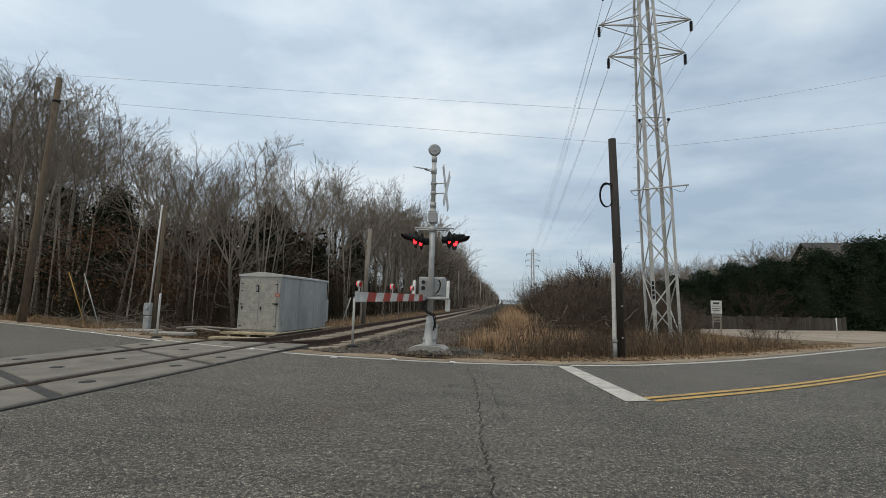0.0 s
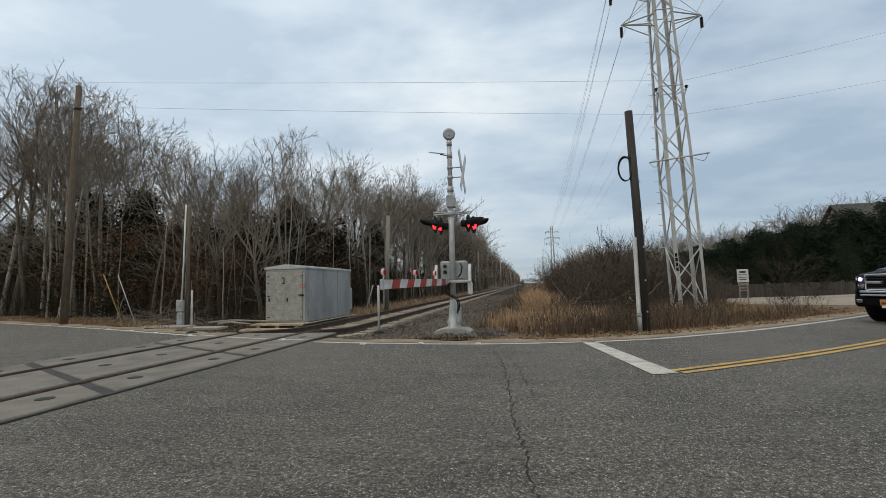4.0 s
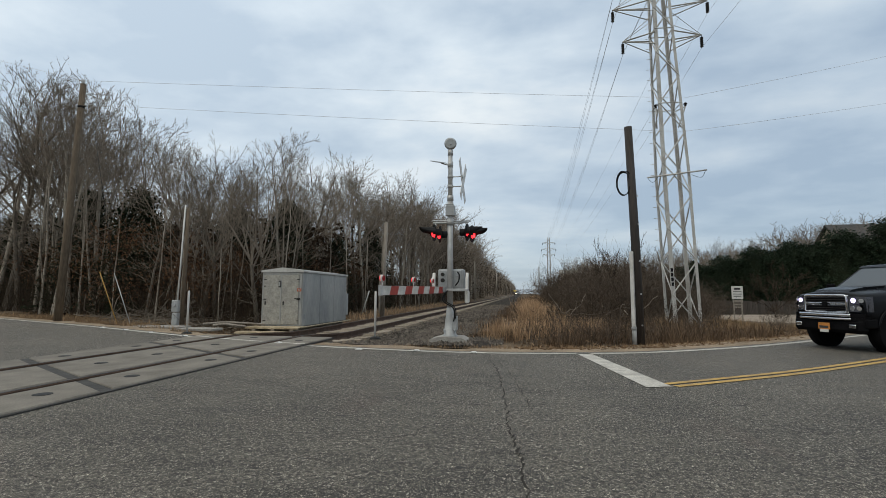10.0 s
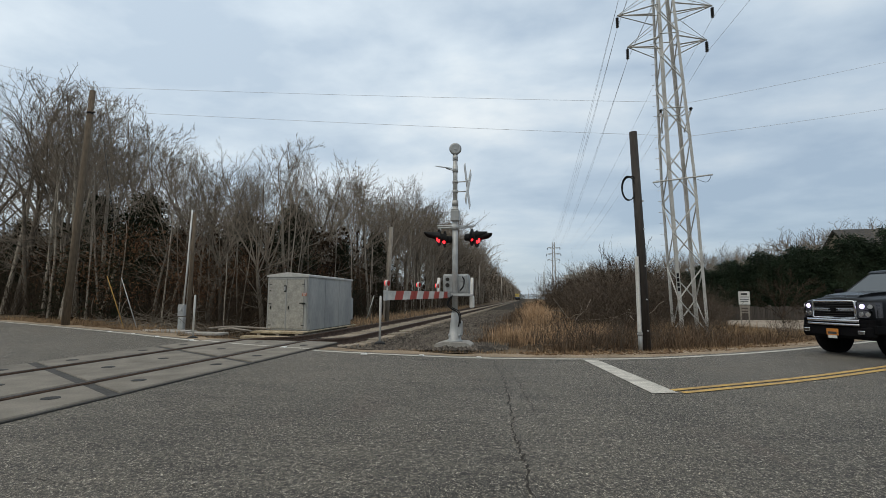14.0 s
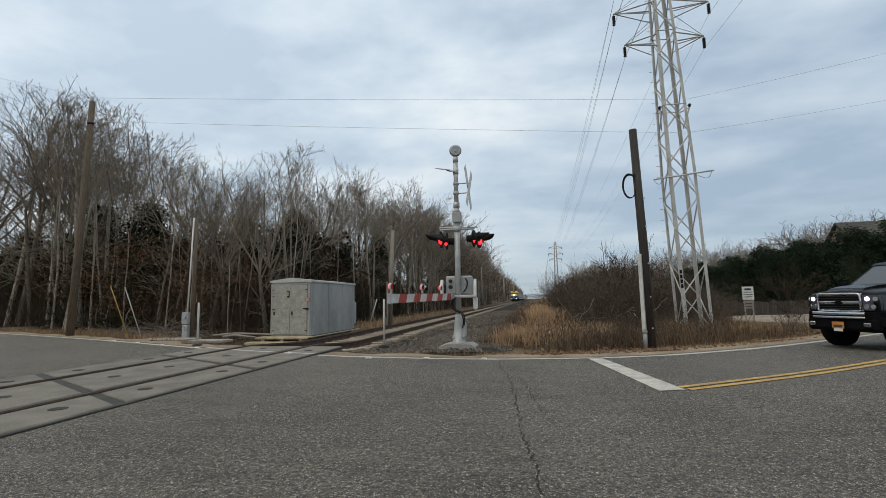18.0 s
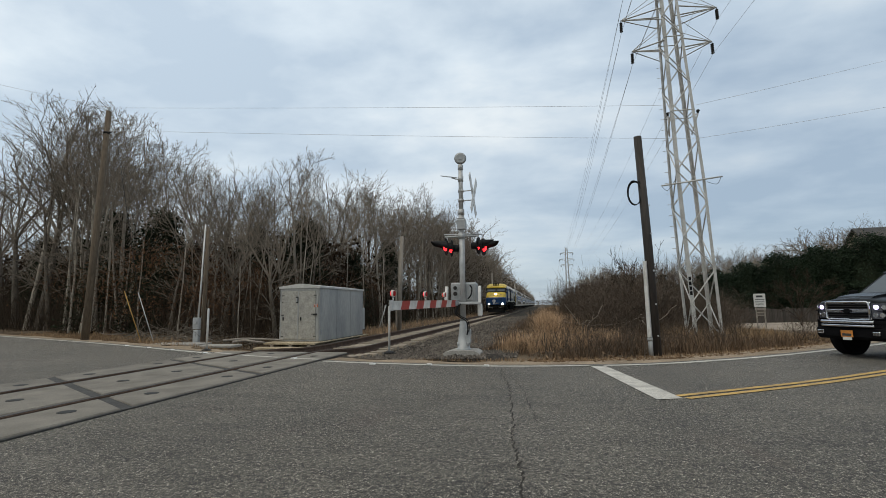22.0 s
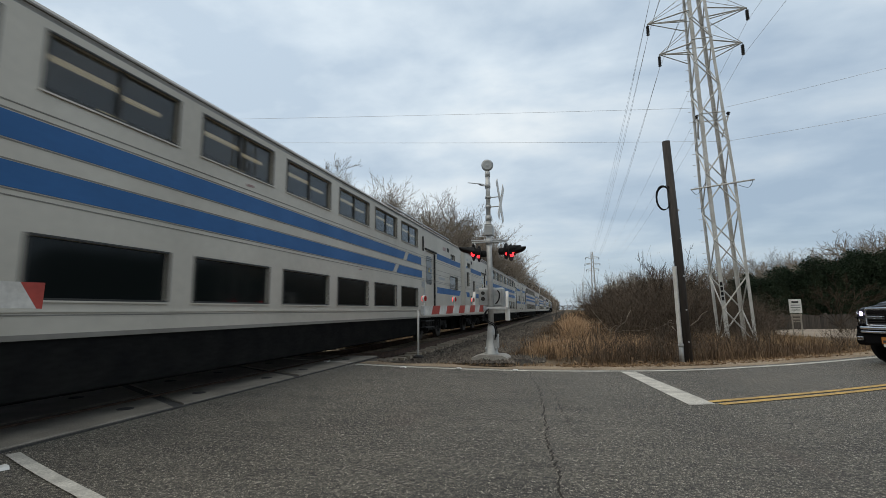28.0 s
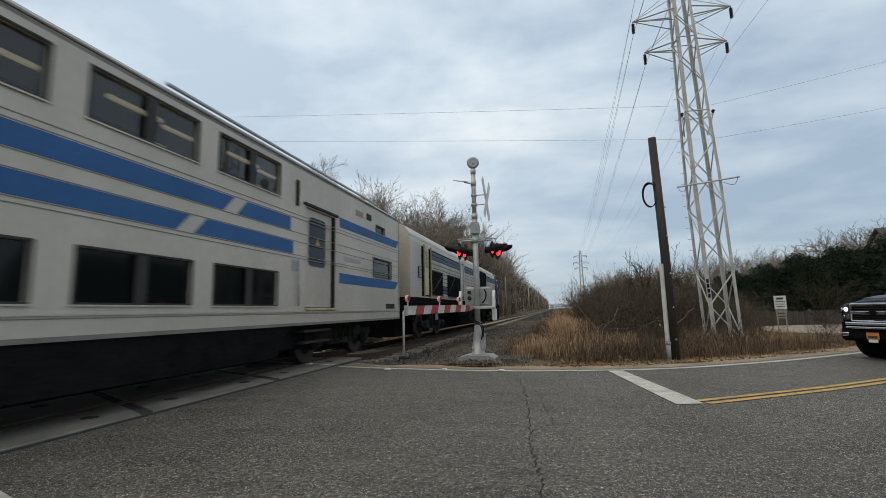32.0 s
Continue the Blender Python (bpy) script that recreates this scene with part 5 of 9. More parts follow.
def build_roadside_sign():
    s = thing("notice_sign", pose(8.80, 20.8, -0.2, 0, 0, -18), "white notice board with lines of lettering on two posts", "sign")
    board = part("board", Mesh().box((0, 0, 1.32), (0.40, 0.02, 0.54), 0.006), SIGN_WHITE, s)
    widths = (0.22, 0.30, 0.31, 0.27)
    for k, (w, zz, hh) in enumerate(zip(widths, (1.48, 1.36, 1.26, 1.17), (0.08, 0.024, 0.024, 0.028))):
        part("lettering_bar", Mesh().box((0, -0.013, zz), (w, 0.004, hh)), SIGN_BLACK, board)
    for x in (-0.14, 0.14):
        part("post", Mesh().box((x, 0.03, 0.5), (0.05, 0.05, 1.2), 0.006), POLE_GREY, s)
    part("lower_board", Mesh().box((0.0, -0.01, 0.97), (0.36, 0.02, 0.10), 0.004).box((0.0, -0.01, 0.83), (0.30, 0.02, 0.07), 0.004).box((0.0, -0.01, 0.72), (0.27, 0.02, 0.05), 0.004), POLE_GREY, s, "weathered grey lower boards")


build_roadside_sign()


# ---------------------------------------------------------------- trees, brush, grass
def bars_mesh(name, seg, material, sides=3, ribbon=0.0):
    """One mesh of tapered bars: seg rows are x0 y0 z0 x1 y1 z1 r0 r1."""
    seg = np.asarray(seg, float)
    thin = (seg[:, 6] < ribbon)
    if thin.any():
        flat, seg = seg[thin], seg[~thin]
        d = flat[:, 3:6] - flat[:, 0:3]
        side = np.cross(d, np.random.RandomState(len(flat)).normal(0, 1, (len(flat), 3)))
        side /= np.linalg.norm(side, axis=1, keepdims=True) + 1e-9
        a, b = flat[:, 0:3], flat[:, 3:6]
        q0, q1 = side * flat[:, 6:7] * 1.25, side * flat[:, 7:8] * 1.25
        rv = np.stack([a - q0, a + q0, b + q1, b - q1], 1).reshape(-1, 3)
        rf = np.arange(len(rv)).reshape(-1, 4)
        if not len(seg):
            return faces_mesh(name, rv, rf, material, True)
    else:
        rv = rf = None
    a, b, r0, r1 = seg[:, 0:3], seg[:, 3:6], seg[:, 6:7], seg[:, 7:8]
    d = b - a
    d /= np.linalg.norm(d, axis=1, keepdims=True) + 1e-9
    ref = np.where(np.abs(d[:, 2:3]) < 0.9, [[0, 0, 1.0]], [[1.0, 0, 0]])
    u = np.cross(d, ref)
    u /= np.linalg.norm(u, axis=1, keepdims=True) + 1e-9
    w = np.cross(d, u)
    rings = []
    for base, r in ((a, r0), (b, r1)):
        for k in range(sides):
            t = 2 * math.pi * k / sides
            rings.append(base + (u * math.cos(t) + w * math.sin(t)) * r)
    v = np.stack(rings, 1).reshape(-1, 3)
    n = len(seg)
    quads = np.array([(k, (k + 1) % sides, (k + 1) % sides + sides, k + sides) for k in range(sides)])
    f = (quads[None] + (np.arange(n) * 2 * sides)[:, None, None]).reshape(-1, 4)
    if rv is not None:
        f = np.concatenate([f, rf + len(v)])
        v = np.concatenate([v, rv])
    return faces_mesh(name, v, f, material, True)


def faces_mesh(name, v, f, material, smooth=False):
    me = bpy.data.meshes.new(name)
    me.vertices.add(len(v))
    me.vertices.foreach_set("co", np.asarray(v, np.float32).ravel())
    k = f.shape[1]
    me.loops.add(f.size)
    me.loops.foreach_set("vertex_index", f.astype(np.int32).ravel())
    me.polygons.add(len(f))
    me.polygons.foreach_set("loop_start", np.arange(0, f.size, k, dtype=np.int32))
    me.polygons.foreach_set("use_smooth", np.full(len(f), smooth))
    me.materials.append(material)
    me.update(calc_edges=True)
    me.validate()
    return me


def limb(rng, p, d, length, r, n, bend, lift):
    """Points of a crooked limb."""
    pts = [p.copy()]
    d = d / np.linalg.norm(d)
    for k in range(n):
        d = d + rng.normal(0, bend, 3) + np.array([0, 0, lift])
        d /= np.linalg.norm(d)
        p = p + d * length / n
        pts.append(p.copy())
    return pts


def tree_bars(seed, H, r, fork=0.5, leaders=5, spread=0.5, first=0.3, limbs=6, lean=0.0):
    """A bare tree as bars: the trunk's, and those of limbs and twigs. The trunk breaks up into a fan of rising leaders."""
    rng = np.random.RandomState(seed)
    trunk, crown = [], []
    n = 8
    T = H * fork
    pts = limb(rng, np.zeros(3), np.array([lean, rng.normal(0, 0.04), 1.0]), T, r, n, 0.04, 0.04)

    def rad(t):
        return r * (1 - 0.5 * t)

    for k in range(n):
        trunk.append((*pts[k], *pts[k + 1], rad(k / n) * (1.35 if k == 0 else 1), rad((k + 1) / n)))

    def grow(p, d, L, rr, level):
        m = (0, 6, 4, 3, 1)[level]
        bp = limb(rng, p, d, L, 0, m, (0, 0.08, 0.10, 0.12, 0.1)[level], (0, 0.0, 0.03, 0.04, 0.03)[level])
        end = (0, 0.35, 0.4, 0.55, 0.6)[level]
        for q in range(m):
            crown.append((*bp[q], *bp[q + 1], rr * (1 - (1 - end) * q / m), rr * (1 - (1 - end) * (q + 1) / m)))
        if level == 4:
            return
        kids = (0, 7, 7, 5)[level] + rng.randint(-1, 2)
        for k in range(kids):
            t = 0.22 + 0.78 * (k + rng.uniform(0.1, 0.9)) / kids
            s = t * m
            i = min(m - 1, int(s))
            q = bp[i] + (bp[i + 1] - bp[i]) * (s - i)
            dl = bp[i + 1] - bp[i]
            dl = dl / np.linalg.norm(dl)
            side = np.cross(dl, rng.normal(0, 1, 3))
            side /= np.linalg.norm(side) + 1e-9
            cd = dl + side * rng.uniform(0.5, 1.1) + np.array([0, 0, 0.10])
            cl = L * rng.uniform(0.36, 0.58) * (1.15 - 0.45 * t) * (0, 1.0, 0.88, 0.62)[level]
            cr = max((0, 0.011, 0.006, 0.0042)[level], rr * (0, 0.36, 0.38, 0.4)[level] * (1.1 - 0.4 * t))
            grow(q, cd, cl, min(cr, 0.0048) if level == 3 else cr, level + 1)

    for k in range(leaders):
        az = 2 * math.pi * (k + rng.uniform(-0.35, 0.35)) / leaders
        tilt = rng.uniform(0.25, 1.0) * spread * 1.5
        base = pts[-1] if k % 2 == 0 else pts[-2] + (pts[-1] - pts[-2]) * rng.rand()
        grow(base, np.array([math.cos(az) * tilt, math.sin(az) * tilt, 1.0]), (H - T) * rng.uniform(0.62, 0.86), r * rng.uniform(0.28, 0.42), 1)
    for k in range(limbs):
        t = first + (0.97 - first) * (k + rng.rand() * 0.8) / limbs
        i = min(n - 1, int(t * n))
        az = rng.uniform(0, 2 * math.pi)
        grow(pts[i] + (pts[i + 1] - pts[i]) * (t * n - i), np.array([math.cos(az), math.sin(az), rng.uniform(0.25, 1.0)]), H * rng.uniform(0.12, 0.24), r * rng.uniform(0.16, 0.26), 2)
    return np.array(trunk), np.array(crown)


def make_tree(name, seed, label, group, twigs=None, bark=None, stout=1.0, **kw):
    trunk, crown = tree_bars(seed, **kw)
    crown[:, 6:8] *= stout
    ob = thing(name, pose(0, -200, 0), label, "tree", group)
    part("trunk", bars_mesh("trunk", trunk, bark or BARK, 9), None, ob)
    part("crown", bars_mesh("crown", crown, twigs or TWIG, 3, 0.0092), None, ob, "bare limbs and fine twigs")
    return ob, trunk, crown


def in_woods(x, y):
    """The wood lies beyond the road and left of the line."""
    return y > far_edge(x) + 5.0 and x < -11.4


def build_woods():
    kinds = []
    specs = [dict(H=10.0, r=0.13, fork=0.46, spread=0.55), dict(H=10.0, r=0.11, fork=0.58, leaders=4, spread=0.36), dict(H=10.0, r=0.095, fork=0.52, leaders=4, spread=0.45, limbs=7),
             dict(H=10.0, r=0.16, fork=0.40, leaders=6, spread=0.7, limbs=5), dict(H=10.0, r=0.085, fork=0.64, leaders=3, spread=0.32, limbs=8, lean=0.06), dict(H=8.0, r=0.06, fork=0.45, leaders=3, spread=0.4, limbs=7, lean=-0.08), dict(H=10.0, r=0.15, fork=0.36, leaders=6, spread=0.62, limbs=6),
             dict(H=10.0, r=0.05, fork=0.70, leaders=3, spread=0.34, limbs=6, first=0.5), dict(H=10.0, r=0.042, fork=0.62, leaders=4, spread=0.4, limbs=7, first=0.45, lean=0.05)]
    for i, sp in enumerate(specs):
        kinds.append(make_tree("bare_tree", 11 + i, "bare grey-brown deciduous tree at the edge of the wood", "trees of the wood", bark=PALE_BARK if i in (1, 4, 5, 7, 8) else None, **sp))
    rng = np.random.RandomState(8)
    used = [False] * len(kinds)
    spots = []

    def skyline(x, y):
        """How high the wood stands at a place, for a level outline that rises and dips along it."""
        az = math.degrees(math.atan2(-x, y))
        k = np.interp(az, [0.3, 1.9, 3.5, 5.2, 7.0, 9.1, 12.6, 15.2, 18.5, 24, 27, 29.5, 32, 35.4, 38.4, 40.4, 42, 44.1, 47.1, 49.7, 54, 62], [0.02, 0.062, 0.11, 0.148, 0.175, 0.205, 0.2525, 0.28, 0.317, 0.313, 0.32, 0.385, 0.342, 0.342, 0.375, 0.345, 0.357, 0.385, 0.412, 0.415, 0.41, 0.42])
        return float(np.clip(1.4 + k * math.hypot(x, y), 6.0, 19.0))

    def place(i, x, y, s):
        m = pose(x, y, ground_z(x, y) - 0.1, 0, 0, rng.uniform(0, 360))
        s = s * skyline(x, y) / 10.0
        w = s * rng.uniform(0.9, 1.15)
        if not used[i]:
            used[i] = True
            kinds[i][0].matrix_world = m @ Matrix.Diagonal((w, w, s, 1))
            return
        ob = copy_thing(kinds[i][0], m)
        ob.scale = (w, w, s)

    # edge of the wood along the road
    for k in range(48):
        x = rng.uniform(-62, -12)
        y = far_edge(x) + 5.2 + rng.gamma(1.6, 3.0)
        if x > -11.8 or any(math.hypot(x - a, y - b) < 1.15 for a, b in spots) or math.hypot(x + 16.6, y - 14.3) < 1.2:
            continue
        spots.append((x, y))
        place(int(rng.choice([0, 1, 2, 4, 4, 5, 3, 6])), x, y, rng.uniform(0.74, 1.02))
    # edge of the wood along the line
    y = 19.5
    while y < 130:
        for q in range(2):
            x = -11.6 - rng.gamma(1.5, 1.6) + 0.7 * smooth_step(40, 90, y)
            yy = y + rng.uniform(-0.9, 0.9)
            if any(math.hypot(x - a, yy - b) < 1.0 for a, b in spots):
                continue
            spots.append((x, yy))
            place(int(rng.choice([0, 1, 2, 3, 4, 5, 6])), x, yy, rng.uniform(0.74, 1.02))
        y += 1.55 + y * 0.016
    # slender pale saplings at the very edge
    for k in range(80):
        if k < 50:
            x = rng.uniform(-34, -11.8)
            y = far_edge(x) + 4.6 + rng.gamma(1.4, 1.6)
        else:
            y = 19.5 + 40 * rng.rand() ** 1.4
            x = -11.2 - rng.gamma(1.2, 1.0)
        if any(math.hypot(x - a, y - b) < 0.6 for a, b in spots) or math.hypot(x + 16.6, y - 14.3) < 0.8:
            continue
        spots.append((x, y))
        place(int(rng.choice([7, 8])), x, y, rng.uniform(0.6, 0.98))
    # deeper and farther trees, joined
    segs = []
    for k in range(420):
        if k < 220:
            x, y = rng.uniform(-75, -13.5), rng.uniform(18, 62)
            if not in_woods(x + 1.5, y - 3.0) or any(math.hypot(x - a, y - b) < 0.9 for a, b in spots):
                continue
            keep = 0.12
        else:
            y = 60 + 700 * rng.rand() ** 1.8
            x = -11.2 - rng.gamma(1.4, 3.0)
            keep = 0.16 if y < 200 else 0.08
        i = rng.randint(0, 7)
        s = rng.uniform(0.8, 1.02) * skyline(x, y) / 10.0 * (0.66 if y < 60 else 0.95)
        a = rng.uniform(0, 2 * math.pi)
        both = np.concatenate([kinds[i][1], kinds[i][2][rng.rand(len(kinds[i][2])) < np.where(kinds[i][2][:, 6] > 0.0085, 1.0, keep)]])
        rot = np.array([[math.cos(a), -math.sin(a), 0], [math.sin(a), math.cos(a), 0], [0, 0, 1]])
        o = both.copy()
        o[:, 0:3] = both[:, 0:3] @ rot.T * s + (x, y, ground_z(x, y) - 0.1)
        o[:, 3:6] = both[:, 3:6] @ rot.T * s + (x, y, ground_z(x, y) - 0.1)
        o[:, 6:8] *= 1.0 + y / 110 if y > 60 else 1.15
        segs.append(o)
    tagged(part("deep_woods", bars_mesh("deep_woods", np.concatenate(segs), TWIG, 3, 0.03), None), "dense bare trees deeper in the wood", "woods", kind="stuff")
    return kinds


TREES = build_woods()


def stems(rng, n, where, h0, h1, r, lean=0.25, forks=3, curl=0.18):
    """Thin crooked stems, each with a few side shoots."""
    out = []
    for k in range(n):
        x, y, s = where(rng)
        H = rng.uniform(h0, h1) * s
        p = np.array([x, y, ground_z(x, y) - 0.05])
        pts = limb(rng, p, np.array([rng.normal(0, lean), rng.normal(0, lean), 1.0]), H, 0, 4, curl, 0.02)
        rr = r * rng.uniform(0.6, 1.5)
        for q in range(4):
            out.append((*pts[q], *pts[q + 1], rr * (1 - q / 4.6), rr * (1 - (q + 1) / 4.6)))
        for f in range(forks):
            s2 = rng.uniform(0.8, 4)
            j = min(3, int(s2))
            bp = pts[j] + (pts[j + 1] - pts[j]) * (s2 - j)
            bd = (pts[j + 1] - pts[j]) / np.linalg.norm(pts[j + 1] - pts[j]) + rng.normal(0, 0.7, 3)
            e = limb(rng, bp, bd, H * rng.uniform(0.18, 0.4), 0, 2, 0.2, 0.03)
            out.append((*e[0], *e[1], rr * 0.5, rr * 0.38))
            out.append((*e[1], *e[2], rr * 0.38, rr * 0.2))
    return np.array(out)


def leaf_quads(rng, centres, size, flat=0.0, dirs=None, width=0.45):
    """Small leaves as quads about the centres, along dirs where they are given."""
    n = len(centres)
    d = rng.normal(0, 1, (n, 3)) if dirs is None else dirs + rng.normal(0, 0.35, (n, 3))
    d[:, 2] *= 1 - flat
    d /= np.linalg.norm(d, axis=1, keepdims=True)
    e = np.cross(d, rng.normal(0, 1, (n, 3)))
    e /= np.linalg.norm(e, axis=1, keepdims=True)
    s = size * rng.uniform(0.6, 1.4, (n, 1))
    v = np.stack([centres - d * s, centres + e * s * width, centres + d * s, centres - e * s * width], 1).reshape(-1, 3)
    f = np.arange(4 * n).reshape(-1, 4)
    return v, f


BRUSH = island_mat("brown_brush", (0.022, 0.016, 0.011), (0.085, 0.061, 0.041))
RED_BRUSH = island_mat("reddish_brush", (0.042, 0.033, 0.025), (0.150, 0.114, 0.086))
DRY_LEAF = island_mat("dry_oak_leaves", (0.07, 0.036, 0.02), (0.18, 0.095, 0.05))
LITTER = island_mat("leaf_litter", (0.10, 0.06, 0.035), (0.30, 0.20, 0.12))
STRAW = island_mat("dead_grass", (0.13, 0.082, 0.046), (0.43, 0.295, 0.17))
GOLD_STRAW = island_mat("golden_dead_grass", (0.27, 0.168, 0.095), (0.62, 0.425, 0.26))
RED_STRAW = island_mat("reddish_dead_grass", (0.048, 0.031, 0.021), (0.24, 0.163, 0.102))
CONIFER = island_mat("conifer_green", (0.011, 0.021, 0.012), (0.030, 0.047, 0.024))
# these dark tones carry the shade inside the wood
SHADED_GROWTH = island_mat("dark_understory", (0.018, 0.012, 0.0075), (0.078, 0.050, 0.030))
FAR_TWIG = island_mat("far_twigs", (0.034, 0.026, 0.019), (0.110, 0.086, 0.063))
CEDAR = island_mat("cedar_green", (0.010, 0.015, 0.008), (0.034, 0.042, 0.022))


def build_undergrowth():
    rng = np.random.RandomState(21)

    def edge_road(r):
        x = r.uniform(-48, -11.2)
        return x, far_edge(x) + 4.6 + r.gamma(1.3, 2.6), 1.0

    def edge_line(r):
        y = 19 + 120 * r.rand() ** 1.8
        return -10.6 - r.gamma(1.4, 1.3), y, 1.0 + y * 0.004

    def deep(r):
        y = 24 + 50 * r.rand()
        return r.uniform(-50, -13), max(y, far_edge(-13) + 9), 1.3

    a = stems(rng, 3000, edge_road, 0.9, 3.4, 0.009)
    b = stems(rng, 2600, edge_line, 0.8, 3.2, 0.009)
    c = stems(rng, 2200, deep, 1.5, 4.6, 0.022)
    def band(r):
        x = r.uniform(-58, -15)
        return x, max(26 + 26 * r.rand(), far_edge(x) + 11), 1.0

    e = stems(rng, 3000, band, 1.8, 5.2, 0.05, lean=0.2, forks=4)
    tagged(part("dense_brush", bars_mesh("dense_brush", e, BRUSH, 3, 1.0), None), "dense dark brush inside the wood", "undergrowth", kind="stuff")
    tagged(part("undergrowth", bars_mesh("undergrowth", np.concatenate([a, b, c]), BRUSH, 3, 0.006), None), "dense bare brown undergrowth at the foot of the wood", "undergrowth", kind="stuff")
    # dense growth closing the view between trunks, deep shade put into its dark colour
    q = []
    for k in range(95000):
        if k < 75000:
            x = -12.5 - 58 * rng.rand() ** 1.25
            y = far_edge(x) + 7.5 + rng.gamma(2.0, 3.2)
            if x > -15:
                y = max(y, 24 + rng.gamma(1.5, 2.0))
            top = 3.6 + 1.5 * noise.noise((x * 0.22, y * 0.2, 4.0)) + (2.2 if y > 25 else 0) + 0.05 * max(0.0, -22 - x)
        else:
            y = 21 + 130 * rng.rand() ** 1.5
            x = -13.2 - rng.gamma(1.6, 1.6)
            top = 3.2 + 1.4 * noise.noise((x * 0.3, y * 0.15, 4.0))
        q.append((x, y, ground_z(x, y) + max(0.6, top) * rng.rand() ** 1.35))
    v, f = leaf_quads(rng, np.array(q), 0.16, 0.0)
    tagged(part("dark_understory", faces_mesh("dark_understory", v, f, SHADED_GROWTH), None), "dense growth between the trunks, the wood's deep shade in its dark colour", "undergrowth", kind="stuff")
    # the wood's edge far down the line, on both sides
    q, sz = [], []
    for k in range(85000):
        y = 70 + 850 * rng.rand() ** 1.8
        if k % 3:
            x = -11.0 - rng.gamma(1.3, 1.2 + 0.015 * y)
            top = float(np.clip(1.4 + np.interp(math.degrees(math.atan2(-x, y)), [0, 0.3, 1.9, 3.5, 5.2, 7.0, 12.6], [0.0, 0.015, 0.056, 0.10, 0.132, 0.155, 0.22]) * math.hypot(x, y), 3.5, 18.0))
        else:
            x = 1.5 + 0.055 * y + rng.gamma(1.4, 1.2 + 0.03 * y)
            top = 3.4 + 0.006 * y
        q.append((x, y, -0.4 + top * (0.72 + 0.22 * noise.noise((x * 0.35, y * 0.12, 8.0))) * rng.rand() ** 0.75))
    for k in range(5000):
        x = rng.uniform(-110, 110)
        q.append((x, rng.uniform(1130, 1300), -1 + (13 + 4 * noise.noise((x * 0.05, 3.0, 1.0))) * rng.rand() ** 0.7))
    v, f = leaf_quads(rng, np.array(q), 0.14, 0.0)
    scale_ = np.repeat(1 + np.array(q)[:, 1] / 260, 4)[:, None]
    c4 = np.repeat(np.array(q), 4, 0)
    v = c4 + (v - c4) * scale_
    tagged(part("far_wood_edge", faces_mesh("far_wood_edge", v, f, FAR_TWIG), None), "grey-brown edge of the woods far down the line", "woods", kind="stuff")
    # dry leaves still hanging on saplings
    pts = []
    for cx, cy, cz, rx, rz, n in ((-15.6, 18.6, 2.6, 1.2, 1.1, 900), (-19.5, 19.2, 3.4, 1.3, 1.0, 600), (-12.6, 21.5, 1.6, 1.1, 1.1, 900), (-24, 21, 2.4, 1.8, 1.2, 600), (-28, 23, 2.6, 2.0, 1.4, 700), (-12.2, 27.5, 1.6, 1.2, 1.2, 800), (-14.6, 18.2, 1.5, 1.2, 0.9, 900), (-13.4, 19.5, 2.2, 1.0, 0.9, 700), (-17.2, 17.6, 3.6, 1.1, 0.6, 350), (-12.4, 24, 2.4, 1.2, 1.0, 700), (-12.0, 31, 2.6, 1.2, 1.0, 600), (-18.6, 18.5, 1.2, 1.5, 0.7, 500), (-11.6, 40, 2.2, 1.3, 1.2, 500), (-21, 19.5, 2.5, 1.5, 1.0, 400)):
        pts.append(rng.normal(0, 1, (n, 3)) * (rx * 0.55, rx * 0.55, rz * 0.6) + (cx, cy, cz))
    v, f = leaf_quads(rng, np.concatenate(pts), 0.055)
    tagged(part("dry_leaves", faces_mesh("dry_leaves", v, f, DRY_LEAF), None), "rust-brown dry leaves clinging to saplings", "dry leaves", kind="stuff")
    # litter on the ground
    q = []
    for k in range(9000):
        x = rng.uniform(-30, -8.6)
        y = far_edge(x) + 1.1 + rng.gamma(1.4, 2.2)
        if -8.9 < x and y > 15:
            continue
        q.append((x, y, ground_z(x, y) + 0.015))
    for k in range(2800):
        x = rng.uniform(-0.2, 11)
        y = far_edge(x) + 0.8 + rng.gamma(1.2, 0.5)
        q.append((x, y, max(ground_z(x, y), -0.1) + 0.02))
    v, f = leaf_quads(rng, np.array(q), 0.05, 0.8)
    tagged(part("leaf_litter", faces_mesh("leaf_litter", v, f, LITTER), None), "fallen brown leaves and twigs on the soil", "leaf litter", kind="stuff")
    # fallen sticks
    seg = []
    for k in range(330):
        x = rng.uniform(-19, -9.6)
        y = far_edge(x) + 2.6 + rng.gamma(2.0, 1.2)
        if x > -11.4 and y > 13.5:
            continue
        p = np.array([x, y, ground_z(x, y) + rng.uniform(0.02, 0.25)])
        e = limb(rng, p, np.array([rng.normal(), rng.normal(), rng.normal(0, 0.25)]), rng.uniform(0.4, 2.2), 0, 4, 0.25, 0)
        rr = rng.uniform(0.006, 0.02)
        for j in range(4):
            seg.append((*e[j], *e[j + 1], rr, rr * 0.85))
    tagged(part("fallen_sticks", bars_mesh("fallen_sticks", np.array(seg), TWIG, 4), None), "fallen sticks and brushwood in front of the trees", "brushwood", kind="stuff")
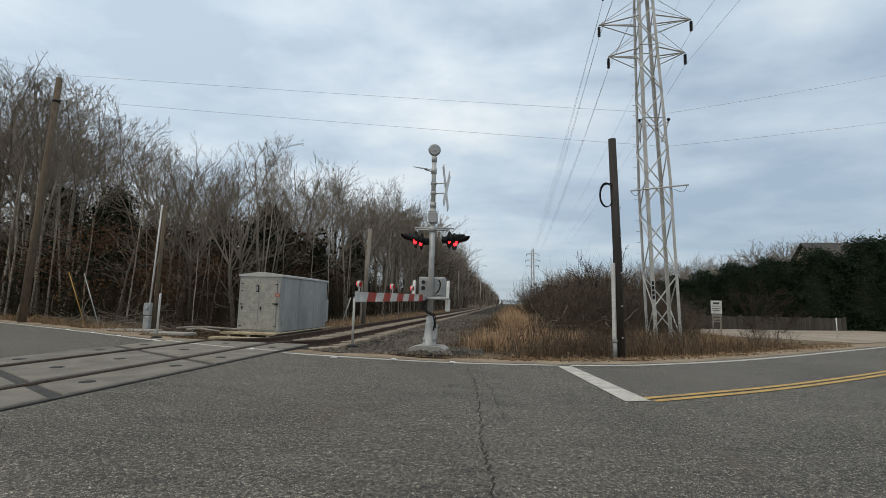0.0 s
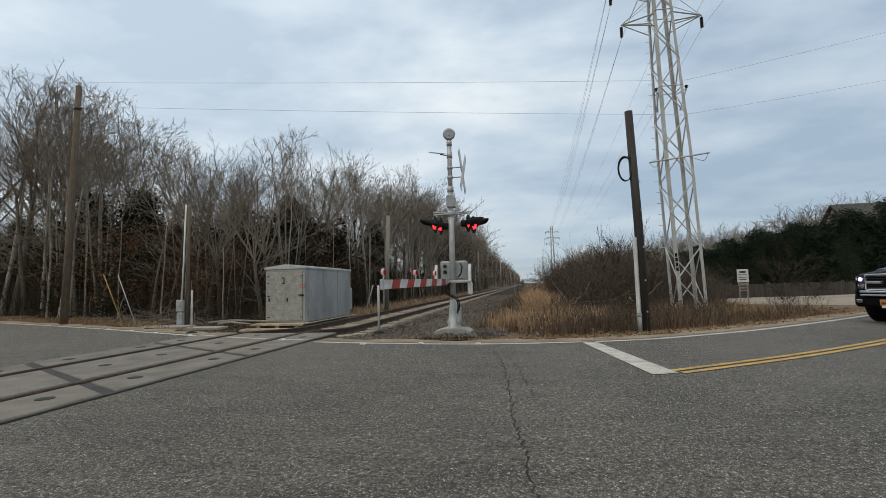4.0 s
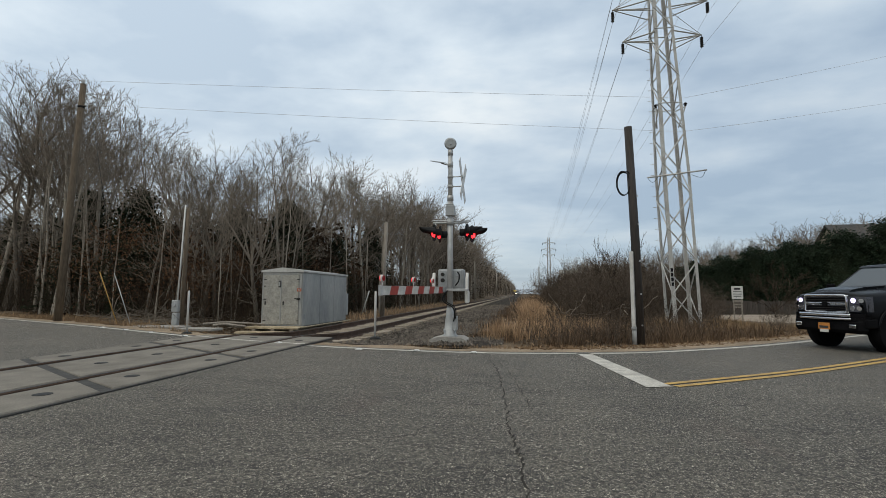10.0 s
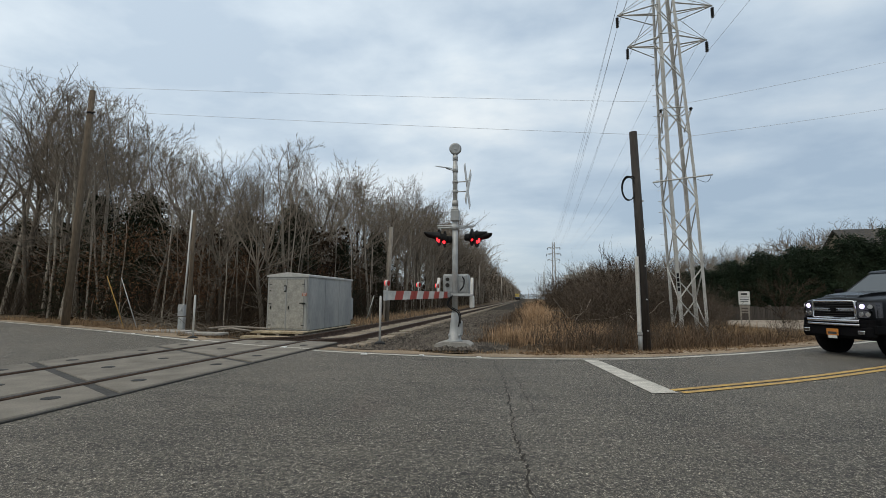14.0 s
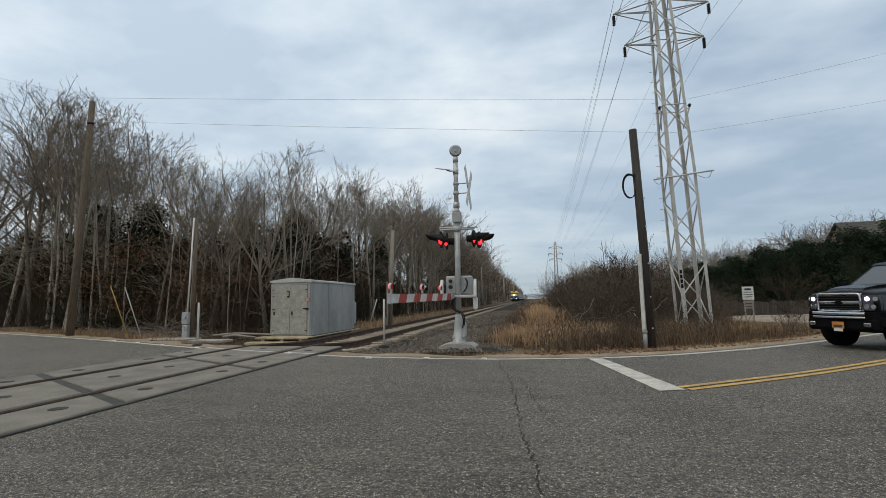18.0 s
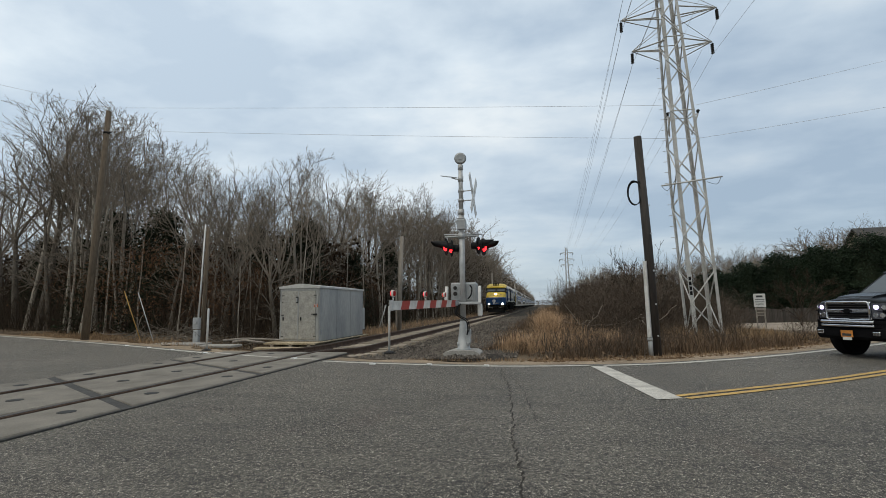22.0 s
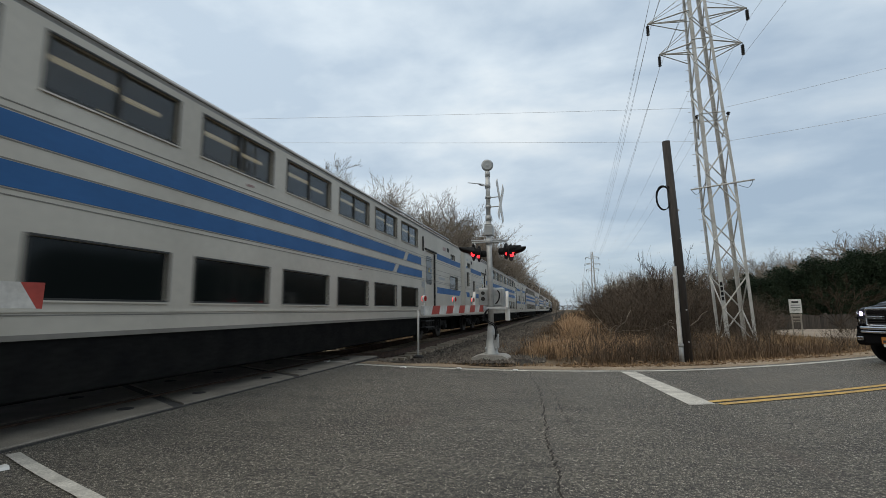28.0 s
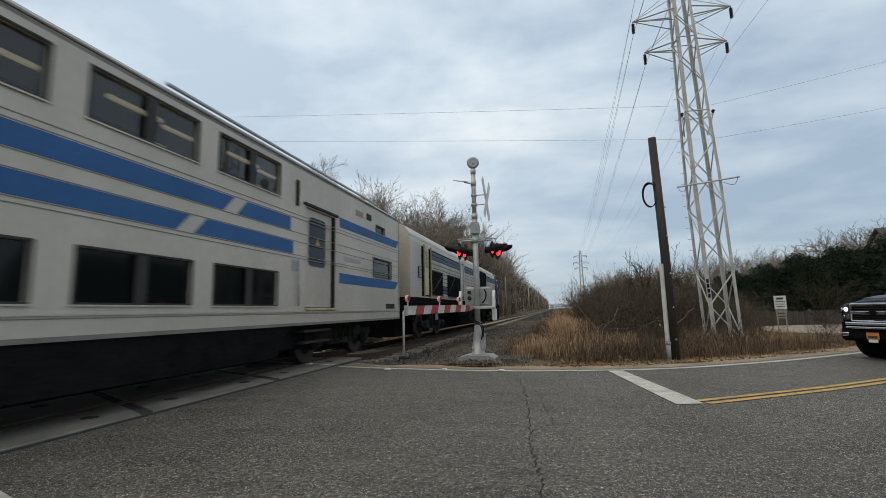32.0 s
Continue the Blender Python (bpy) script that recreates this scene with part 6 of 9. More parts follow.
    for x, y, L, a in ((-10.6, 15.5, 2.3, 8), (-10.2, 14.6, 1.4, -12)):
        lg = thing("fallen_log", pose(x, y, -0.12, 0, 0, a), "pale barkless fallen log on the ground", "log")
        part("log_body", Mesh().tube(spline([(-L / 2, 0, 0), (-L / 6, 0.1, 0.06), (L / 5, 0.0, 0.04), (L / 2, 0.12, 0.0)], 4), [0.045, 0.045, 0.044, 0.043, 0.042, 0.041, 0.04, 0.039, 0.037, 0.035, 0.034, 0.031, 0.026], 8), POLE_GREY, lg)


build_undergrowth()


def conifer(name, seed, H, R, label, group, material, dense=5200, droop=-0.1, bottom=0.04, column=False):
    rng = np.random.RandomState(seed)
    ob = thing(name, pose(0, -210, 0), label, "tree", group)
    part("trunk", Mesh().tube([(0, 0, -0.1), (0, 0, H * 0.5), (0, 0, H * 0.95)], [0.11, 0.07, 0.015], 7), BARK, ob)
    # boughs: sprays of small flat scales
    cs, ds = [], []
    nb = 150
    for k in range(nb):
        t = bottom + (0.99 - bottom) * (k + rng.rand()) / nb
        az = rng.uniform(0, 2 * math.pi)
        reach = R * ((1 - t) ** (0.36 if column else 0.75) * 0.95 + 0.06) * (rng.uniform(0.82, 1.12) if column else rng.uniform(0.7, 1.18))
        per = dense // nb
        s = rng.rand(per) ** (0.35 if column else 0.6)
        lift = (-0.22 if column else droop) * reach
        p = np.stack([np.cos(az) * reach * s, np.sin(az) * reach * s, t * H + lift * s], 1)
        p += rng.normal(0, 1, (per, 3)) * (0.10 * R + 0.05) * np.array([1, 1, 0.7])
        cs.append(p)
        ds.append(np.tile([math.cos(az), math.sin(az), -0.45], (per, 1)))
    v, f = leaf_quads(rng, np.concatenate(cs), 0.075 if column else 0.085, 0.0 if column else 0.2, np.concatenate(ds) if column else None, 0.3 if column else 0.45)
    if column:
        # solid core fills gaps in the leaves; darker CEDAR stands in for inner shade
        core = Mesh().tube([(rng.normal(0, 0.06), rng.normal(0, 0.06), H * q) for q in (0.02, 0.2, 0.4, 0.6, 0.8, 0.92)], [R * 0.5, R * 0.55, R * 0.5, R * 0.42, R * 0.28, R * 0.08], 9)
        part("shaded_core", core, CEDAR, ob, "solid inner core, its darker green standing for shade")
    part("crown", faces_mesh("crown", v, f, material), None, ob, "dense dark evergreen foliage")
    return ob


def build_conifers():
    a = conifer("evergreen_tree", 31, 6.4, 2.2, "dark evergreen tree inside the wood", "evergreens of the wood", CEDAR, 13000)
    spots = [(-13.3, 24.0, 0.95), (-14.6, 27.5, 1.05), (-12.9, 30.5, 0.8), (-17.4, 25.5, 1.0), (-21.5, 22.5, 1.1), (-27.5, 25.0, 1.2), (-13.6, 40, 1.1), (-16.2, 31, 1.1), (-30, 27, 0.9), (-33.5, 29, 1.0), (-24, 27, 0.85), (-26.5, 31, 1.0), (-37, 31, 1.1), (-19.6, 28, 0.75), (-41, 31, 1.15), (-22.3, 31, 0.9)]
    rng = random.Random(4)
    a.matrix_world = pose(spots[0][0], spots[0][1], -0.3)
    for x, y, s in spots[1:]:
        c = copy_thing(a, pose(x, y, -0.3, 0, 0, rng.uniform(0, 360)))
        c.scale = (s * rng.uniform(0.9, 1.2), s, s)
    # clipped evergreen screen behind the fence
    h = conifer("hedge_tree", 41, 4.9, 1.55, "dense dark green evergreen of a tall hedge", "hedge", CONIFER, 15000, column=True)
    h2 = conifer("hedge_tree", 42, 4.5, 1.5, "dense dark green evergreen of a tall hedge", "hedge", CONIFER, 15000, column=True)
    line = spline([(10.4, 36.4), (13.5, 34.5), (18, 33.0), (23, 31.2), (29, 30.0), (38, 31)], 24)
    x_last, first = None, True
    k = 0
    for i, p in enumerate(line):
        if x_last is not None and math.hypot(p[0] - x_last[0], p[1] - x_last[1]) < 0.9:
            continue
        x_last = p
        s = (float(np.interp(p[0], [10.4, 12.3, 15, 18, 21, 30, 38], [2.7, 3.4, 4.2, 4.95, 5.75, 6.9, 7.5])) + rng.uniform(-0.10, 0.14)) / 4.9
        src = (h, h2)[k % 2]
        m = pose(p[0] + rng.uniform(-0.3, 0.3), p[1] + rng.uniform(-0.4, 0.4), -0.3, 0, 0, rng.uniform(0, 360))
        if k < 2:
            src.matrix_world = m
            src.scale = (max(s, 0.95), max(s, 0.95), s)
        else:
            c = copy_thing(src, m)
            c.scale = (max(s, 0.95), max(s, 0.95), s)
        k += 1
    for x, y, s in ((13, 41, 0.55), (15.5, 45, 0.66), (7.2, 47, 0.62), (8.4, 49, 0.66), (10.5, 43, 0.58)):
        c = copy_thing(a, pose(x, y, -0.3, 0, 0, rng.uniform(0, 360)))
        c.scale = (s, s, s)
        c["label"] = "dark evergreen tree behind the brush"


build_conifers()


def build_thicket():
    rng = np.random.RandomState(51)

    def dome(r):
        # mound of shrubs beside the line, behind the grass
        y = 19 + 42 * r.rand() ** 1.2
        x = r.uniform(0.3 + 0.086 * y, 2.6 + 0.28 * y)
        if abs(x / y - 0.43) < 0.05 and y < 25:
            x -= 1.6
        top = 0.72 + 0.58 * smooth_step(0.08, 0.15, x / y)
        return x, y, 0.9 * top * (0.62 + 0.016 * y) * (1 - 0.45 * smooth_step(0.24, 0.34, x / y))

    def scrub(r):
        y = 30 + 45 * r.rand()
        return r.uniform(0.2 + 0.052 * y, 0.125 * y), y, 1.0

    a = np.concatenate([stems(rng, 6400, dome, 1.2, 2.9, 0.0075, lean=0.42, forks=7, curl=0.26), stems(rng, 2200, scrub, 1.6, 3.4, 0.014, lean=0.4, forks=6, curl=0.24)])
    tagged(part("thicket", bars_mesh("thicket", a, RED_BRUSH, 3, 0.007), None), "tangled reddish-brown bare shrubs beside the line", "shrubs", kind="stuff")

    def hem(r):
        y = 17 + 26 * r.rand()
        x = r.uniform(-0.2, 8.0)
        return x, y, 0.15 if abs(x / y - 0.43) < 0.04 else 0.5

    b = stems(rng, 2600, hem, 1.0, 2.6, 0.007, lean=0.4, forks=4)
    tagged(part("brambles", bars_mesh("brambles", b, BRUSH, 3, 0.006), None), "low dark brambles before the shrubs", "brambles", kind="stuff")
    seg = []
    for k in range(13):
        p = np.array([rng.uniform(1.5, 4.5), rng.uniform(18, 22), 0.2])
        e = limb(rng, p, np.array([rng.normal(), rng.normal(), 0.35]), rng.uniform(0.8, 2.4), 0, 5, 0.22, -0.02)
        for j in range(5):
            seg.append((*e[j], *e[j + 1], 0.018, 0.014))
    tagged(part("leaning_branches", bars_mesh("leaning_branches", np.array(seg), TWIG, 5), None), "leaning grey branches in the shrubs", "branches", kind="stuff")
    # far woods across the open side
    segs = []
    for k in range(330):
        if k < 150:
            x = rng.uniform(8, 120)
            y = rng.uniform(62, 110)
            s = rng.uniform(0.85, 1.15) * (0.7 + 0.3 * smooth_step(20, 40, x))
        elif k >= 250:
            # the woods close the view at the end of the line
            x, y = rng.uniform(-170, 190), rng.uniform(1090, 1250)
            if abs(x + 6) < 7:
                y += 160
            s = rng.uniform(1.0, 1.6)
        else:
            y = 70 + 600 * rng.rand() ** 1.5
            x = 6.0 + 0.035 * y + rng.gamma(1.5, 0.06 * y + 2)
            s = rng.uniform(0.45, 0.75)
        i = rng.randint(0, 7)
        tr, cr = TREES[i][1], TREES[i][2]
        both = np.concatenate([tr, cr[rng.rand(len(cr)) < np.where(cr[:, 6] > 0.0085, 1.0, 0.3 if k < 150 else 0.18)]])
        a = rng.uniform(0, 2 * math.pi)
        rot = np.array([[math.cos(a), -math.sin(a), 0], [math.sin(a), math.cos(a), 0], [0, 0, 1]])
        o = both.copy()
        o[:, 0:3] = both[:, 0:3] @ rot.T * s + (x, y, -0.4)
        o[:, 3:6] = both[:, 3:6] @ rot.T * s + (x, y, -0.4)
        o[:, 6:8] *= 1.2 + y / 130
        segs.append(o)
    tagged(part("far_woods", bars_mesh("far_woods", np.concatenate(segs), TWIG, 3, 0.05), None), "grey bare woods in the distance", "woods", kind="stuff")

    # bare trees that show over the hedge
    rt = random.Random(12)
    round_trees = [make_tree("bare_tree", 91 + i, "bare round-crowned tree behind the hedge and shrubs", "trees behind the hedge", stout=2.3, H=10.0, r=0.15, fork=0.38, leaders=6, spread=0.72, limbs=5) for i in range(2)]
    for x, y, h in ((13.5, 44, 5.6), (16.0, 47, 6.0), (18.0, 45, 6.2), (20.5, 50, 6.6), (25.5, 46, 7.6), (27.5, 49, 8.4), (30.0, 47, 8.8), (33.0, 50, 9.4), (37.0, 48, 9.8), (10.5, 52, 5.4), (12.0, 56, 5.6), (41, 50, 10.0), (14.5, 50, 6.6), (17.0, 53, 7.2), (19.3, 48, 6.8), (22.4, 52, 7.2), (24.0, 55, 7.6), (29.0, 54, 9.6), (35.0, 55, 10.2), (11.0, 60, 6.6), (9.6, 64, 6.4), (13.4, 62, 7.0), (4.6, 40, 4.8), (5.6, 44, 5.2), (6.6, 42, 5.0), (7.6, 46, 5.4), (8.6, 43, 5.2), (9.6, 47, 5.6), (5.9, 52, 5.6), (7.3, 55, 6.0), (4.9, 47, 5.0), (10.8, 44, 5.4), (16.4, 61, 7.2), (18.6, 63, 7.7), (21.0, 62, 7.9), (23.0, 60, 8.1), (24.6, 63, 8.6), (26.4, 61, 8.2), (28.6, 62, 8.2), (31.2, 63, 9.8), (33.0, 61, 10.6), (34.8, 62, 10.8), (36.8, 63, 11.3), (38.8, 62, 11.5), (41.0, 64, 11.4), (43.5, 62, 11.4)):
        where = pose(x, y, -0.3, 0, 0, rt.uniform(0, 360))
        if y > 57 and round_trees:
            tr = far_tree = round_trees.pop()[0]
            tr.matrix_world = where
        else:
            tr = copy_thing(far_tree if y > 57 else TREES[rt.choice((0, 3, 6))][0], where)
        k = h / 10.0
        tr.scale = (k * 1.1, k * 1.1, k)
        tr["label"] = "bare round-crowned tree behind the hedge and shrubs"
        tr["group"] = "trees behind the hedge"

    # small bare trees on the open side
    t, trunk, crown = make_tree("bare_shrub_tree", 71, "small bare tree with a broad twiggy crown", "small trees", H=3.0, r=0.05, fork=0.2, first=0.1, limbs=9, leaders=6, spread=0.9, twigs=BRUSH)
    t.matrix_world = pose(11.4, 23.2, -0.3)
    u = copy_thing(t, pose(4.6, 24.5, -0.3, 0, 0, 80))
    u.scale = (1.0, 1.0, 1.55)
    u["label"] = "bare young tree above the shrubs"
    for x, y, s in ((6.4, 28, 0.95), (13.2, 24.0, 0.6)):
        c = copy_thing(t, pose(x, y, -0.3, 0, 0, x * 50))
        c.scale = (s, s, s)


build_thicket()


def blades(rng, n, where, h0, h1, width, lean=0.3):
    """Grass blades: a bent strip of two quads each."""
    x, y, hs = where(rng, n)
    n = len(x)
    z = np.array([ground_z(a, b) for a, b in zip(x, y)]) - 0.02
    h = rng.uniform(h0, h1, n) * hs
    az, la = rng.uniform(0, 2 * math.pi, n), np.abs(rng.normal(0, lean, n))
    dx, dy = np.cos(az) * la * h, np.sin(az) * la * h
    bx, by = -np.sin(az) * width, np.cos(az) * width
    o = rng.uniform(0.6, 1.4, n)
    rows = []
    for t, wd in ((0, 1.0), (0.55, 0.8), (1.0, 0.15)):
        cx, cy, cz = x + dx * t * t, y + dy * t * t, z + h * t * (1 - 0.15 * la * t)
        rows += [np.stack([cx - bx * wd * o, cy - by * wd * o, cz], 1), np.stack([cx + bx * wd * o, cy + by * wd * o, cz], 1)]
    v = np.stack(rows, 1).reshape(-1, 3)
    q = np.array([(0, 1, 3, 2), (2, 3, 5, 4)])
    f = (q[None] + (np.arange(n) * 6)[:, None, None]).reshape(-1, 4)
    return v, f


def build_grass():
    rng = np.random.RandomState(61)

    def verge(r, n):
        x = r.uniform(-0.5, 8.6, n)
        low = np.interp(x, [-0.5, 0.2, 1.4], [0.5, 0.6, 1.0])
        front = np.interp(x, [-0.5, 0.3, 1.2, 3.0, 8.6], [3.2, 2.3, 1.7, 1.5, 1.5])
        y = np.array([far_edge(a) for a in x]) + front + r.gamma(1.5, 1.5, n)
        clump = np.array([noise.noise((a * 0.9, b * 0.9, 7.0)) + 0.7 * noise.noise((a * 2.7, b * 2.7, 9.0)) for a, b in zip(x, y)])
        ok = clump + r.normal(0, 0.14, n) > -0.02
        return x[ok], y[ok], low[ok] * (0.3 + 0.5 * r.rand(n) + 1.15 * np.clip(clump, -0.15, 0.8))[ok] * (1 - 0.65 * np.clip((x[ok] - 5.6) / 2.0, 0, 1))

    def gold(r, n):
        # clumps: a tall one beside the ballast, a lower one nearer the road, scattered tufts behind
        rows = [(0.28, 17.4, 0.17, 0.9, 1.18), (0.60, 21.5, 0.22, 2.0, 0.9), (-0.62, 13.2, 0.26, 0.35, 0.72), (-0.25, 12.4, 0.4, 0.4, 0.5), (0.1, 14.6, 0.3, 0.5, 0.6), (0.9, 13.6, 0.5, 0.6, 0.6), (1.15, 27.0, 0.4, 4.0, 0.9), (1.8, 15.6, 0.6, 0.8, 0.6)]
        share = [0.50, 0.16, 0.04, 0.03, 0.04, 0.04, 0.14, 0.05]
        k = r.choice(len(rows), n, p=share)
        c = np.array(rows)[k]
        return c[:, 0] + r.normal(0, 1, n) * c[:, 2], c[:, 1] + r.normal(0, 1, n) * c[:, 3], c[:, 4] * (0.75 + 0.35 * r.rand(n))

    def far_gold(r, n):
        y = 32 + 90 * r.rand(n) ** 1.4
        return -1.1 + 0.045 * y + r.normal(0, 0.4, n), y, np.ones(n)

    def track_side(r, n):
        y = 20 + 60 * r.rand(n) ** 1.6
        return -9.8 + r.normal(0, 0.5, n), y, 0.7 + 0.7 * r.rand(n)

    def by_tower(r, n):
        x = r.uniform(4.2, 11.5, n)
        y = 15.5 + 8 * r.rand(n)
        ok = y > np.array([far_edge(a) for a in x]) + 1.3
        clump = np.array([noise.noise((a * 0.8, b * 0.8, 2.0)) for a, b in zip(x, y)])
        ok &= clump > -0.1
        return x[ok], y[ok], (0.6 + 0.5 * r.rand(ok.sum()) + 0.8 * np.clip(clump[ok], 0, 1)) * (1 - 0.6 * np.clip((x[ok] - 7.4) / 1.2, 0, 1))

    v, f = blades(rng, 24000, verge, 0.10, 0.50, 0.0055, 0.5)
    tagged(part("verge_grass", faces_mesh("verge_grass", v, f, RED_STRAW), None), "tall dead reddish-brown grass on the verge", "grass", kind="stuff")
    v, f = blades(rng, 9500, gold, 0.45, 0.9, 0.007, 0.35)
    v2, f2 = blades(rng, 2500, far_gold, 0.5, 1.1, 0.02, 0.35)
    v3, f3 = blades(rng, 2600, track_side, 0.12, 0.45, 0.010, 0.45)
    tagged(part("golden_grass", faces_mesh("golden_grass", np.concatenate([v, v2, v3]), np.concatenate([f, f2 + len(v), f3 + len(v) + len(v2)]), GOLD_STRAW), None), "golden clumps of tall dead grass beside the track", "grass", kind="stuff")
    v, f = blades(rng, 14000, by_tower, 0.12, 0.5, 0.007, 0.5)
    tagged(part("straw_grass", faces_mesh("straw_grass", v, f, STRAW), None), "pale straw-coloured dead grass about the tower", "grass", kind="stuff")

    def weeds(r):
        x = r.uniform(0.0, 9.0)
        y = far_edge(x) + 1.8 + r.gamma(1.6, 1.4)
        return x, y, 0.35 if abs(x / y - 0.43) < 0.04 else 1.0

    w = stems(rng, 1300, weeds, 0.35, 1.05, 0.0045, lean=0.3, forks=4, curl=0.15)
    tagged(part("dead_weeds", bars_mesh("dead_weeds", w, RED_BRUSH, 3, 0.02), None), "dry forked weed stalks among the grass", "weeds", kind="stuff")

    def ballast_weeds(r, n):
        y = 12.5 + 50 * r.rand(n) ** 1.6
        x = -2.5 + 0.035 * (y - 12) + 2.2 * r.rand(n) ** 0.7
        clump = np.array([noise.noise((a * 1.4, b * 0.8, 12.0)) for a, b in zip(x, y)])
        ok = clump + r.normal(0, 0.1, n) > 0.05
        return x[ok], y[ok], 0.6 + 0.6 * r.rand(ok.sum())

    v, f = blades(rng, 16000, ballast_weeds, 0.08, 0.34, 0.009, 0.6)
    tagged(part("trackside_weeds", faces_mesh("trackside_weeds", v, f, RED_STRAW), None), "low dead reddish weeds at the foot of the ballast", "weeds", kind="stuff")

    def road_fringe(r, n):
        x = r.uniform(-2.8, 11, n)
        y = np.array([far_edge(a) for a in x]) + 0.95 + np.abs(r.normal(0, 0.4, n))
        return x, y, np.ones(n)

    def left_fringe(r, n):
        x = r.uniform(-26, -8.8, n)
        y = np.array([far_edge(a) for a in x]) + 1.5 + r.gamma(1.2, 1.2, n)
        return x, y, 0.6 + 0.6 * r.rand(n)

    v, f = blades(rng, 3500, road_fringe, 0.03, 0.13, 0.006, 0.6)
    v2, f2 = blades(rng, 5000, left_fringe, 0.05, 0.3, 0.007, 0.5)
    tagged(part("fringe_grass", faces_mesh("fringe_grass", np.concatenate([v, v2]), np.concatenate([f, f2 + len(v)]), STRAW), None), "short dead grass along the road's edge", "grass", kind="stuff")


build_grass()


# ---------------------------------------------------------------- buildings and fence on the open side
def build_open_side():
    drive = Mesh()
    pts_a = [(9.2, 19.3), (11.5, 20.8), (15, 23.5), (22, 27.5), (40, 40)]
    pts_b = [(12.2, 17.8), (14.5, 19.6), (18.5, 23), (26, 29.5), (46, 48)]
    a, b = spline(pts_a, 5), spline(pts_b, 5)
    drive.strip(b, a, 0.0, 0.3)
    c = spline([(6.5, 24.2), (9, 24.0), (12, 24.5), (16, 26.0), (22, 29.0)], 5)
    d = spline([(6.5, 25.6), (9, 25.6), (12, 26.6), (16, 27.7), (22, 31.0)], 5)
    drive.strip(a[:21], c[:21], -0.004, 0.3)
    drive.strip(c, d, -0.008, 0.3)
    tagged(part("gravel_drive", drive, GRAVEL), "pale gravel drive leading off the road", "drive", kind="structure")

    board_mat = mat("weathered_fence", (0.085, 0.07, 0.058), 0.9, col2=(0.05, 0.042, 0.036), scale=3, fine=20, fine_amt=0.3, bump=0.3, rnd=0.25, streak=0.2)
    fence = thing("board_fence", pose(0, 0, 0), "weathered brown board fence before the hedge", "fence")
    p, q = Vector((8.6, 26.2, -0.15)), Vector((19.2, 29.2, -0.15))
    d = q - p
    L = d.length
    yaw = math.atan2(d.y, d.x)
    board = Mesh().box((0, 0, 0.42), (0.142, 0.02, 0.84), 0.003).data("board", board_mat)
    n = int(L / 0.15)
    rng = random.Random(9)
    for k in range(n):
        e = p.lerp(q, (k + 0.5) / n)
        ob = part("board", board, None, fence)
        ob.matrix_local = Matrix.Translation(e + Vector((0, 0, rng.uniform(-0.03, 0.02)))) @ pose(0, 0, 0, 0, rng.uniform(-0.6, 0.6), math.degrees(yaw))
    post = Mesh().box((0, 0, 0.45), (0.1, 0.1, 0.94), 0.01).data("post", board_mat)
    for k in range(6):
        ob = part("post", post, None, fence)
        ob.matrix_local = Matrix.Translation(p.lerp(q, k / 5) + Vector((0, 0.08, 0))) @ pose(0, 0, 0, 0, 0, math.degrees(yaw))
    for zz in (0.2, 0.65):
        part("rail", Mesh().tube([p + Vector((0, 0.05, zz)), q + Vector((0, 0.05, zz))], 0.035, 4, smooth=False), board_mat, fence)
    for x, y in ((13.2, 20.6), (21.5, 26.0)):
        s = thing("marker_stake", pose(x, y, -0.05), "thin pale marker stake beside the drive", "marker stake")
        part("stake", Mesh().tube([(0, 0, 0), (0, 0, 0.85)], 0.02, 6), PVC, s)

    wall = mat("tan_siding", (0.40, 0.335, 0.25), 0.85, col2=(0.31, 0.26, 0.2), scale=1.5, fine=8, bump=0.1)
    roof_mat = mat("grey_shingles", (0.075, 0.072, 0.07), 0.9, col2=(0.05, 0.047, 0.045), scale=2, fine=12, fine_amt=0.3, bump=0.3)

    def house(x, y, w, l, h, peak, rz, label, roof_mat):
        ho = thing("house", pose(x, y, -0.3, 0, 0, rz), label, "house")
        part("wall", Mesh().prism([(-w / 2, 0), (w / 2, 0), (w / 2, h), (0, peak - 0.1), (-w / 2, h)], "y", -l / 2, l / 2), wall, ho)
        t = 0.14
        ov = 0.35
        sl = (peak - h) / (w / 2)
        prof = [(-w / 2 - ov, h - sl * ov), (0, peak), (w / 2 + ov, h - sl * ov), (w / 2 + ov, h - sl * ov + t), (0, peak + t), (-w / 2 - ov, h - sl * ov + t)]
        part("roof", Mesh().prism(prof, "y", -l / 2 - ov, l / 2 + ov), roof_mat, ho, "grey shingled gable roof")
        for sx in (-0.25, 0.25):
            win = part("window", Mesh().box((sx * w, -l / 2 - 0.03, h * 0.62), (1.0, 0.06, 1.3), 0.01), PVC, ho)
            part("pane", Mesh().box((sx * w, -l / 2 - 0.065, h * 0.62), (0.84, 0.02, 1.14)), glass("house_pane", (0.02, 0.025, 0.03)), win)
        return ho

    house(35.2, 52.0, 5.6, 8.6, 6.0, 8.3, 88, "house with a grey gable roof showing over the hedge", roof_mat)
    house(9.3, 93.0, 2.4, 3.2, 5.3, 5.9, 80, "small tan house with a pale roof beyond the shrubs", mat("pale_roof", (0.34, 0.33, 0.31), 0.85, scale=2, fine=12, bump=0.1))


build_open_side()


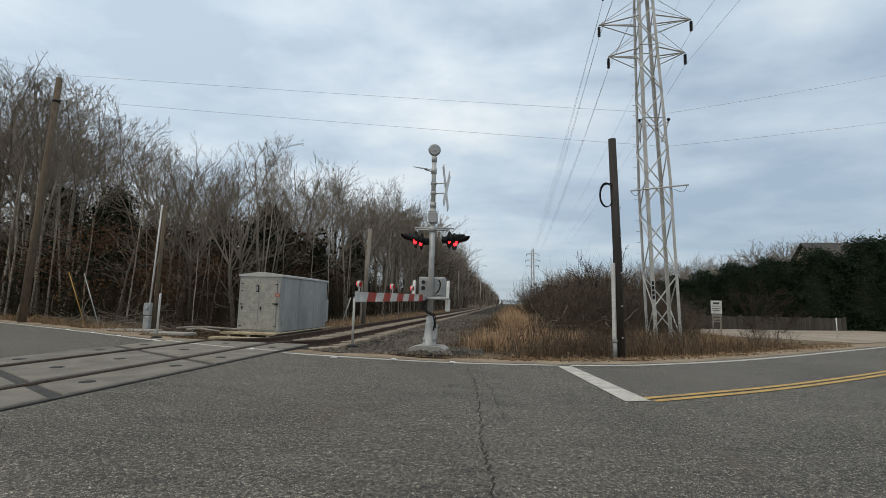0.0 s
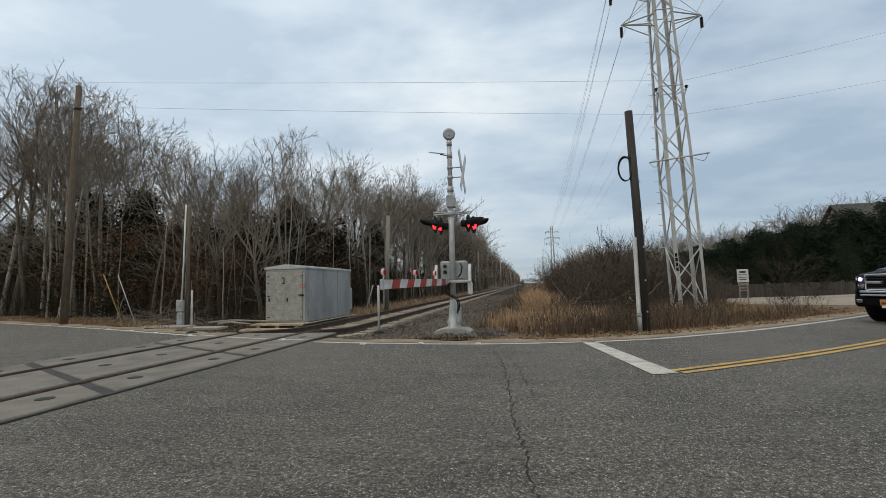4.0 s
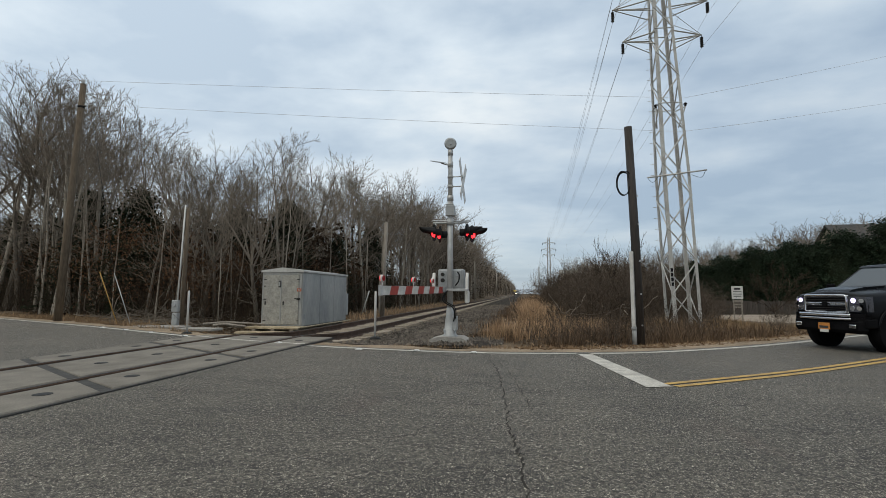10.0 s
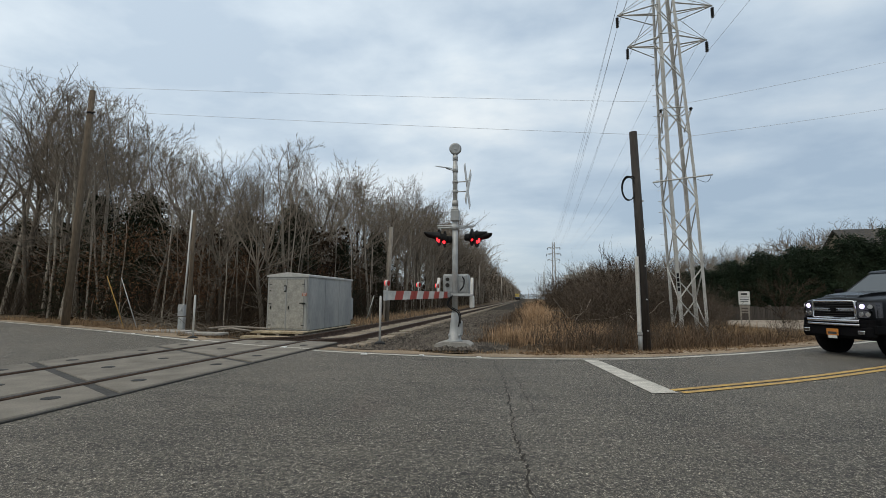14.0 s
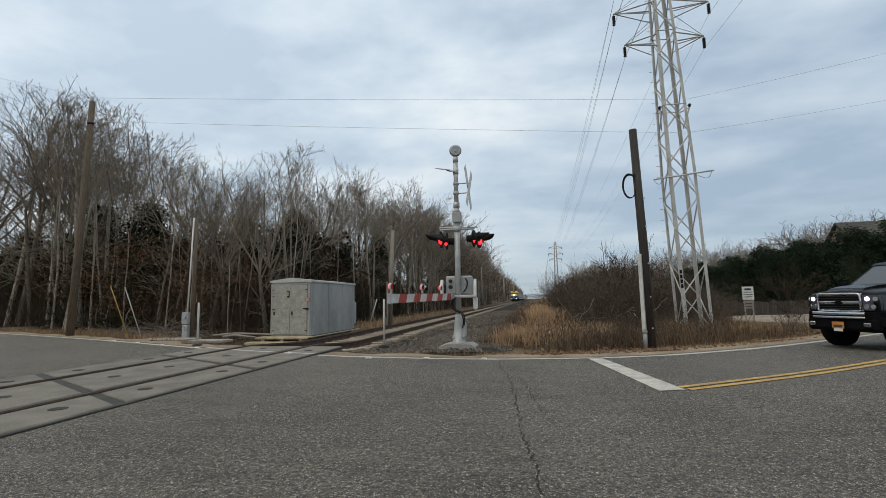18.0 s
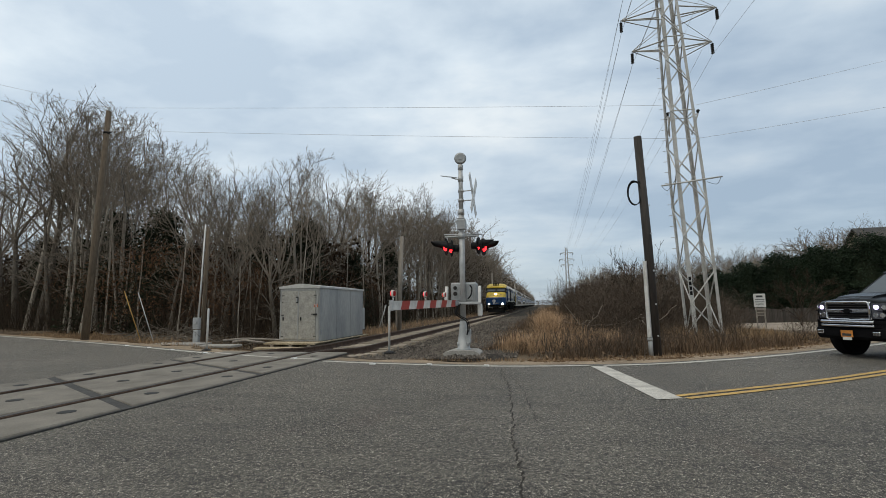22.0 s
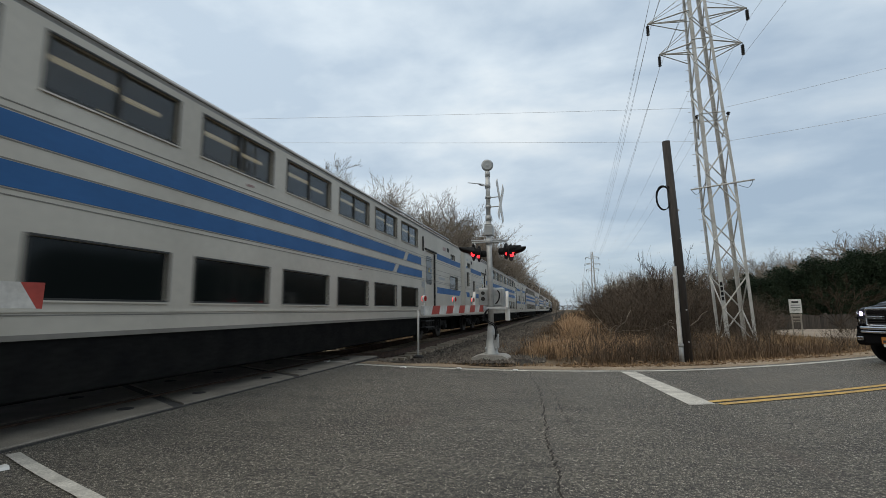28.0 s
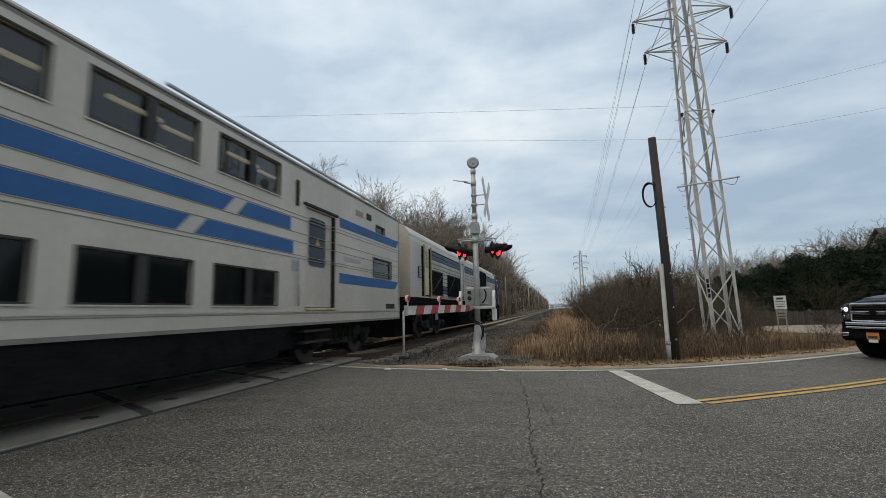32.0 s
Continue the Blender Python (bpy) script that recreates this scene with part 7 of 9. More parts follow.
# ---------------------------------------------------------------- train
STAINLESS = mat("stainless_siding", (0.60, 0.555, 0.478), 0.5, 0.3, col2=(0.48, 0.442, 0.378), scale=0.7, fine=14, fine_amt=0.07, bump=0.02, rnd=0.05, streak=0.6, spec=0.35)
RIB_STEEL = mat("ribbed_steel", (0.48, 0.446, 0.383), 0.5, 0.35, col2=(0.38, 0.352, 0.30), scale=0.7, fine=14, fine_amt=0.07, bump=0.02, streak=0.6)
DOOR_STEEL = mat("smooth_steel_door", (0.36, 0.347, 0.318), 0.27, 0.7, col2=(0.29, 0.277, 0.25), scale=0.7, fine=14, fine_amt=0.07, bump=0.0)
YELLOW_RAIL = mat("yellow_rail_paint", (0.46, 0.34, 0.06), 0.5, scale=4, fine_amt=0.1, bump=0)
GRIME = mat("grimy_siding", (0.27, 0.255, 0.225), 0.6, 0.25, col2=(0.19, 0.172, 0.148), scale=1.2, fine=14, fine_amt=0.12, bump=0.03, streak=0.5)
ROOF_GREY = mat("train_roof", (0.34, 0.33, 0.31), 0.6, 0.2, col2=(0.25, 0.243, 0.23), scale=1.2, fine=14, fine_amt=0.1, bump=0.04)
BLUE = mat("stripe_blue", (0.030, 0.125, 0.325), 0.55, col2=(0.026, 0.105, 0.265), scale=1.5, fine=20, fine_amt=0.08, bump=0.0, spec=0.3)
LOCO_BLUE = mat("locomotive_blue", (0.010, 0.050, 0.150), 0.5, col2=(0.009, 0.040, 0.118), scale=1.5, fine=20, fine_amt=0.1, bump=0.02, spec=0.25)
NAVY = mat("navy_stripe", (0.012, 0.034, 0.105), 0.5, col2=(0.010, 0.028, 0.085), scale=2, fine=20, fine_amt=0.1, bump=0.0)
LOCO_YELLOW = mat("locomotive_yellow", (0.56, 0.39, 0.03), 0.45, col2=(0.42, 0.31, 0.04), scale=1.5, fine=20, fine_amt=0.08, bump=0.0)
GASKET = mat("window_gasket", (0.035, 0.034, 0.032), 0.7, scale=4, bump=0)
UNDER = mat("underframe_black", (0.011, 0.0112, 0.0115), 0.95, col2=(0.017, 0.017, 0.016), scale=3, fine=25, fine_amt=0.3, bump=0.3, spec=0.0)
VENT_BLACK = mat("vent_black", (0.008, 0.008, 0.009), 0.95, scale=6, fine_amt=0.3, bump=0.2, spec=0.03)
WINDOW_DARK = glass("train_window", (0.008, 0.010, 0.010), 0.08)
WINDOW_DARK.node_tree.nodes["Principled BSDF"].inputs["Specular IOR Level"].default_value = 0.3
WINDOW_TINT = glass("train_window_clear", (0.34, 0.36, 0.36), 0.02, 0.95)
CABIN = mat("dark_interior", (0.05, 0.05, 0.05), 0.8, scale=2, bump=0)
RAIL_YELLOW = mat("cream_handrail", (0.50, 0.42, 0.22), 0.6, scale=4, bump=0)
CABIN_LIGHT = glow("cabin_light", (1.0, 0.82, 0.52), 0.42)
LOGO_WHITE = mat("decal_white", (0.62, 0.63, 0.64), 0.5, scale=3, fine_amt=0.08, bump=0)
RED_DECAL = mat("decal_red", (0.36, 0.22, 0.20), 0.5, scale=3, bump=0)
BOGIE_STEEL = mat("dirty_bogie_steel", (0.024, 0.022, 0.020), 0.8, 0.1, col2=(0.012, 0.011, 0.010), scale=4, fine=25, fine_amt=0.35, bump=0.3, spec=0.2)
WHEEL_STEEL = mat("wheel_steel", (0.06, 0.053, 0.047), 0.6, 0.3, col2=(0.03, 0.026, 0.023), scale=5, fine=30, bump=0.15)
PITCH, CAR_L, CAR_W = 29.26, 28.30, 2.86


def wall_with_holes(m, x, th, y0, y1, z0, z1, holes):
    """A flat wall in the plane x, th thick inwards, with rectangular openings (ya, yb, za, zb)."""
    ys = sorted({y0, y1, *(h[0] for h in holes), *(h[1] for h in holes)})
    zs = sorted({z0, z1, *(h[2] for h in holes), *(h[3] for h in holes)})
    s = 1 if x > 0 else -1
    for a, b in zip(ys, ys[1:]):
        for c, d in zip(zs, zs[1:]):
            if any(h[0] <= a and b <= h[1] and h[2] <= c and d <= h[3] for h in holes):
                continue
            m.add([(x, a, c), (x, b, c), (x, b, d), (x, a, d)], [(0, 1, 2, 3) if s > 0 else (3, 2, 1, 0)])
    for ya, yb, za, zb in holes:
        xi = x - s * th
        m.add([(x, ya, za), (x, yb, za), (x, yb, zb), (x, ya, zb), (xi, ya, za), (xi, yb, za), (xi, yb, zb), (xi, ya, zb)], [(0, 4, 5, 1), (1, 5, 6, 2), (2, 6, 7, 3), (3, 7, 4, 0)])


def frame_bars(m, x, ya, yb, za, zb, w=0.03, d=0.02):
    s = 1 if x > 0 else -1
    xc = x + s * d / 2
    m.box((xc, (ya + yb) / 2, za - w / 2), (d, yb - ya + 2 * w, w)).box((xc, (ya + yb) / 2, zb + w / 2), (d, yb - ya + 2 * w, w))
    m.box((xc, ya - w / 2, (za + zb) / 2), (d, w, zb - za)).box((xc, yb + w / 2, (za + zb) / 2), (d, w, zb - za))


def band(m, x, y0, y1, z0, z1, s0=0.0, s1=0.0, d=0.006):
    """A stripe on the siding; s0 and s1 slant its ends."""
    s = 1 if x > 0 else -1
    return m.prism([(y0 + s0, z0), (y1 + s1, z0), (y1, z1), (y0, z1)], "x", x, x + s * d)


def bogie(parent, y, wheels=2, r=0.42, base=2.5):
    bg = part("bogie", Mesh().box((0, y, 0.55), (1.2, base + 1.6, 0.62), 0.03).box((0, y, 0.66), (2.3, base * 0.5, 0.34), 0.03), UNDER, parent, "black bogie frame")
    g = GAUGE / 2
    for sx in (-1, 1):
        h = base / 2
        prof = [(y - h - 0.45, 0.50), (y - h + 0.30, 0.50), (y - h + 0.62, 0.36), (y + h - 0.62, 0.36), (y + h - 0.30, 0.50), (y + h + 0.45, 0.50), (y + h + 0.45, 0.66), (y + h - 0.35, 0.68), (y + 0.5, 0.86), (y - 0.5, 0.86), (y - h + 0.35, 0.68), (y - h - 0.45, 0.66)]
        part("side_frame", Mesh().prism(prof, "x", sx * 1.06 - 0.06, sx * 1.06 + 0.06), BOGIE_STEEL, bg, "dirty cast side frame")
        for q in (-0.62, -0.38, 0.38, 0.62):
            part("spring", Mesh().tube([(sx * 1.08, y + q, 0.40), (sx * 1.08, y + q, 0.95)], 0.075, 10), BOGIE_STEEL, bg)
        part("damper", Mesh().tube([(sx * 1.16, y - 0.15, 0.45), (sx * 1.16, y + 0.25, 1.0)], 0.035, 8), BOGIE_STEEL, bg)
        for k in range(wheels):
            yy = y - base / 2 + base * k / (wheels - 1)
            w = part("wheel", Mesh().disc((sx * (g + 0.02), yy, r + 0.03), (1, 0, 0), r, 0.12, 28).disc((sx * (g - 0.05), yy, r + 0.03), (1, 0, 0), r + 0.03, 0.03, 28), WHEEL_STEEL, bg, "worn steel wheel")
            part("wheel_web", Mesh().disc((sx * (g + 0.075), yy, r + 0.03), (1, 0, 0), r * 0.80, 0.02, 24, r * 0.5), BOGIE_STEEL, w)
            part("axle_box", Mesh().box((sx * 1.10, yy, r + 0.03), (0.18, 0.32, 0.30), 0.05).disc((sx * 1.20, yy, r + 0.03), (1, 0, 0), 0.11, 0.05, 14), BOGIE_STEEL, w)
            part("brake_shoe", Mesh().box((sx * (g + 0.02), yy + r + 0.06, r), (0.10, 0.08, 0.34), 0.02), RUST, w)
    return bg


def coach(twin=False):
    car = thing("coach", pose(TRACK_X, 900, 0.04), "silver bilevel passenger coach with two blue stripes", "railway coach", "coaches of the train")
    X = CAR_W / 2
    L = CAR_L
    up = [(6.65 + 1.95 * k, 8.18 + 1.95 * k, 3.17, 3.73) for k in range(8)]
    low = [(6.65 + 1.95 * k, 8.18 + 1.95 * k, 1.22, 1.78) for k in range(8)]
    ends = [(0.45, 0.92, 2.28, 2.93), (0.5, 1.12, 3.19, 3.39), (1.95, 2.33, 2.0, 2.57), (26.2, 27.6, 2.0, 2.50), (26.4, 27.05, 3.24, 3.42)]
    door = [(4.5, 5.7, 1.17, 3.16), (22.75, 24.0, 1.17, 3.16)]
    body = Mesh()
    for x in (X, -X):
        wall_with_holes(body, x, 0.09, 0, L, 0.84, 3.84, up + low + ends + door)
    # roof curve
    prof = [(-X, 3.84), (-X + 0.03, 3.93), (-X + 0.16, 4.05), (-X + 0.55, 4.13), (0, 4.17), (X - 0.55, 4.13), (X - 0.16, 4.05), (X - 0.03, 3.93), (X, 3.84)]
    shell = part("body", body.data("body", STAINLESS, True), None, car, "stainless steel sides, slightly dirty")
    part("roof", Mesh().prism(prof, "y", 0, L), ROOF_GREY, car, "grey rounded roof")
    for x in (X, -X):
        s = 1 if x > 0 else -1
        part("roof_gutter", Mesh().box((x + s * 0.008, L / 2, 3.90), (0.03, L, 0.02)), GRIME, car)
        for yy in (5.6, 22.9):
            part("roof_rail", Mesh().box((x - s * 0.10, yy, 4.075), (0.05, 7.0, 0.03)), GALV, car)
        part("belt_rail", Mesh().box((x + s * 0.01, L / 2, 1.10), (0.02, L, 0.025)), STAINLESS, car)
        for zz in (2.93, 2.86, 2.585, 2.415, 2.155, 2.10, 1.06):
            part("side_seam", Mesh().box((x + s * 0.003, L / 2, zz), (0.006, L, 0.011)), GRIME, car)
        part("sill_band", Mesh().box((x + s * 0.004, L / 2, 0.865), (0.012, L, 0.05)), GRIME, car)
        # lower skirt between the bogies
        part("skirt", Mesh().prism([(6.1, 0.84), (22.3, 0.84), (21.9, 0.32), (6.5, 0.32)], "x", x - s * 0.06, x - s * 0.02), UNDER, car, "black skirt")
        for kind_, row in (("blue_stripe", ((7.35, 20.65, 2.60, 2.84, -0.22, -0.22), (6.85, 19.8, 2.17, 2.40, -0.22, -0.22))),
                           ("short_stripe", ((6.1, 7.08, 2.60, 2.84, 0, -0.22), (5.85, 6.58, 2.17, 2.40, 0, -0.22), (20.95, 22.2, 2.60, 2.84, -0.22, 0), (20.1, 22.3, 2.17, 2.40, -0.22, 0))),
                           ("end_stripe", ((1.35, 4.3, 3.0, 3.22, 0, 0), (2.4, 4.35, 1.72, 1.95, 0, 0), (0.15, 0.95, 1.72, 1.95, 0.3, 0), (0.2, 0.5, 3.12, 3.22, 0.12, 0),
                                           (24.2, 28.25, 3.0, 3.22, 0, -0.2), (24.2, 28.2, 1.72, 1.95, 0, -0.3)))):
            for a, b, za, zb, s0, s1 in row:
                part(kind_, band(Mesh(), x, a, b, za, zb, s0, s1), BLUE, car, "blue stripe")
        # windows
        for kind_, rows in (("upper_window", up), ("lower_window", low), ("end_window", ends)):
            for ya, yb, za, zb in rows:
                f = Mesh()
                frame_bars(f, x, ya, yb, za, zb, 0.022, 0.012)
                mid = (ya + yb) / 2
                if kind_ == "upper_window" or (twin and kind_ == "lower_window"):
                    w = 0.16 if twin else 0.06
                    f.box((x - s * (0.0 if twin else 0.03), mid, (za + zb) / 2), (0.014, w, zb - za))
                win = part(kind_, f, GASKET, car)
                part("window_sill", Mesh().box((x + s * 0.012, mid, za - 0.032), (0.024, yb - ya + 0.06, 0.018)), STAINLESS, win)
                part("pane", Mesh().box((x - s * 0.05, mid, (za + zb) / 2), (0.012, yb - ya, zb - za)), WINDOW_TINT if kind_ == "upper_window" else WINDOW_DARK, win, "dark window glass")
        # doors
        for ya, yb, za, zb in door:
            d = part("door", Mesh().box((x - s * 0.07, (ya + yb) / 2 - 0.05, (za + zb) / 2), (0.05, yb - ya - 0.1, zb - za - 0.02), 0.01), STAINLESS, car, "recessed metal door")
            my = (ya + yb) / 2 - 0.1
            poly = []
            for cx, cz, a0 in ((0.24, 0.40, 0), (-0.24, 0.40, 90), (-0.24, -0.40, 180), (0.24, -0.40, 270)):
                for q in range(4):
                    a = radians(a0 + q * 30)
                    poly.append((my + cx + 0.1 * math.cos(a), 2.50 + cz + 0.1 * math.sin(a)))
            part("door_window", Mesh().prism(poly, "x", x - s * 0.045, x - s * 0.038), WINDOW_DARK, d, "rounded dark door window")
            part("door_decal", Mesh().add([(x - s * 0.034, my - 0.09, 2.44), (x - s * 0.034, my + 0.09, 2.44), (x - s * 0.034, my, 2.60)], [(0, 1, 2) if s > 0 else (2, 1, 0)]), LOCO_YELLOW, d)
            part("door_track", Mesh().box((x + s * 0.012, (ya + yb) / 2, zb + 0.05), (0.05, yb - ya + 0.2, 0.06), 0.01), DARKMETAL, d)
            part("threshold", Mesh().box((x + s * 0.02, (ya + yb) / 2, za - 0.03), (0.06, yb - ya, 0.05), 0.01), RAIL_YELLOW, d)
            part("door_reveal", Mesh().box((x - s * 0.05, yb - 0.03, (za + zb) / 2), (0.09, 0.06, zb - za)), DARKMETAL, d)
        # grille, small fittings, decals
        v = part("vent", Mesh().box((x + s * 0.012, 1.42, 1.55), (0.03, 0.88, 0.70), 0.01), STAINLESS, car, "louvred vent")
        for q in range(6):
            part("louvre", Mesh().box((x + s * 0.03, 1.42, 1.44 + 0.065 * q), (0.02, 0.66, 0.03), 0.004), DARKMETAL, v)
        for yy, zz, ly, lz in ((1.55, 3.50, 0.26, 0.16), (0.72, 1.18, 0.7, 0.10), (25.9, 3.55, 0.3, 0.16), (27.5, 1.22, 0.7, 0.14)):
            part("end_vent", Mesh().box((x + s * 0.006, yy, zz), (0.012, ly, lz)), DARKMETAL, car)
        for yy, lz in ((22.4, 0.5), (5.95, 0.4)):
            part("indicator", Mesh().box((x + s * 0.02, yy, 3.35), (0.04, 0.08, lz), 0.01), DARKMETAL, car, "row of small indicator lamps")
        for yy in (22.45, 5.9):
            part("grab_rail", Mesh().tube([(x + s * 0.05, yy, 1.2), (x + s * 0.05, yy, 2.1)], 0.018, 6), GALV, car)
        for yy, zz, ly, lz in ((22.4, 1.95, 0.25, 0.2), (0.55, 3.55, 0.5, 0.09), (24.9, 2.30, 0.9, 0.10), (3.0, 2.3, 0.7, 0.10)):
            part("notice_decal", Mesh().box((x + s * 0.003, yy, zz), (0.006, ly, lz)), GREYBOX, car, "faded grey lettering bar")
        part("flag_decal", Mesh().box((x + s * 0.003, 25.3, 3.52), (0.006, 0.42, 0.14)), RED_DECAL, car, "small faded red and white flag decal")
        for yy, zz in ((9.4, 3.0), (17.4, 2.02), (13.4, 2.98)):
            part("faded_mark", Mesh().prism([(yy, zz), (yy + 0.2, zz + 0.02), (yy + 0.14, zz + 0.05), (yy + 0.02, zz + 0.04)], "x", x, x + s * 0.004), RED_DECAL, car)
    # ends, floor, insides
    for y, sg in ((0.0, -1), (L, 1)):
        end = Mesh().prism([(-X, 0.84), (X, 0.84), *[(u, w) for u, w in reversed(prof)]], "y", y, y - sg * 0.06)
        part("end_wall", end, GRIME, car)
        part("gangway", Mesh().box((0, y + sg * 0.2, 2.35), (1.1, 0.42, 2.2), 0.06), UNDER, car, "black folding gangway")
        part("coupler", Mesh().box((0, y + sg * 0.3, 0.75), (0.3, 0.7, 0.28), 0.04), UNDER, car)
        for sx in (-1, 1):
            ring = [(sx * (X - 0.26 + 0.26 * math.cos(a)), y + sg * 0.26 * math.sin(a)) for a in np.linspace(0, math.pi / 2, 7)]
            mm = Mesh()
            tops = [(px_, py_, 3.84 + 0.2 * math.sin(a)) for (px_, py_), a in zip(ring, np.linspace(0, math.pi / 2, 7))]
            vs = [(px_, py_, 0.86) for px_, py_ in ring] + tops
            flip = (sx > 0) == (sg > 0)
            mm.add(vs, [(i, i + 1, i + 8, i + 7) if flip else (i + 7, i + 8, i + 1, i) for i in range(6)], True)
            mm.add(tops + [(sx * (X - 0.26), y, 4.05)], [(i, i + 1, 7) for i in range(6)])
            part("rounded_corner", mm, STAINLESS, car, "rounded tan-grey end corner")
            part("corner_post", Mesh().box((sx * (X - 0.10), y + sg * 0.05, 2.4), (0.14, 0.12, 2.9), 0.03), GRIME, car)
        hose = spline([(0.5, y + sg * 0.1, 0.9), (0.55, y + sg * 0.3, 0.55), (0.5, y + sg * 0.5, 0.7)], 5)
        part("hose", Mesh().tube(hose, 0.03, 6), UNDER, car)
    part("underframe", Mesh().box((0, L / 2, 0.80), (2.6, L - 0.2, 0.10)).box((0, L / 2, 0.58), (2.5, 15.4, 0.34)).box((0, L / 2, 0.46), (1.1, L - 1.2, 0.60)), UNDER, car, "black underframe")
    part("deck", Mesh().box((0, L / 2, 2.45), (2.7, L - 0.4, 0.06)), CABIN, car)
    part("partition", Mesh().box((0, L / 2, 2.4), (0.08, L - 0.4, 2.9)), CABIN, car)
    for x in (0.9, -0.9):
        rails = Mesh()
        for k in range(8):
            y0 = 6.7 + 2.0 * k
            rails.box((x + 0.35 * (1 if x > 0 else -1), y0 + 0.35, 3.58), (0.05, 0.75, 0.045)).box((x + 0.35 * (1 if x > 0 else -1), y0 + 1.0, 3.52), (0.05, 0.5, 0.04)).box((x + 0.4 * (1 if x > 0 else -1), y0 + 0.6, 3.22), (0.04, 0.3, 0.03))
        tagged(part("cabin_lights", rails, CABIN_LIGHT, car, "rows of lit cream ceiling lights inside"), kind="stuff")
    bogie(car, 3.3)
    bogie(car, L - 3.3)
    for yy, zz in ((5.1, 0.72), (5.1, 0.5), (23.3, 0.72), (23.3, 0.5)):
        part("step", Mesh().box((X - 0.12, yy, zz), (0.22, 1.05, 0.04)), DARKMETAL, car)
    for y in (6.0, 22.6):
        part("equipment_box", Mesh().box((0.6, y, 0.58), (1.2, 1.0, 0.42), 0.04), UNDER, car)
    return car


def locomotive():
    lo = thing("locomotive", pose(TRACK_X, 890, 0.04), "blue, yellow and silver diesel locomotive", "locomotive", "locomotives of the train")
    X = CAR_W / 2
    L = 25.8
    N = 1.15   # where the flat sides begin
    # main body, from behind the cab to the rear
    prof = [(-X, 1.55), (X, 1.55), (X, 3.50), (X - 0.05, 3.76), (X - 0.2, 3.98), (X - 0.5, 4.12), (0.35, 4.16), (-0.35, 4.16), (-X + 0.5, 4.12), (-X + 0.2, 3.98), (-X + 0.05, 3.76), (-X, 3.50)]
    part("body", Mesh().prism(prof, "y", 3.15, L), STAINLESS, lo, "dull silver body")
    # cab: lofted sections from the nose to the body
    def section(y, half, zb, zt, round_=0.12):
        h, r = half, round_
        return [(-h, zb), (h, zb), (h, zt - 0.35), (h - r, zt - 0.14), (h - 0.45, zt), (0, zt + 0.03), (-h + 0.45, zt), (-h + r, zt - 0.14), (-h, zt - 0.35)], y
    def loft(secs):
        m = Mesh()
        n = len(secs[0][0])
        vs = [(u, y, w) for ring, y in secs for u, w in ring]
        fs = [(k * n + i, k * n + (i + 1) % n, (k + 1) * n + (i + 1) % n, (k + 1) * n + i) for k in range(len(secs) - 1) for i in range(n)]
        fs += [tuple(range(n)), tuple(reversed(range((len(secs) - 1) * n, len(secs) * n)))]
        return m.add(vs, fs)
    # cab box with windows
    cab = part("cab", loft([section(1.62, X - 0.06, 1.52, 3.42), section(1.95, X - 0.01, 1.52, 3.70), section(2.6, X, 1.52, 4.0), section(3.16, X, 1.52, 4.12)]), LOCO_BLUE, lo, "dark blue cab")
    # nose: lower blue box with rounded corners, yellow slope above
    def ring(half, y, front, z):
        return [(-half, N + 0.9, z), (-half, y - 0.12, z), (-half * 0.90, front + 0.06, z), (-half * 0.66, front - 0.08, z), (half * 0.66, front - 0.08, z), (half * 0.90, front + 0.06, z), (half, y - 0.12, z), (half, N + 0.9, z)]
    def nose_loft(rows):
        m = Mesh()
        n = 8
        vs = [p for r in rows for p in r]
        fs = [(k * n + i, k * n + i + 1, (k + 1) * n + i + 1, (k + 1) * n + i) for k in range(len(rows) - 1) for i in range(n - 1)]
        fs += [tuple(range(n)), tuple(reversed(range((len(rows) - 1) * n, len(rows) * n)))]
        return m.add(vs, fs)
    nose = part("nose", nose_loft([ring(X - 0.06, 0.75, 0.28, 1.08), ring(X - 0.03, 0.70, 0.22, 1.35), ring(X - 0.03, 0.70, 0.24, 2.0), ring(X - 0.04, 0.78, 0.34, 2.12)]), LOCO_BLUE, lo, "blue nose")
    part("nose_cap", nose_loft([ring(X - 0.035, 0.78, 0.335, 2.12), ring(X - 0.06, 1.0, 0.55, 2.5), ring(X - 0.12, 1.35, 0.98, 2.80), ring(X - 0.2, 1.75, 1.45, 2.93)]), LOCO_YELLOW, lo, "yellow sloping nose top")
    [part("nose_side", Mesh().box((q * (X - 0.04), 1.55, 2.06), (0.06, 1.1, 1.08), 0.01), LOCO_BLUE, lo) for q in (-1, 1)]
    [part("nose_side_trim", Mesh().box((q * (X - 0.006), 1.12, 2.0), (0.05, 0.07, 1.15), 0.01), GREYBOX, lo, "grey strip on the nose corner") for q in (-1, 1)]
    part("nose_seam", Mesh().box((0, 0.135, 1.93), (1.8, 0.01, 0.02)), UNDER, lo)
    # windscreen: slanted dark frame, two panes, yellow brow
    a, b = Vector((0, 1.20, 2.86)), Vector((0, 1.72, 3.50))
    sl = (b - a).normalized()
    turn = Matrix((Vector((1, 0, 0)), sl, Vector((1, 0, 0)).cross(sl))).transposed()
    ws = part("windscreen_frame", Mesh().box((a + b) / 2 + Vector((0, 0.03, 0)), (2.72, (b - a).length + 0.1, 0.10), 0.03, turn), BLACK, lo, "black windscreen surround")
    nrm = Vector((1, 0, 0)).cross(sl)
    off = nrm * (0.058 if nrm.y < 0 else -0.058)
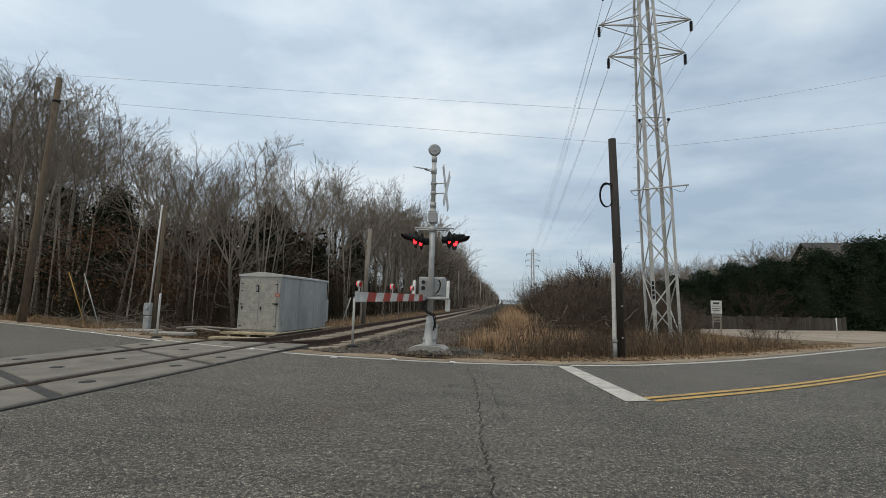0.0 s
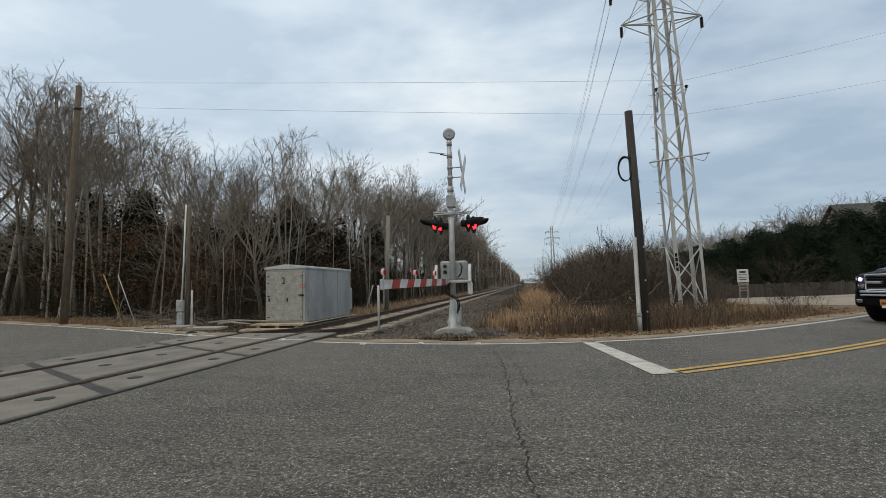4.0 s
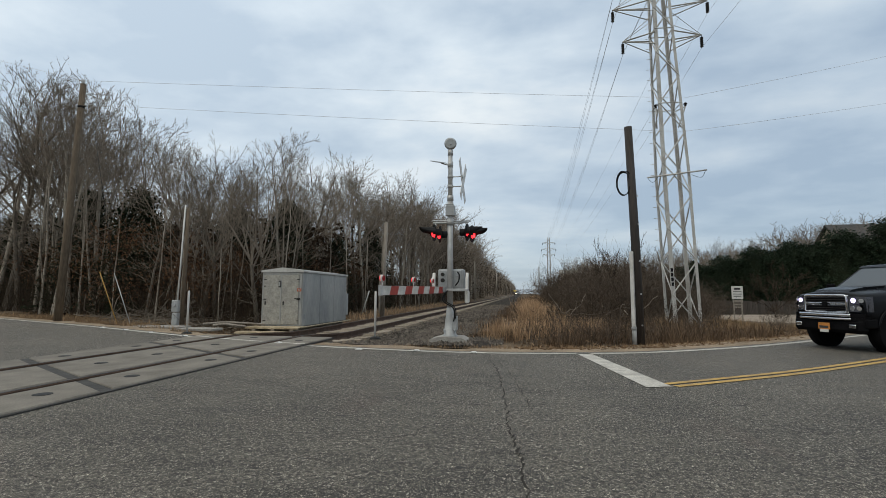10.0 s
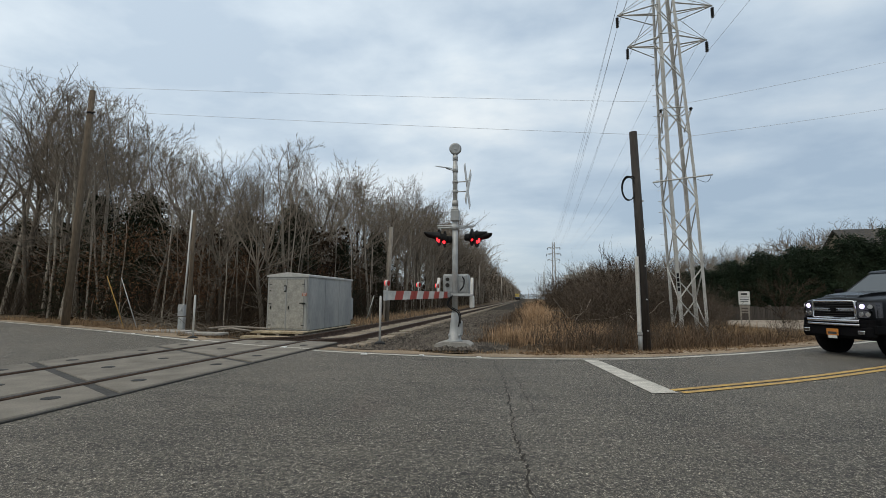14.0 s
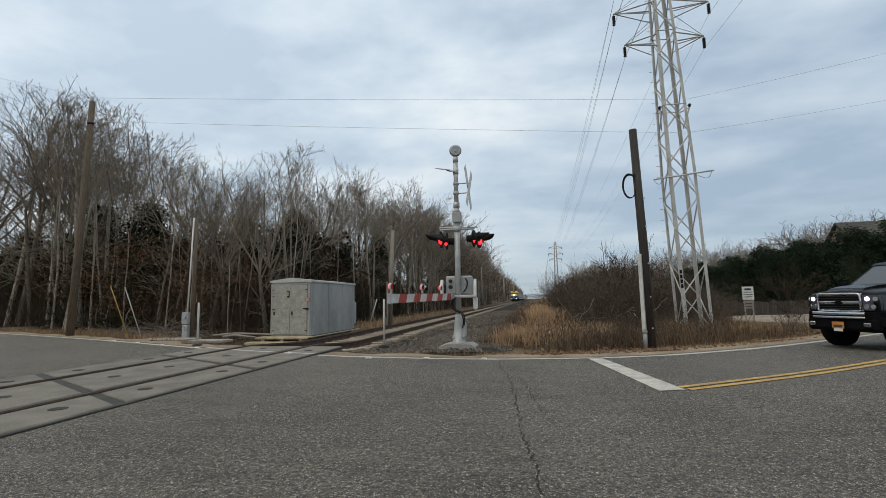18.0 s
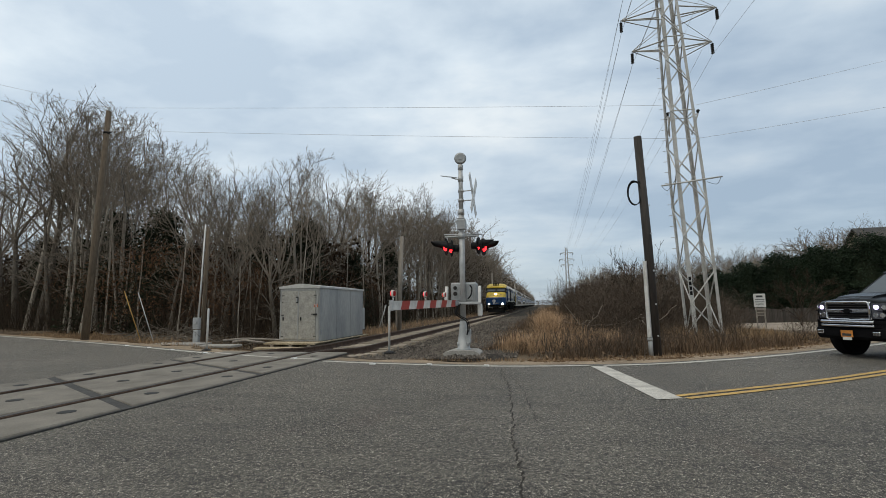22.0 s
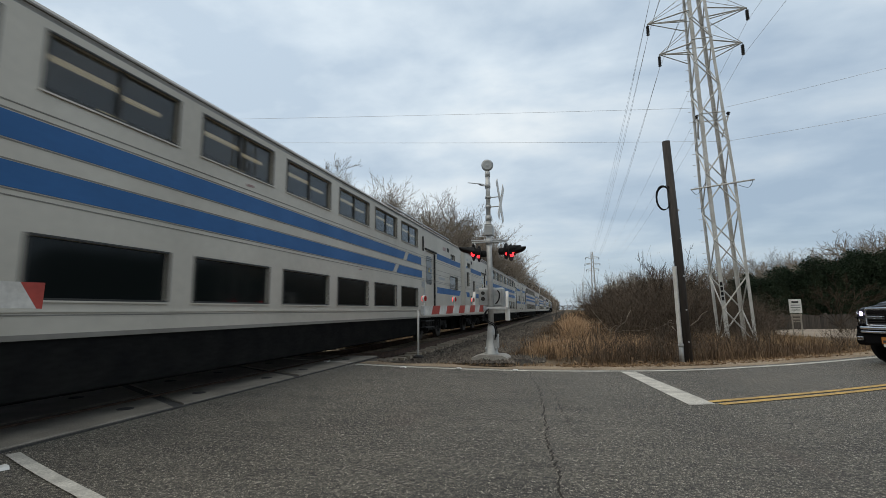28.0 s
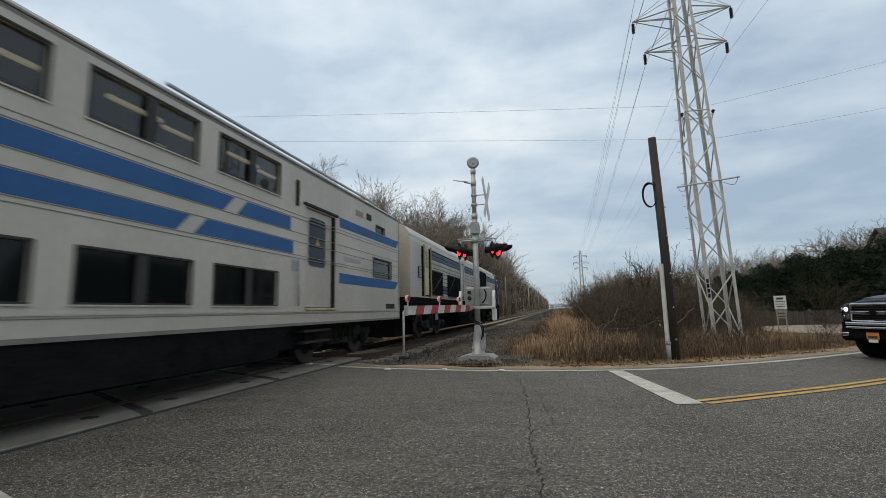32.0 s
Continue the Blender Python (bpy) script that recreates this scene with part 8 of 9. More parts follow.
    for sx in (-1, 1):
        part("windscreen", Mesh().box((a + b) / 2 + off + Vector((sx * 0.66, 0.03, 0.02)), (1.14, (b - a).length * 0.72, 0.012), 0.004, turn), glass("cab_glass", (0.10, 0.115, 0.13), 0.05), ws, "windscreen pane")
        part("wiper", Mesh().tube([(a + b) / 2 + off * 1.6 + Vector((sx * 0.2, -0.15, -0.2)), (a + b) / 2 + off * 1.6 + Vector((sx * 0.55, 0.1, 0.15))], 0.012, 5), BLACK, ws)
    [part("cab_corner", Mesh().prism([(1.15, 2.58), (1.72, 2.58), (1.72, 3.42), (1.62, 3.42)], "x", q * (X - 0.14), q * (X - 0.016)), LOCO_BLUE, lo) for q in (-1, 1)]
    [part("cab_pillar", Mesh().prism([(1.08, 2.80), (1.36, 2.64), (1.72, 3.50), (1.60, 3.50)], "x", q * (X - 0.10), q * (X + 0.004)), BLACK, lo) for q in (-1, 1)]
    brow = [(-X + 0.0, 3.74), (X - 0.0, 3.74), (X - 0.03, 3.88), (X - 0.30, 4.06), (0.35, 4.14), (-0.35, 4.14), (-X + 0.30, 4.06), (-X + 0.03, 3.88)]
    part("brow", loft([([(u * 0.90, 3.46 + (w - 3.74) * 0.35) for u, w in brow], 1.40), ([(u * 0.98, 3.52 + (w - 3.74) * 0.8) for u, w in brow], 1.8), ([(u, w - 0.09) for u, w in brow], 2.3), (brow, 2.8), (brow, 3.2)]), LOCO_YELLOW, lo, "yellow cab roof")
    # roof horn and lamps
    horns = part("horn_bracket", Mesh().box((-0.05, 1.98, 3.88), (0.75, 0.12, 0.08), 0.02).box((-0.05, 2.0, 3.78), (0.2, 0.12, 0.24), 0.02), BLACK, lo, "cluster of black horns")
    for k in range(4):
        for q in range(2):
            part("horn", Mesh().tube([(-0.34 + 0.21 * k, 2.05 + 0.08 * q, 3.90 + 0.15 * q), (-0.34 + 0.21 * k, 1.80 + 0.08 * q, 3.91 + 0.16 * q), (-0.34 + 0.21 * k, 1.72 + 0.08 * q, 3.91 + 0.16 * q)], [0.03, 0.05, 0.095], 10), BLACK, horns)
    # headlights
    for sx in (-1, 1):
        box_ = part("lamp_box", Mesh().box((sx * 0.90, 0.28, 1.20), (0.44, 0.22, 0.28), 0.03), BLACK, lo)
        part("ditch_light", Mesh().disc((sx * 0.94, 0.15, 1.20), (0, 1, 0), 0.11, 0.04, 18), WARM_LAMP, box_, "lit warm lamp")
        part("marker_light", Mesh().disc((sx * 0.77, 0.16, 1.20), (0, 1, 0), 0.05, 0.03, 12), GREYBOX, box_)
    hb = part("headlight_box", Mesh().box((0, 0.54, 2.56), (0.50, 0.36, 0.24), 0.03), LOCO_YELLOW, lo)
    for sx in (-0.105, 0.105):
        part("headlight", Mesh().disc((sx, 0.35, 2.57), (0, 1, 0), 0.095, 0.03, 18), WARM_LAMP, hb, "lit warm headlight")
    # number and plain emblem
    for sx, x in ((1, 0.95), (-1, -0.95)):
        text_part("number", "512", 0.20, pose(x * 0.82, 0.42, 2.46, 52, 0, 0), SIGN_BLACK, lo)
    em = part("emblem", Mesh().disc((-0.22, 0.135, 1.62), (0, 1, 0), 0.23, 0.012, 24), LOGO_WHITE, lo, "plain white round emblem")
    part("emblem_bar", Mesh().box((-0.22, 0.127, 1.62), (0.20, 0.008, 0.05)).box((-0.22, 0.127, 1.54), (0.05, 0.008, 0.12)), LOCO_BLUE, em)
    part("lettering_bar", Mesh().box((0.02, 0.135, 1.33), (0.86, 0.008, 0.07)), LOGO_WHITE, lo)
    part("lettering_bar", Mesh().box((-0.08, 0.150, 1.22), (0.62, 0.008, 0.06)), LOGO_WHITE, lo)
    part("nose_plate", Mesh().box((0, 0.36, 2.26), (0.9, 0.02, 0.14), 0.004, Euler((radians(-30), 0, 0)).to_matrix()), ORANGE_SIGN, lo, "faded orange plate")
    # plough, coupler, steps
    part("plough", Mesh().add([(-1.1, 0.45, 0.06), (0, -0.25, 0.06), (1.1, 0.45, 0.06), (1.15, 0.5, 0.55), (0, 0.1, 0.62), (-1.15, 0.5, 0.55), (-1.1, 0.55, 0.06), (1.1, 0.55, 0.06), (1.15, 0.6, 0.55), (-1.15, 0.6, 0.55)], [(0, 1, 4, 5), (1, 2, 3, 4), (2, 7, 8, 3), (7, 6, 9, 8), (6, 0, 5, 9), (5, 4, 3, 8, 9), (0, 6, 7, 2, 1)]), UNDER, lo, "black plough")
    for q in (-1, 1):
        part("front_skirt", Mesh().prism([(0.62, 0.28), (2.2, 0.28), (2.2, 1.54), (0.62, 1.54)], "x", q * (X - 0.14), q * (X - 0.012)), UNDER, lo, "black skirt under the nose")
    part("front_beam", Mesh().box((0, 0.55, 0.86), (2.7, 0.5, 0.44), 0.04), UNDER, lo)
    part("coupler", Mesh().box((0, 0.1, 0.82), (0.34, 0.5, 0.30), 0.05), UNDER, lo)
    for x in (-0.7, -0.4, 0.4, 0.7, 0.95):
        hose = spline([(x, 0.3, 0.95), (x + 0.03, 0.08, 0.70), (x - 0.02, 0.18, 0.5)], 4)
        part("hose", Mesh().tube(hose, 0.025, 6), DARKMETAL, lo)
    for q in (-1, 1):
        part("front_rail", Mesh().tube([(q * 0.45, 0.18, 0.75), (q * 1.05, 0.18, 0.80)], 0.018, 6), GALV, lo)
    for sx in (-1, 1):
        x = sx * X
        s = sx
        # cab side
        part("side_window", Mesh().box((x + s * 0.006, 1.98, 3.14), (0.02, 0.66, 0.80), 0.02), WINDOW_DARK, lo, "dark cab side window")
        part("cab_mirror", Mesh().box((x + s * 0.05, 1.74, 3.02), (0.06, 0.10, 0.22), 0.02), SIGN_WHITE, lo)
        d = part("cab_door", Mesh().box((x + s * 0.004, 2.73, 2.57), (0.03, 0.64, 1.80), 0.01), DOOR_STEEL, lo, "silver cab door")
        part("door_window", Mesh().box((x + s * 0.018, 2.73, 3.02), (0.014, 0.34, 0.56), 0.006), WINDOW_DARK, d)
        for yy in (2.38, 3.10):
            part("handrail", Mesh().tube([(x + s * 0.07, yy, 1.65), (x + s * 0.07, yy, 3.42)], 0.035, 8), LOCO_BLUE, lo)
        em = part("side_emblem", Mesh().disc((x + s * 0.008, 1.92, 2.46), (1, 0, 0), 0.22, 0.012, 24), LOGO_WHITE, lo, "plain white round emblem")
        part("emblem_bar", Mesh().box((x + s * 0.016, 1.90, 2.46), (0.008, 0.18, 0.05)).box((x + s * 0.016, 1.90, 2.38), (0.008, 0.05, 0.12)), LOCO_BLUE, em)
        part("lettering_bar", Mesh().box((x + s * 0.005, 1.96, 2.13), (0.01, 0.52, 0.07)), LOGO_WHITE, lo)
        part("lettering_bar", Mesh().box((x + s * 0.005, 1.92, 2.01), (0.01, 0.44, 0.07)), LOGO_WHITE, lo)
        g = part("cab_grille", Mesh().box((x + s * 0.004, 2.06, 1.75), (0.01, 0.54, 0.26)), LOCO_BLUE, lo)
        for q in range(5):
            part("louvre", Mesh().box((x + s * 0.012, 2.06, 1.66 + 0.05 * q), (0.014, 0.50, 0.016)), UNDER, g)
        # ribbed siding in stretches between the openings
        for ya, yb in ((3.28, 8.05), (11.0, 16.45), (17.5, 23.2)):
            rows = [1.68 + 0.165 * q for q in range(11)]
            for q, z in enumerate(rows):
                col = NAVY if q in (1, 2, 9, 10) else RIB_STEEL
                part("rib", Mesh().box((x + s * 0.018, (ya + yb) / 2, z), (0.036, yb - ya, 0.146), 0.010), col, lo, "dark blue rib" if col is NAVY else "")
        part("body_backing", Mesh().box((x + s * 0.002, 13.85, 2.53), (0.006, 21.15, 1.86)), UNDER, lo)
        gr = part("radiator_grille", Mesh().box((x + s * 0.012, 9.5, 2.62), (0.03, 2.75, 1.95), 0.01), VENT_BLACK, lo, "large black radiator grille")
        part("grille_bar", Mesh().box((x + s * 0.032, 9.8, 2.62), (0.02, 0.05, 1.95)).box((x + s * 0.032, 9.5, 2.55), (0.02, 2.75, 0.04)), DARKMETAL, gr)
        part("hatch", Mesh().box((x + s * 0.045, 5.75, 2.72), (0.03, 0.75, 0.62), 0.01), STAINLESS, lo, "flat hatch on the siding")
        sp = part("side_panel", Mesh().box((x + s * 0.02, 16.98, 2.62), (0.045, 1.02, 1.98), 0.02), DOOR_STEEL, lo, "plain steel panel between two posts")
        for yy in (16.56, 17.40):
            part("panel_post", Mesh().box((x + s * 0.05, yy, 2.60), (0.07, 0.14, 1.92), 0.02).box((x + s * 0.09, yy, 3.40), (0.06, 0.10, 0.12), 0.015), STAINLESS, sp)
        for zz in (1.72, 3.44):
            part("panel_slot", Mesh().box((x + s * 0.045, 16.98, zz), (0.01, 0.62, 0.03)), UNDER, sp)
        for ya, yb in ((17.58, 18.85), (18.93, 20.42), (21.35, 23.15)):
            it = part("intake", Mesh().box((x + s * 0.045, (ya + yb) / 2, 2.16), (0.03, yb - ya, 0.92), 0.01), VENT_BLACK, lo, "dark air intake")
            part("intake_frame", Mesh().box((x + s * 0.06, (ya + yb) / 2, 2.64), (0.02, yb - ya + 0.05, 0.04)).box((x + s * 0.06, (ya + yb) / 2, 1.68), (0.02, yb - ya + 0.05, 0.04)), DARKMETAL, it)
            part("intake_brace", Mesh().tube([(x + s * 0.062, ya + 0.05, 1.78 if ya < 18 else 2.55), (x + s * 0.062, yb - 0.05, 2.55 if ya < 18 else 1.78)], 0.025, 4), DARKMETAL, it)
        part("rear_door", Mesh().box((x + s * 0.012, 23.78, 2.6), (0.03, 0.55, 1.9), 0.01), STAINLESS, lo)
        for yy in (23.30, 24.26):
            part("end_handrail", Mesh().box((x + s * 0.06, yy, 2.55), (0.05, 0.07, 1.95), 0.012), YELLOW_RAIL, lo, "yellow handrail beside the door")
        part("end_window", Mesh().box((x + s * 0.02, 24.72, 2.45), (0.03, 0.3, 0.42), 0.01), WINDOW_DARK, lo)
        part("rear_door_window", Mesh().box((x + s * 0.03, 23.78, 3.0), (0.012, 0.30, 0.62), 0.005), WINDOW_DARK, lo)
        # roof edge line, side sill, black lower body
        part("roof_seam", Mesh().box((x - s * 0.035, 14.8, 3.66), (0.02, 22.0, 0.012)), GRIME, lo)
        lower = [(1.3, 1.56), (25.75, 1.56), (25.75, 1.05), (24.4, 1.05), (23.6, 1.16), (19.0, 1.16), (17.6, 0.80), (9.2, 0.80), (7.4, 1.12), (1.3, 1.12)]
        part("side_sill", Mesh().prism(lower, "x", x - s * 0.10, x - s * 0.005), UNDER, lo, "black lower side")
        for k in range(3):
            part("step", Mesh().box((x - s * 0.05, 2.73, 1.35 - 0.32 * k), (0.10, 0.42, 0.02)), RAIL_YELLOW, lo)
            part("front_step", Mesh().box((x - s * 0.05, 1.9, 1.15 - 0.28 * k), (0.10, 0.38, 0.02)), RAIL_YELLOW, lo)
        for yy, zz, ly in ((2.62, 1.42, 0.14), (17.1, 1.35, 0.2)):
            part("sill_lamp", Mesh().box((x, yy, zz), (0.04, ly, ly * 0.55), 0.01), GREYBOX, lo)
        n1 = text_part("side_number", "512", 0.34, pose(x - s * 0.012, 14.0, 3.56, 90, 0, 90 * s) @ pose(0, 0, 0, -11, 0, 0), GREYBOX, lo)
        for yy in (4.5, 21.3):
            part("bogie_plate", Mesh().box((s * 1.16, yy, 0.80), (0.03, 0.34, 0.24), 0.01), GREYBOX, lo, "pale plate on the bogie")
            part("brake_rigging", Mesh().box((s * 1.12, yy + 0.9, 0.30), (0.10, 0.5, 0.10), 0.02), RUST, lo, "rusty brake rigging")
        # fuel tank
        part("fuel_tank", Mesh().prism([(9.6, 1.1), (17.2, 1.1), (16.8, 0.35), (10.0, 0.35)], "x", x - s * 0.35, x - s * 0.13), UNDER, lo)
    part("floor", Mesh().box((0, 13.4, 1.3), (2.4, 24.5, 0.5)).box((0, 13.2, 0.62), (1.1, 23.5, 0.9)), UNDER, lo)
    part("rear_wall", Mesh().box((0, L + 0.05, 2.3), (1.1, 0.5, 2.2), 0.06), UNDER, lo)
    for yy, ly in ((15.5, 6.0), (22.0, 3.0)):
        part("roof_fan", Mesh().box((0, yy, 4.17), (1.7, ly, 0.08), 0.02), ROOF_GREY, lo)
    bogie(lo, 4.0, 2, 0.48, 2.8)
    bogie(lo, L - 4.2, 2, 0.48, 2.8)
    return lo


LOCO = locomotive()
COACH = coach()
COACH_TWIN = coach(True)
COACH_TWIN["label"] = "silver bilevel passenger coach with paired windows and blue stripes"
REAR_LOCO = copy_thing(LOCO, pose(TRACK_X, 890, 0.04))
REAR_LOCO["label"] = "silver diesel locomotive at the tail of the train"
COACHES = [COACH] + [copy_thing(COACH, pose(TRACK_X, 900, 0.04)) for k in range(6)] + [COACH_TWIN]


# ---------------------------------------------------------------- pickup truck
TRUCK_PAINT = mat("dark_blue_black_paint", (0.005, 0.006, 0.008), 0.28, 0.0, col2=(0.004, 0.0045, 0.006), scale=1.5, fine=20, fine_amt=0.05, bump=0.0, spec=0.13)
TRIM_BLACK = mat("truck_black_trim", (0.007, 0.007, 0.008), 0.8, scale=5, fine_amt=0.2, bump=0.1, spec=0.08)
CHROME = mat("chrome", (0.62, 0.63, 0.65), 0.14, 1.0, col2=(0.5, 0.51, 0.53), scale=4, fine_amt=0.03, bump=0)
TYRE = mat("tyre_rubber", (0.016, 0.016, 0.016), 0.85, col2=(0.028, 0.027, 0.025), scale=6, fine=30, bump=0.4)
LAMP_CLEAR = mat("lamp_lens", (0.16, 0.165, 0.19), 0.16, 0.7, scale=6, bump=0)
PLATE_TAN = mat("plate_orange", (0.66, 0.26, 0.05), 0.5, scale=6, bump=0)


def build_truck():
    """A pickup; its own x is forwards, origin between the front wheels on the road."""
    W, H = 0.82, 1.0
    t = thing("pickup_truck", pose(6.0, 9.9, 0.036), "dark pickup truck with chrome grille and lit headlights", "pickup truck")

    def loft(secs):
        """secs: (x, half width, z bottom, z top, crown), each with rounded shoulders."""
        m = Mesh()
        vs, n = [], 0
        for x, h, zb, zt, cr in secs:
            right = [(h * 0.93, zb), (h * 0.99, zb + 0.05), (h, zb + 0.16), (h, zt - 0.24)]
            right += [(h - 0.13 + 0.13 * math.cos(a), zt - 0.18 + 0.15 * math.sin(a)) for a in (0.35, 0.75, 1.15, 1.5)]
            right += [(h * 0.5, zt + cr * 0.7 - 0.01), (0.0, zt + cr)]
            ring = [(-u, w) for u, w in right] + [(u, w) for u, w in reversed(right[:-1])]
            n = len(ring)
            vs += [(x, u, w) for u, w in ring]
        m.add(vs, [(k * n + i, k * n + (i + 1) % n, (k + 1) * n + (i + 1) % n, (k + 1) * n + i) for k in range(len(secs) - 1) for i in range(n)], True)
        m.f += [tuple(range(n)), tuple(reversed(range((len(secs) - 1) * n, len(secs) * n)))]
        m.s += [False, False]
        return m

    part("hood", loft([(0.80, W * 0.90, 0.80, 1.10, 0.015), (0.77, W * 0.955, 0.72, 1.165, 0.03), (0.68, W * 0.985, 0.62, 1.20, 0.04), (0.45, W, 0.60, 1.23, 0.045), (0.0, W, 0.60, 1.265, 0.05), (-0.55, W, 0.60, 1.30, 0.05)]), TRUCK_PAINT, t, "dark glossy hood and wings")
    part("hood_bulge", Mesh().prism([(-0.5, 1.37), (0.2, 1.325), (0.55, 1.275), (0.66, 1.22), (-0.5, 1.22)], "y", -0.40, 0.40), TRUCK_PAINT, t, "raised middle of the hood")
    for sy in (-1, 1):
        part("wheel_lip", Mesh().tube([(0.47 * math.cos(a), sy * (W + 0.005), 0.42 + 0.47 * math.sin(a)) for a in np.linspace(0.1, math.pi - 0.1, 14)], 0.028, 6), TRUCK_PAINT, t)
    part("cab_lower", loft([(-0.5, W, 0.50, 1.30, 0.0), (-2.3, W, 0.50, 1.30, 0.0)]), TRUCK_PAINT, t, "dark cab sides")
    part("bed", loft([(-2.36, W, 0.55, 1.28, 0.0), (-4.2, W, 0.55, 1.28, 0.0)]), TRUCK_PAINT, t, "dark cargo bed")
    # greenhouse
    hw, rw = W * 0.93, W * 0.74
    z0, z1 = 1.28, 1.82
    front0, front1, back1, back0 = -0.36, -1.18, -2.05, -2.3
    gh = Mesh().add([(front0, -hw, z0), (front0, hw, z0), (front1, rw, z1), (front1, -rw, z1), (back0, -hw, z0), (back0, hw, z0), (back1, rw, z1), (back1, -rw, z1)], [(0, 1, 2, 3), (3, 2, 6, 7), (7, 6, 5, 4), (0, 3, 7, 4), (1, 5, 6, 2)])
    part("greenhouse", gh, TRUCK_PAINT, t, "dark roof and pillars")
    part("roof", Mesh().prism([(front1 + 0.09, z1 - 0.02), (front1 - 0.02, z1 + 0.025), (-1.5, z1 + 0.05), (back1 + 0.05, z1 + 0.03), (back1 - 0.04, z1 - 0.02)], "y", -rw * 1.02, rw * 1.02), TRUCK_PAINT, t, "dark curved roof")

    def pane(q, name, out=0.006):
        a, b, c, d = [Vector(p) for p in q]
        n = (b - a).cross(d - a).normalized() * out
        cen = (a + b + c + d) / 4
        v = [cen + (p - cen) * 0.90 + n for p in (a, b, c, d)]
        w = [p + n for p in v]
        return part(name, Mesh().add(v + w, [(0, 1, 2, 3), (4, 5, 6, 7), (0, 1, 5, 4), (1, 2, 6, 5), (2, 3, 7, 6), (3, 0, 4, 7)]), glass("truck_glass", (0.075, 0.088, 0.10), 0.05), t, "tinted glass")
    pane([(front0, -hw, z0), (front0, hw, z0), (front1, rw, z1), (front1, -rw, z1)], "windscreen")
    for sy in (-1, 1):
        q = [(front0 - 0.1, sy * hw, z0), (-1.35, sy * hw, z0), (-1.38, sy * rw, z1), (front1 - 0.02, sy * rw, z1)]
        pane(q if sy < 0 else q[::-1], "side_window")
        q = [(-1.42, sy * hw, z0), (back0 + 0.05, sy * hw, z0), (back1, sy * rw, z1), (-1.44, sy * rw, z1)]
        pane(q if sy < 0 else q[::-1], "side_window")
        part("mirror", Mesh().box((-0.55, sy * (W + 0.12), 1.34), (0.10, 0.20, 0.17), 0.03), TRIM_BLACK, t)
        part("door_handle", Mesh().box((-1.22, sy * (W + 0.012), 1.10), (0.16, 0.03, 0.035), 0.01), TRUCK_PAINT, t)
        for sx in (-1.38, -0.5):
            part("door_seam", Mesh().box((sx, sy * (W + 0.001), 0.92), (0.012, 0.006, 0.74)), TRIM_BLACK, t)
        part("rocker", Mesh().box((-1.4, sy * W * 0.97, 0.45), (1.9, 0.06, 0.14), 0.02), TRIM_BLACK, t)
        # wheels in dark arches
        for wx in (0.0, -3.1):
            part("wheel_arch", Mesh().disc((wx, sy * (W - 0.12), 0.44), (0, 1, 0), 0.46, 0.26, 24), TRIM_BLACK, t)
            ty = part("tyre", Mesh().tube([(wx, sy * (W - 0.24), 0.39), (wx, sy * (W - 0.22), 0.39), (wx, sy * (W - 0.03), 0.39), (wx, sy * (W + 0.0), 0.39)], [0.34, 0.39, 0.39, 0.34], 28), TYRE, t, "black tyre")
            part("rim", Mesh().disc((wx, sy * (W + 0.002), 0.39), (0, 1, 0), 0.235, 0.03, 24).disc((wx, sy * (W + 0.02), 0.39), (0, 1, 0), 0.07, 0.03, 14), GALV, ty, "silver wheel rim")
            for k in range(5):
                a = k * 2 * math.pi / 5
                part("spoke", Mesh().box((wx + 0.13 * math.cos(a), sy * (W + 0.022), 0.39 + 0.13 * math.sin(a)), (0.22, 0.02, 0.06), 0.008, Euler((0, -a, 0)).to_matrix()), CHROME, ty)
        # lamps: a dark housing that wraps round the corner, with a lit bulb above and reflectors below
        lb = part("headlamp", Mesh().prism([(0.80, sy * (W - 0.335)), (0.835, sy * (W - 0.30)), (0.815, sy * (W - 0.12)), (0.72, sy * (W - 0.02)), (0.56, sy * (W + 0.006)), (0.56, sy * (W - 0.3))], "z", 0.815, 1.125), LAMP_CLEAR, t, "stacked headlamp with a dark housing")
        part("lit_bulb", Mesh().disc((0.825, sy * (W - 0.21), 1.045), (1, 0, 0), 0.044, 0.03, 16), XENON, lb, "lit cold-white bulb")
        part("side_reflector", Mesh().disc((0.79, sy * (W - 0.075), 1.04), (1, sy * 0.8, 0), 0.045, 0.03, 12), CHROME, lb)
        part("lower_lens", Mesh().disc((0.822, sy * (W - 0.235), 0.885), (1, 0, 0), 0.05, 0.03, 14), CHROME, lb)
        part("lower_lens", Mesh().disc((0.80, sy * (W - 0.115), 0.885), (1, sy * 0.5, 0), 0.045, 0.03, 14), CHROME, lb)
        part("lamp_bar", Mesh().box((0.80, sy * (W - 0.17), 0.965), (0.05, 0.28, 0.016), 0.004), TRUCK_PAINT, lb)
        part("fog_lamp", Mesh().box((0.915, sy * (W - 0.20), 0.52), (0.03, 0.15, 0.075), 0.012), CHROME, t)
    # grille
    gw = W - 0.34
    g = part("grille", Mesh().box((0.79, 0, 0.97), (0.08, gw * 2, 0.34), 0.02), TRIM_BLACK, t, "black grille in a chrome frame")
    part("grille_frame", Mesh().box((0.83, 0, 1.135), (0.05, gw * 2 + 0.06, 0.04), 0.012).box((0.83, 0, 0.80), (0.05, gw * 2 + 0.06, 0.035), 0.01).box((0.83, gw, 0.97), (0.05, 0.045, 0.36), 0.01).box((0.83, -gw, 0.97), (0.05, 0.045, 0.36), 0.01), CHROME, g, "chrome frame")
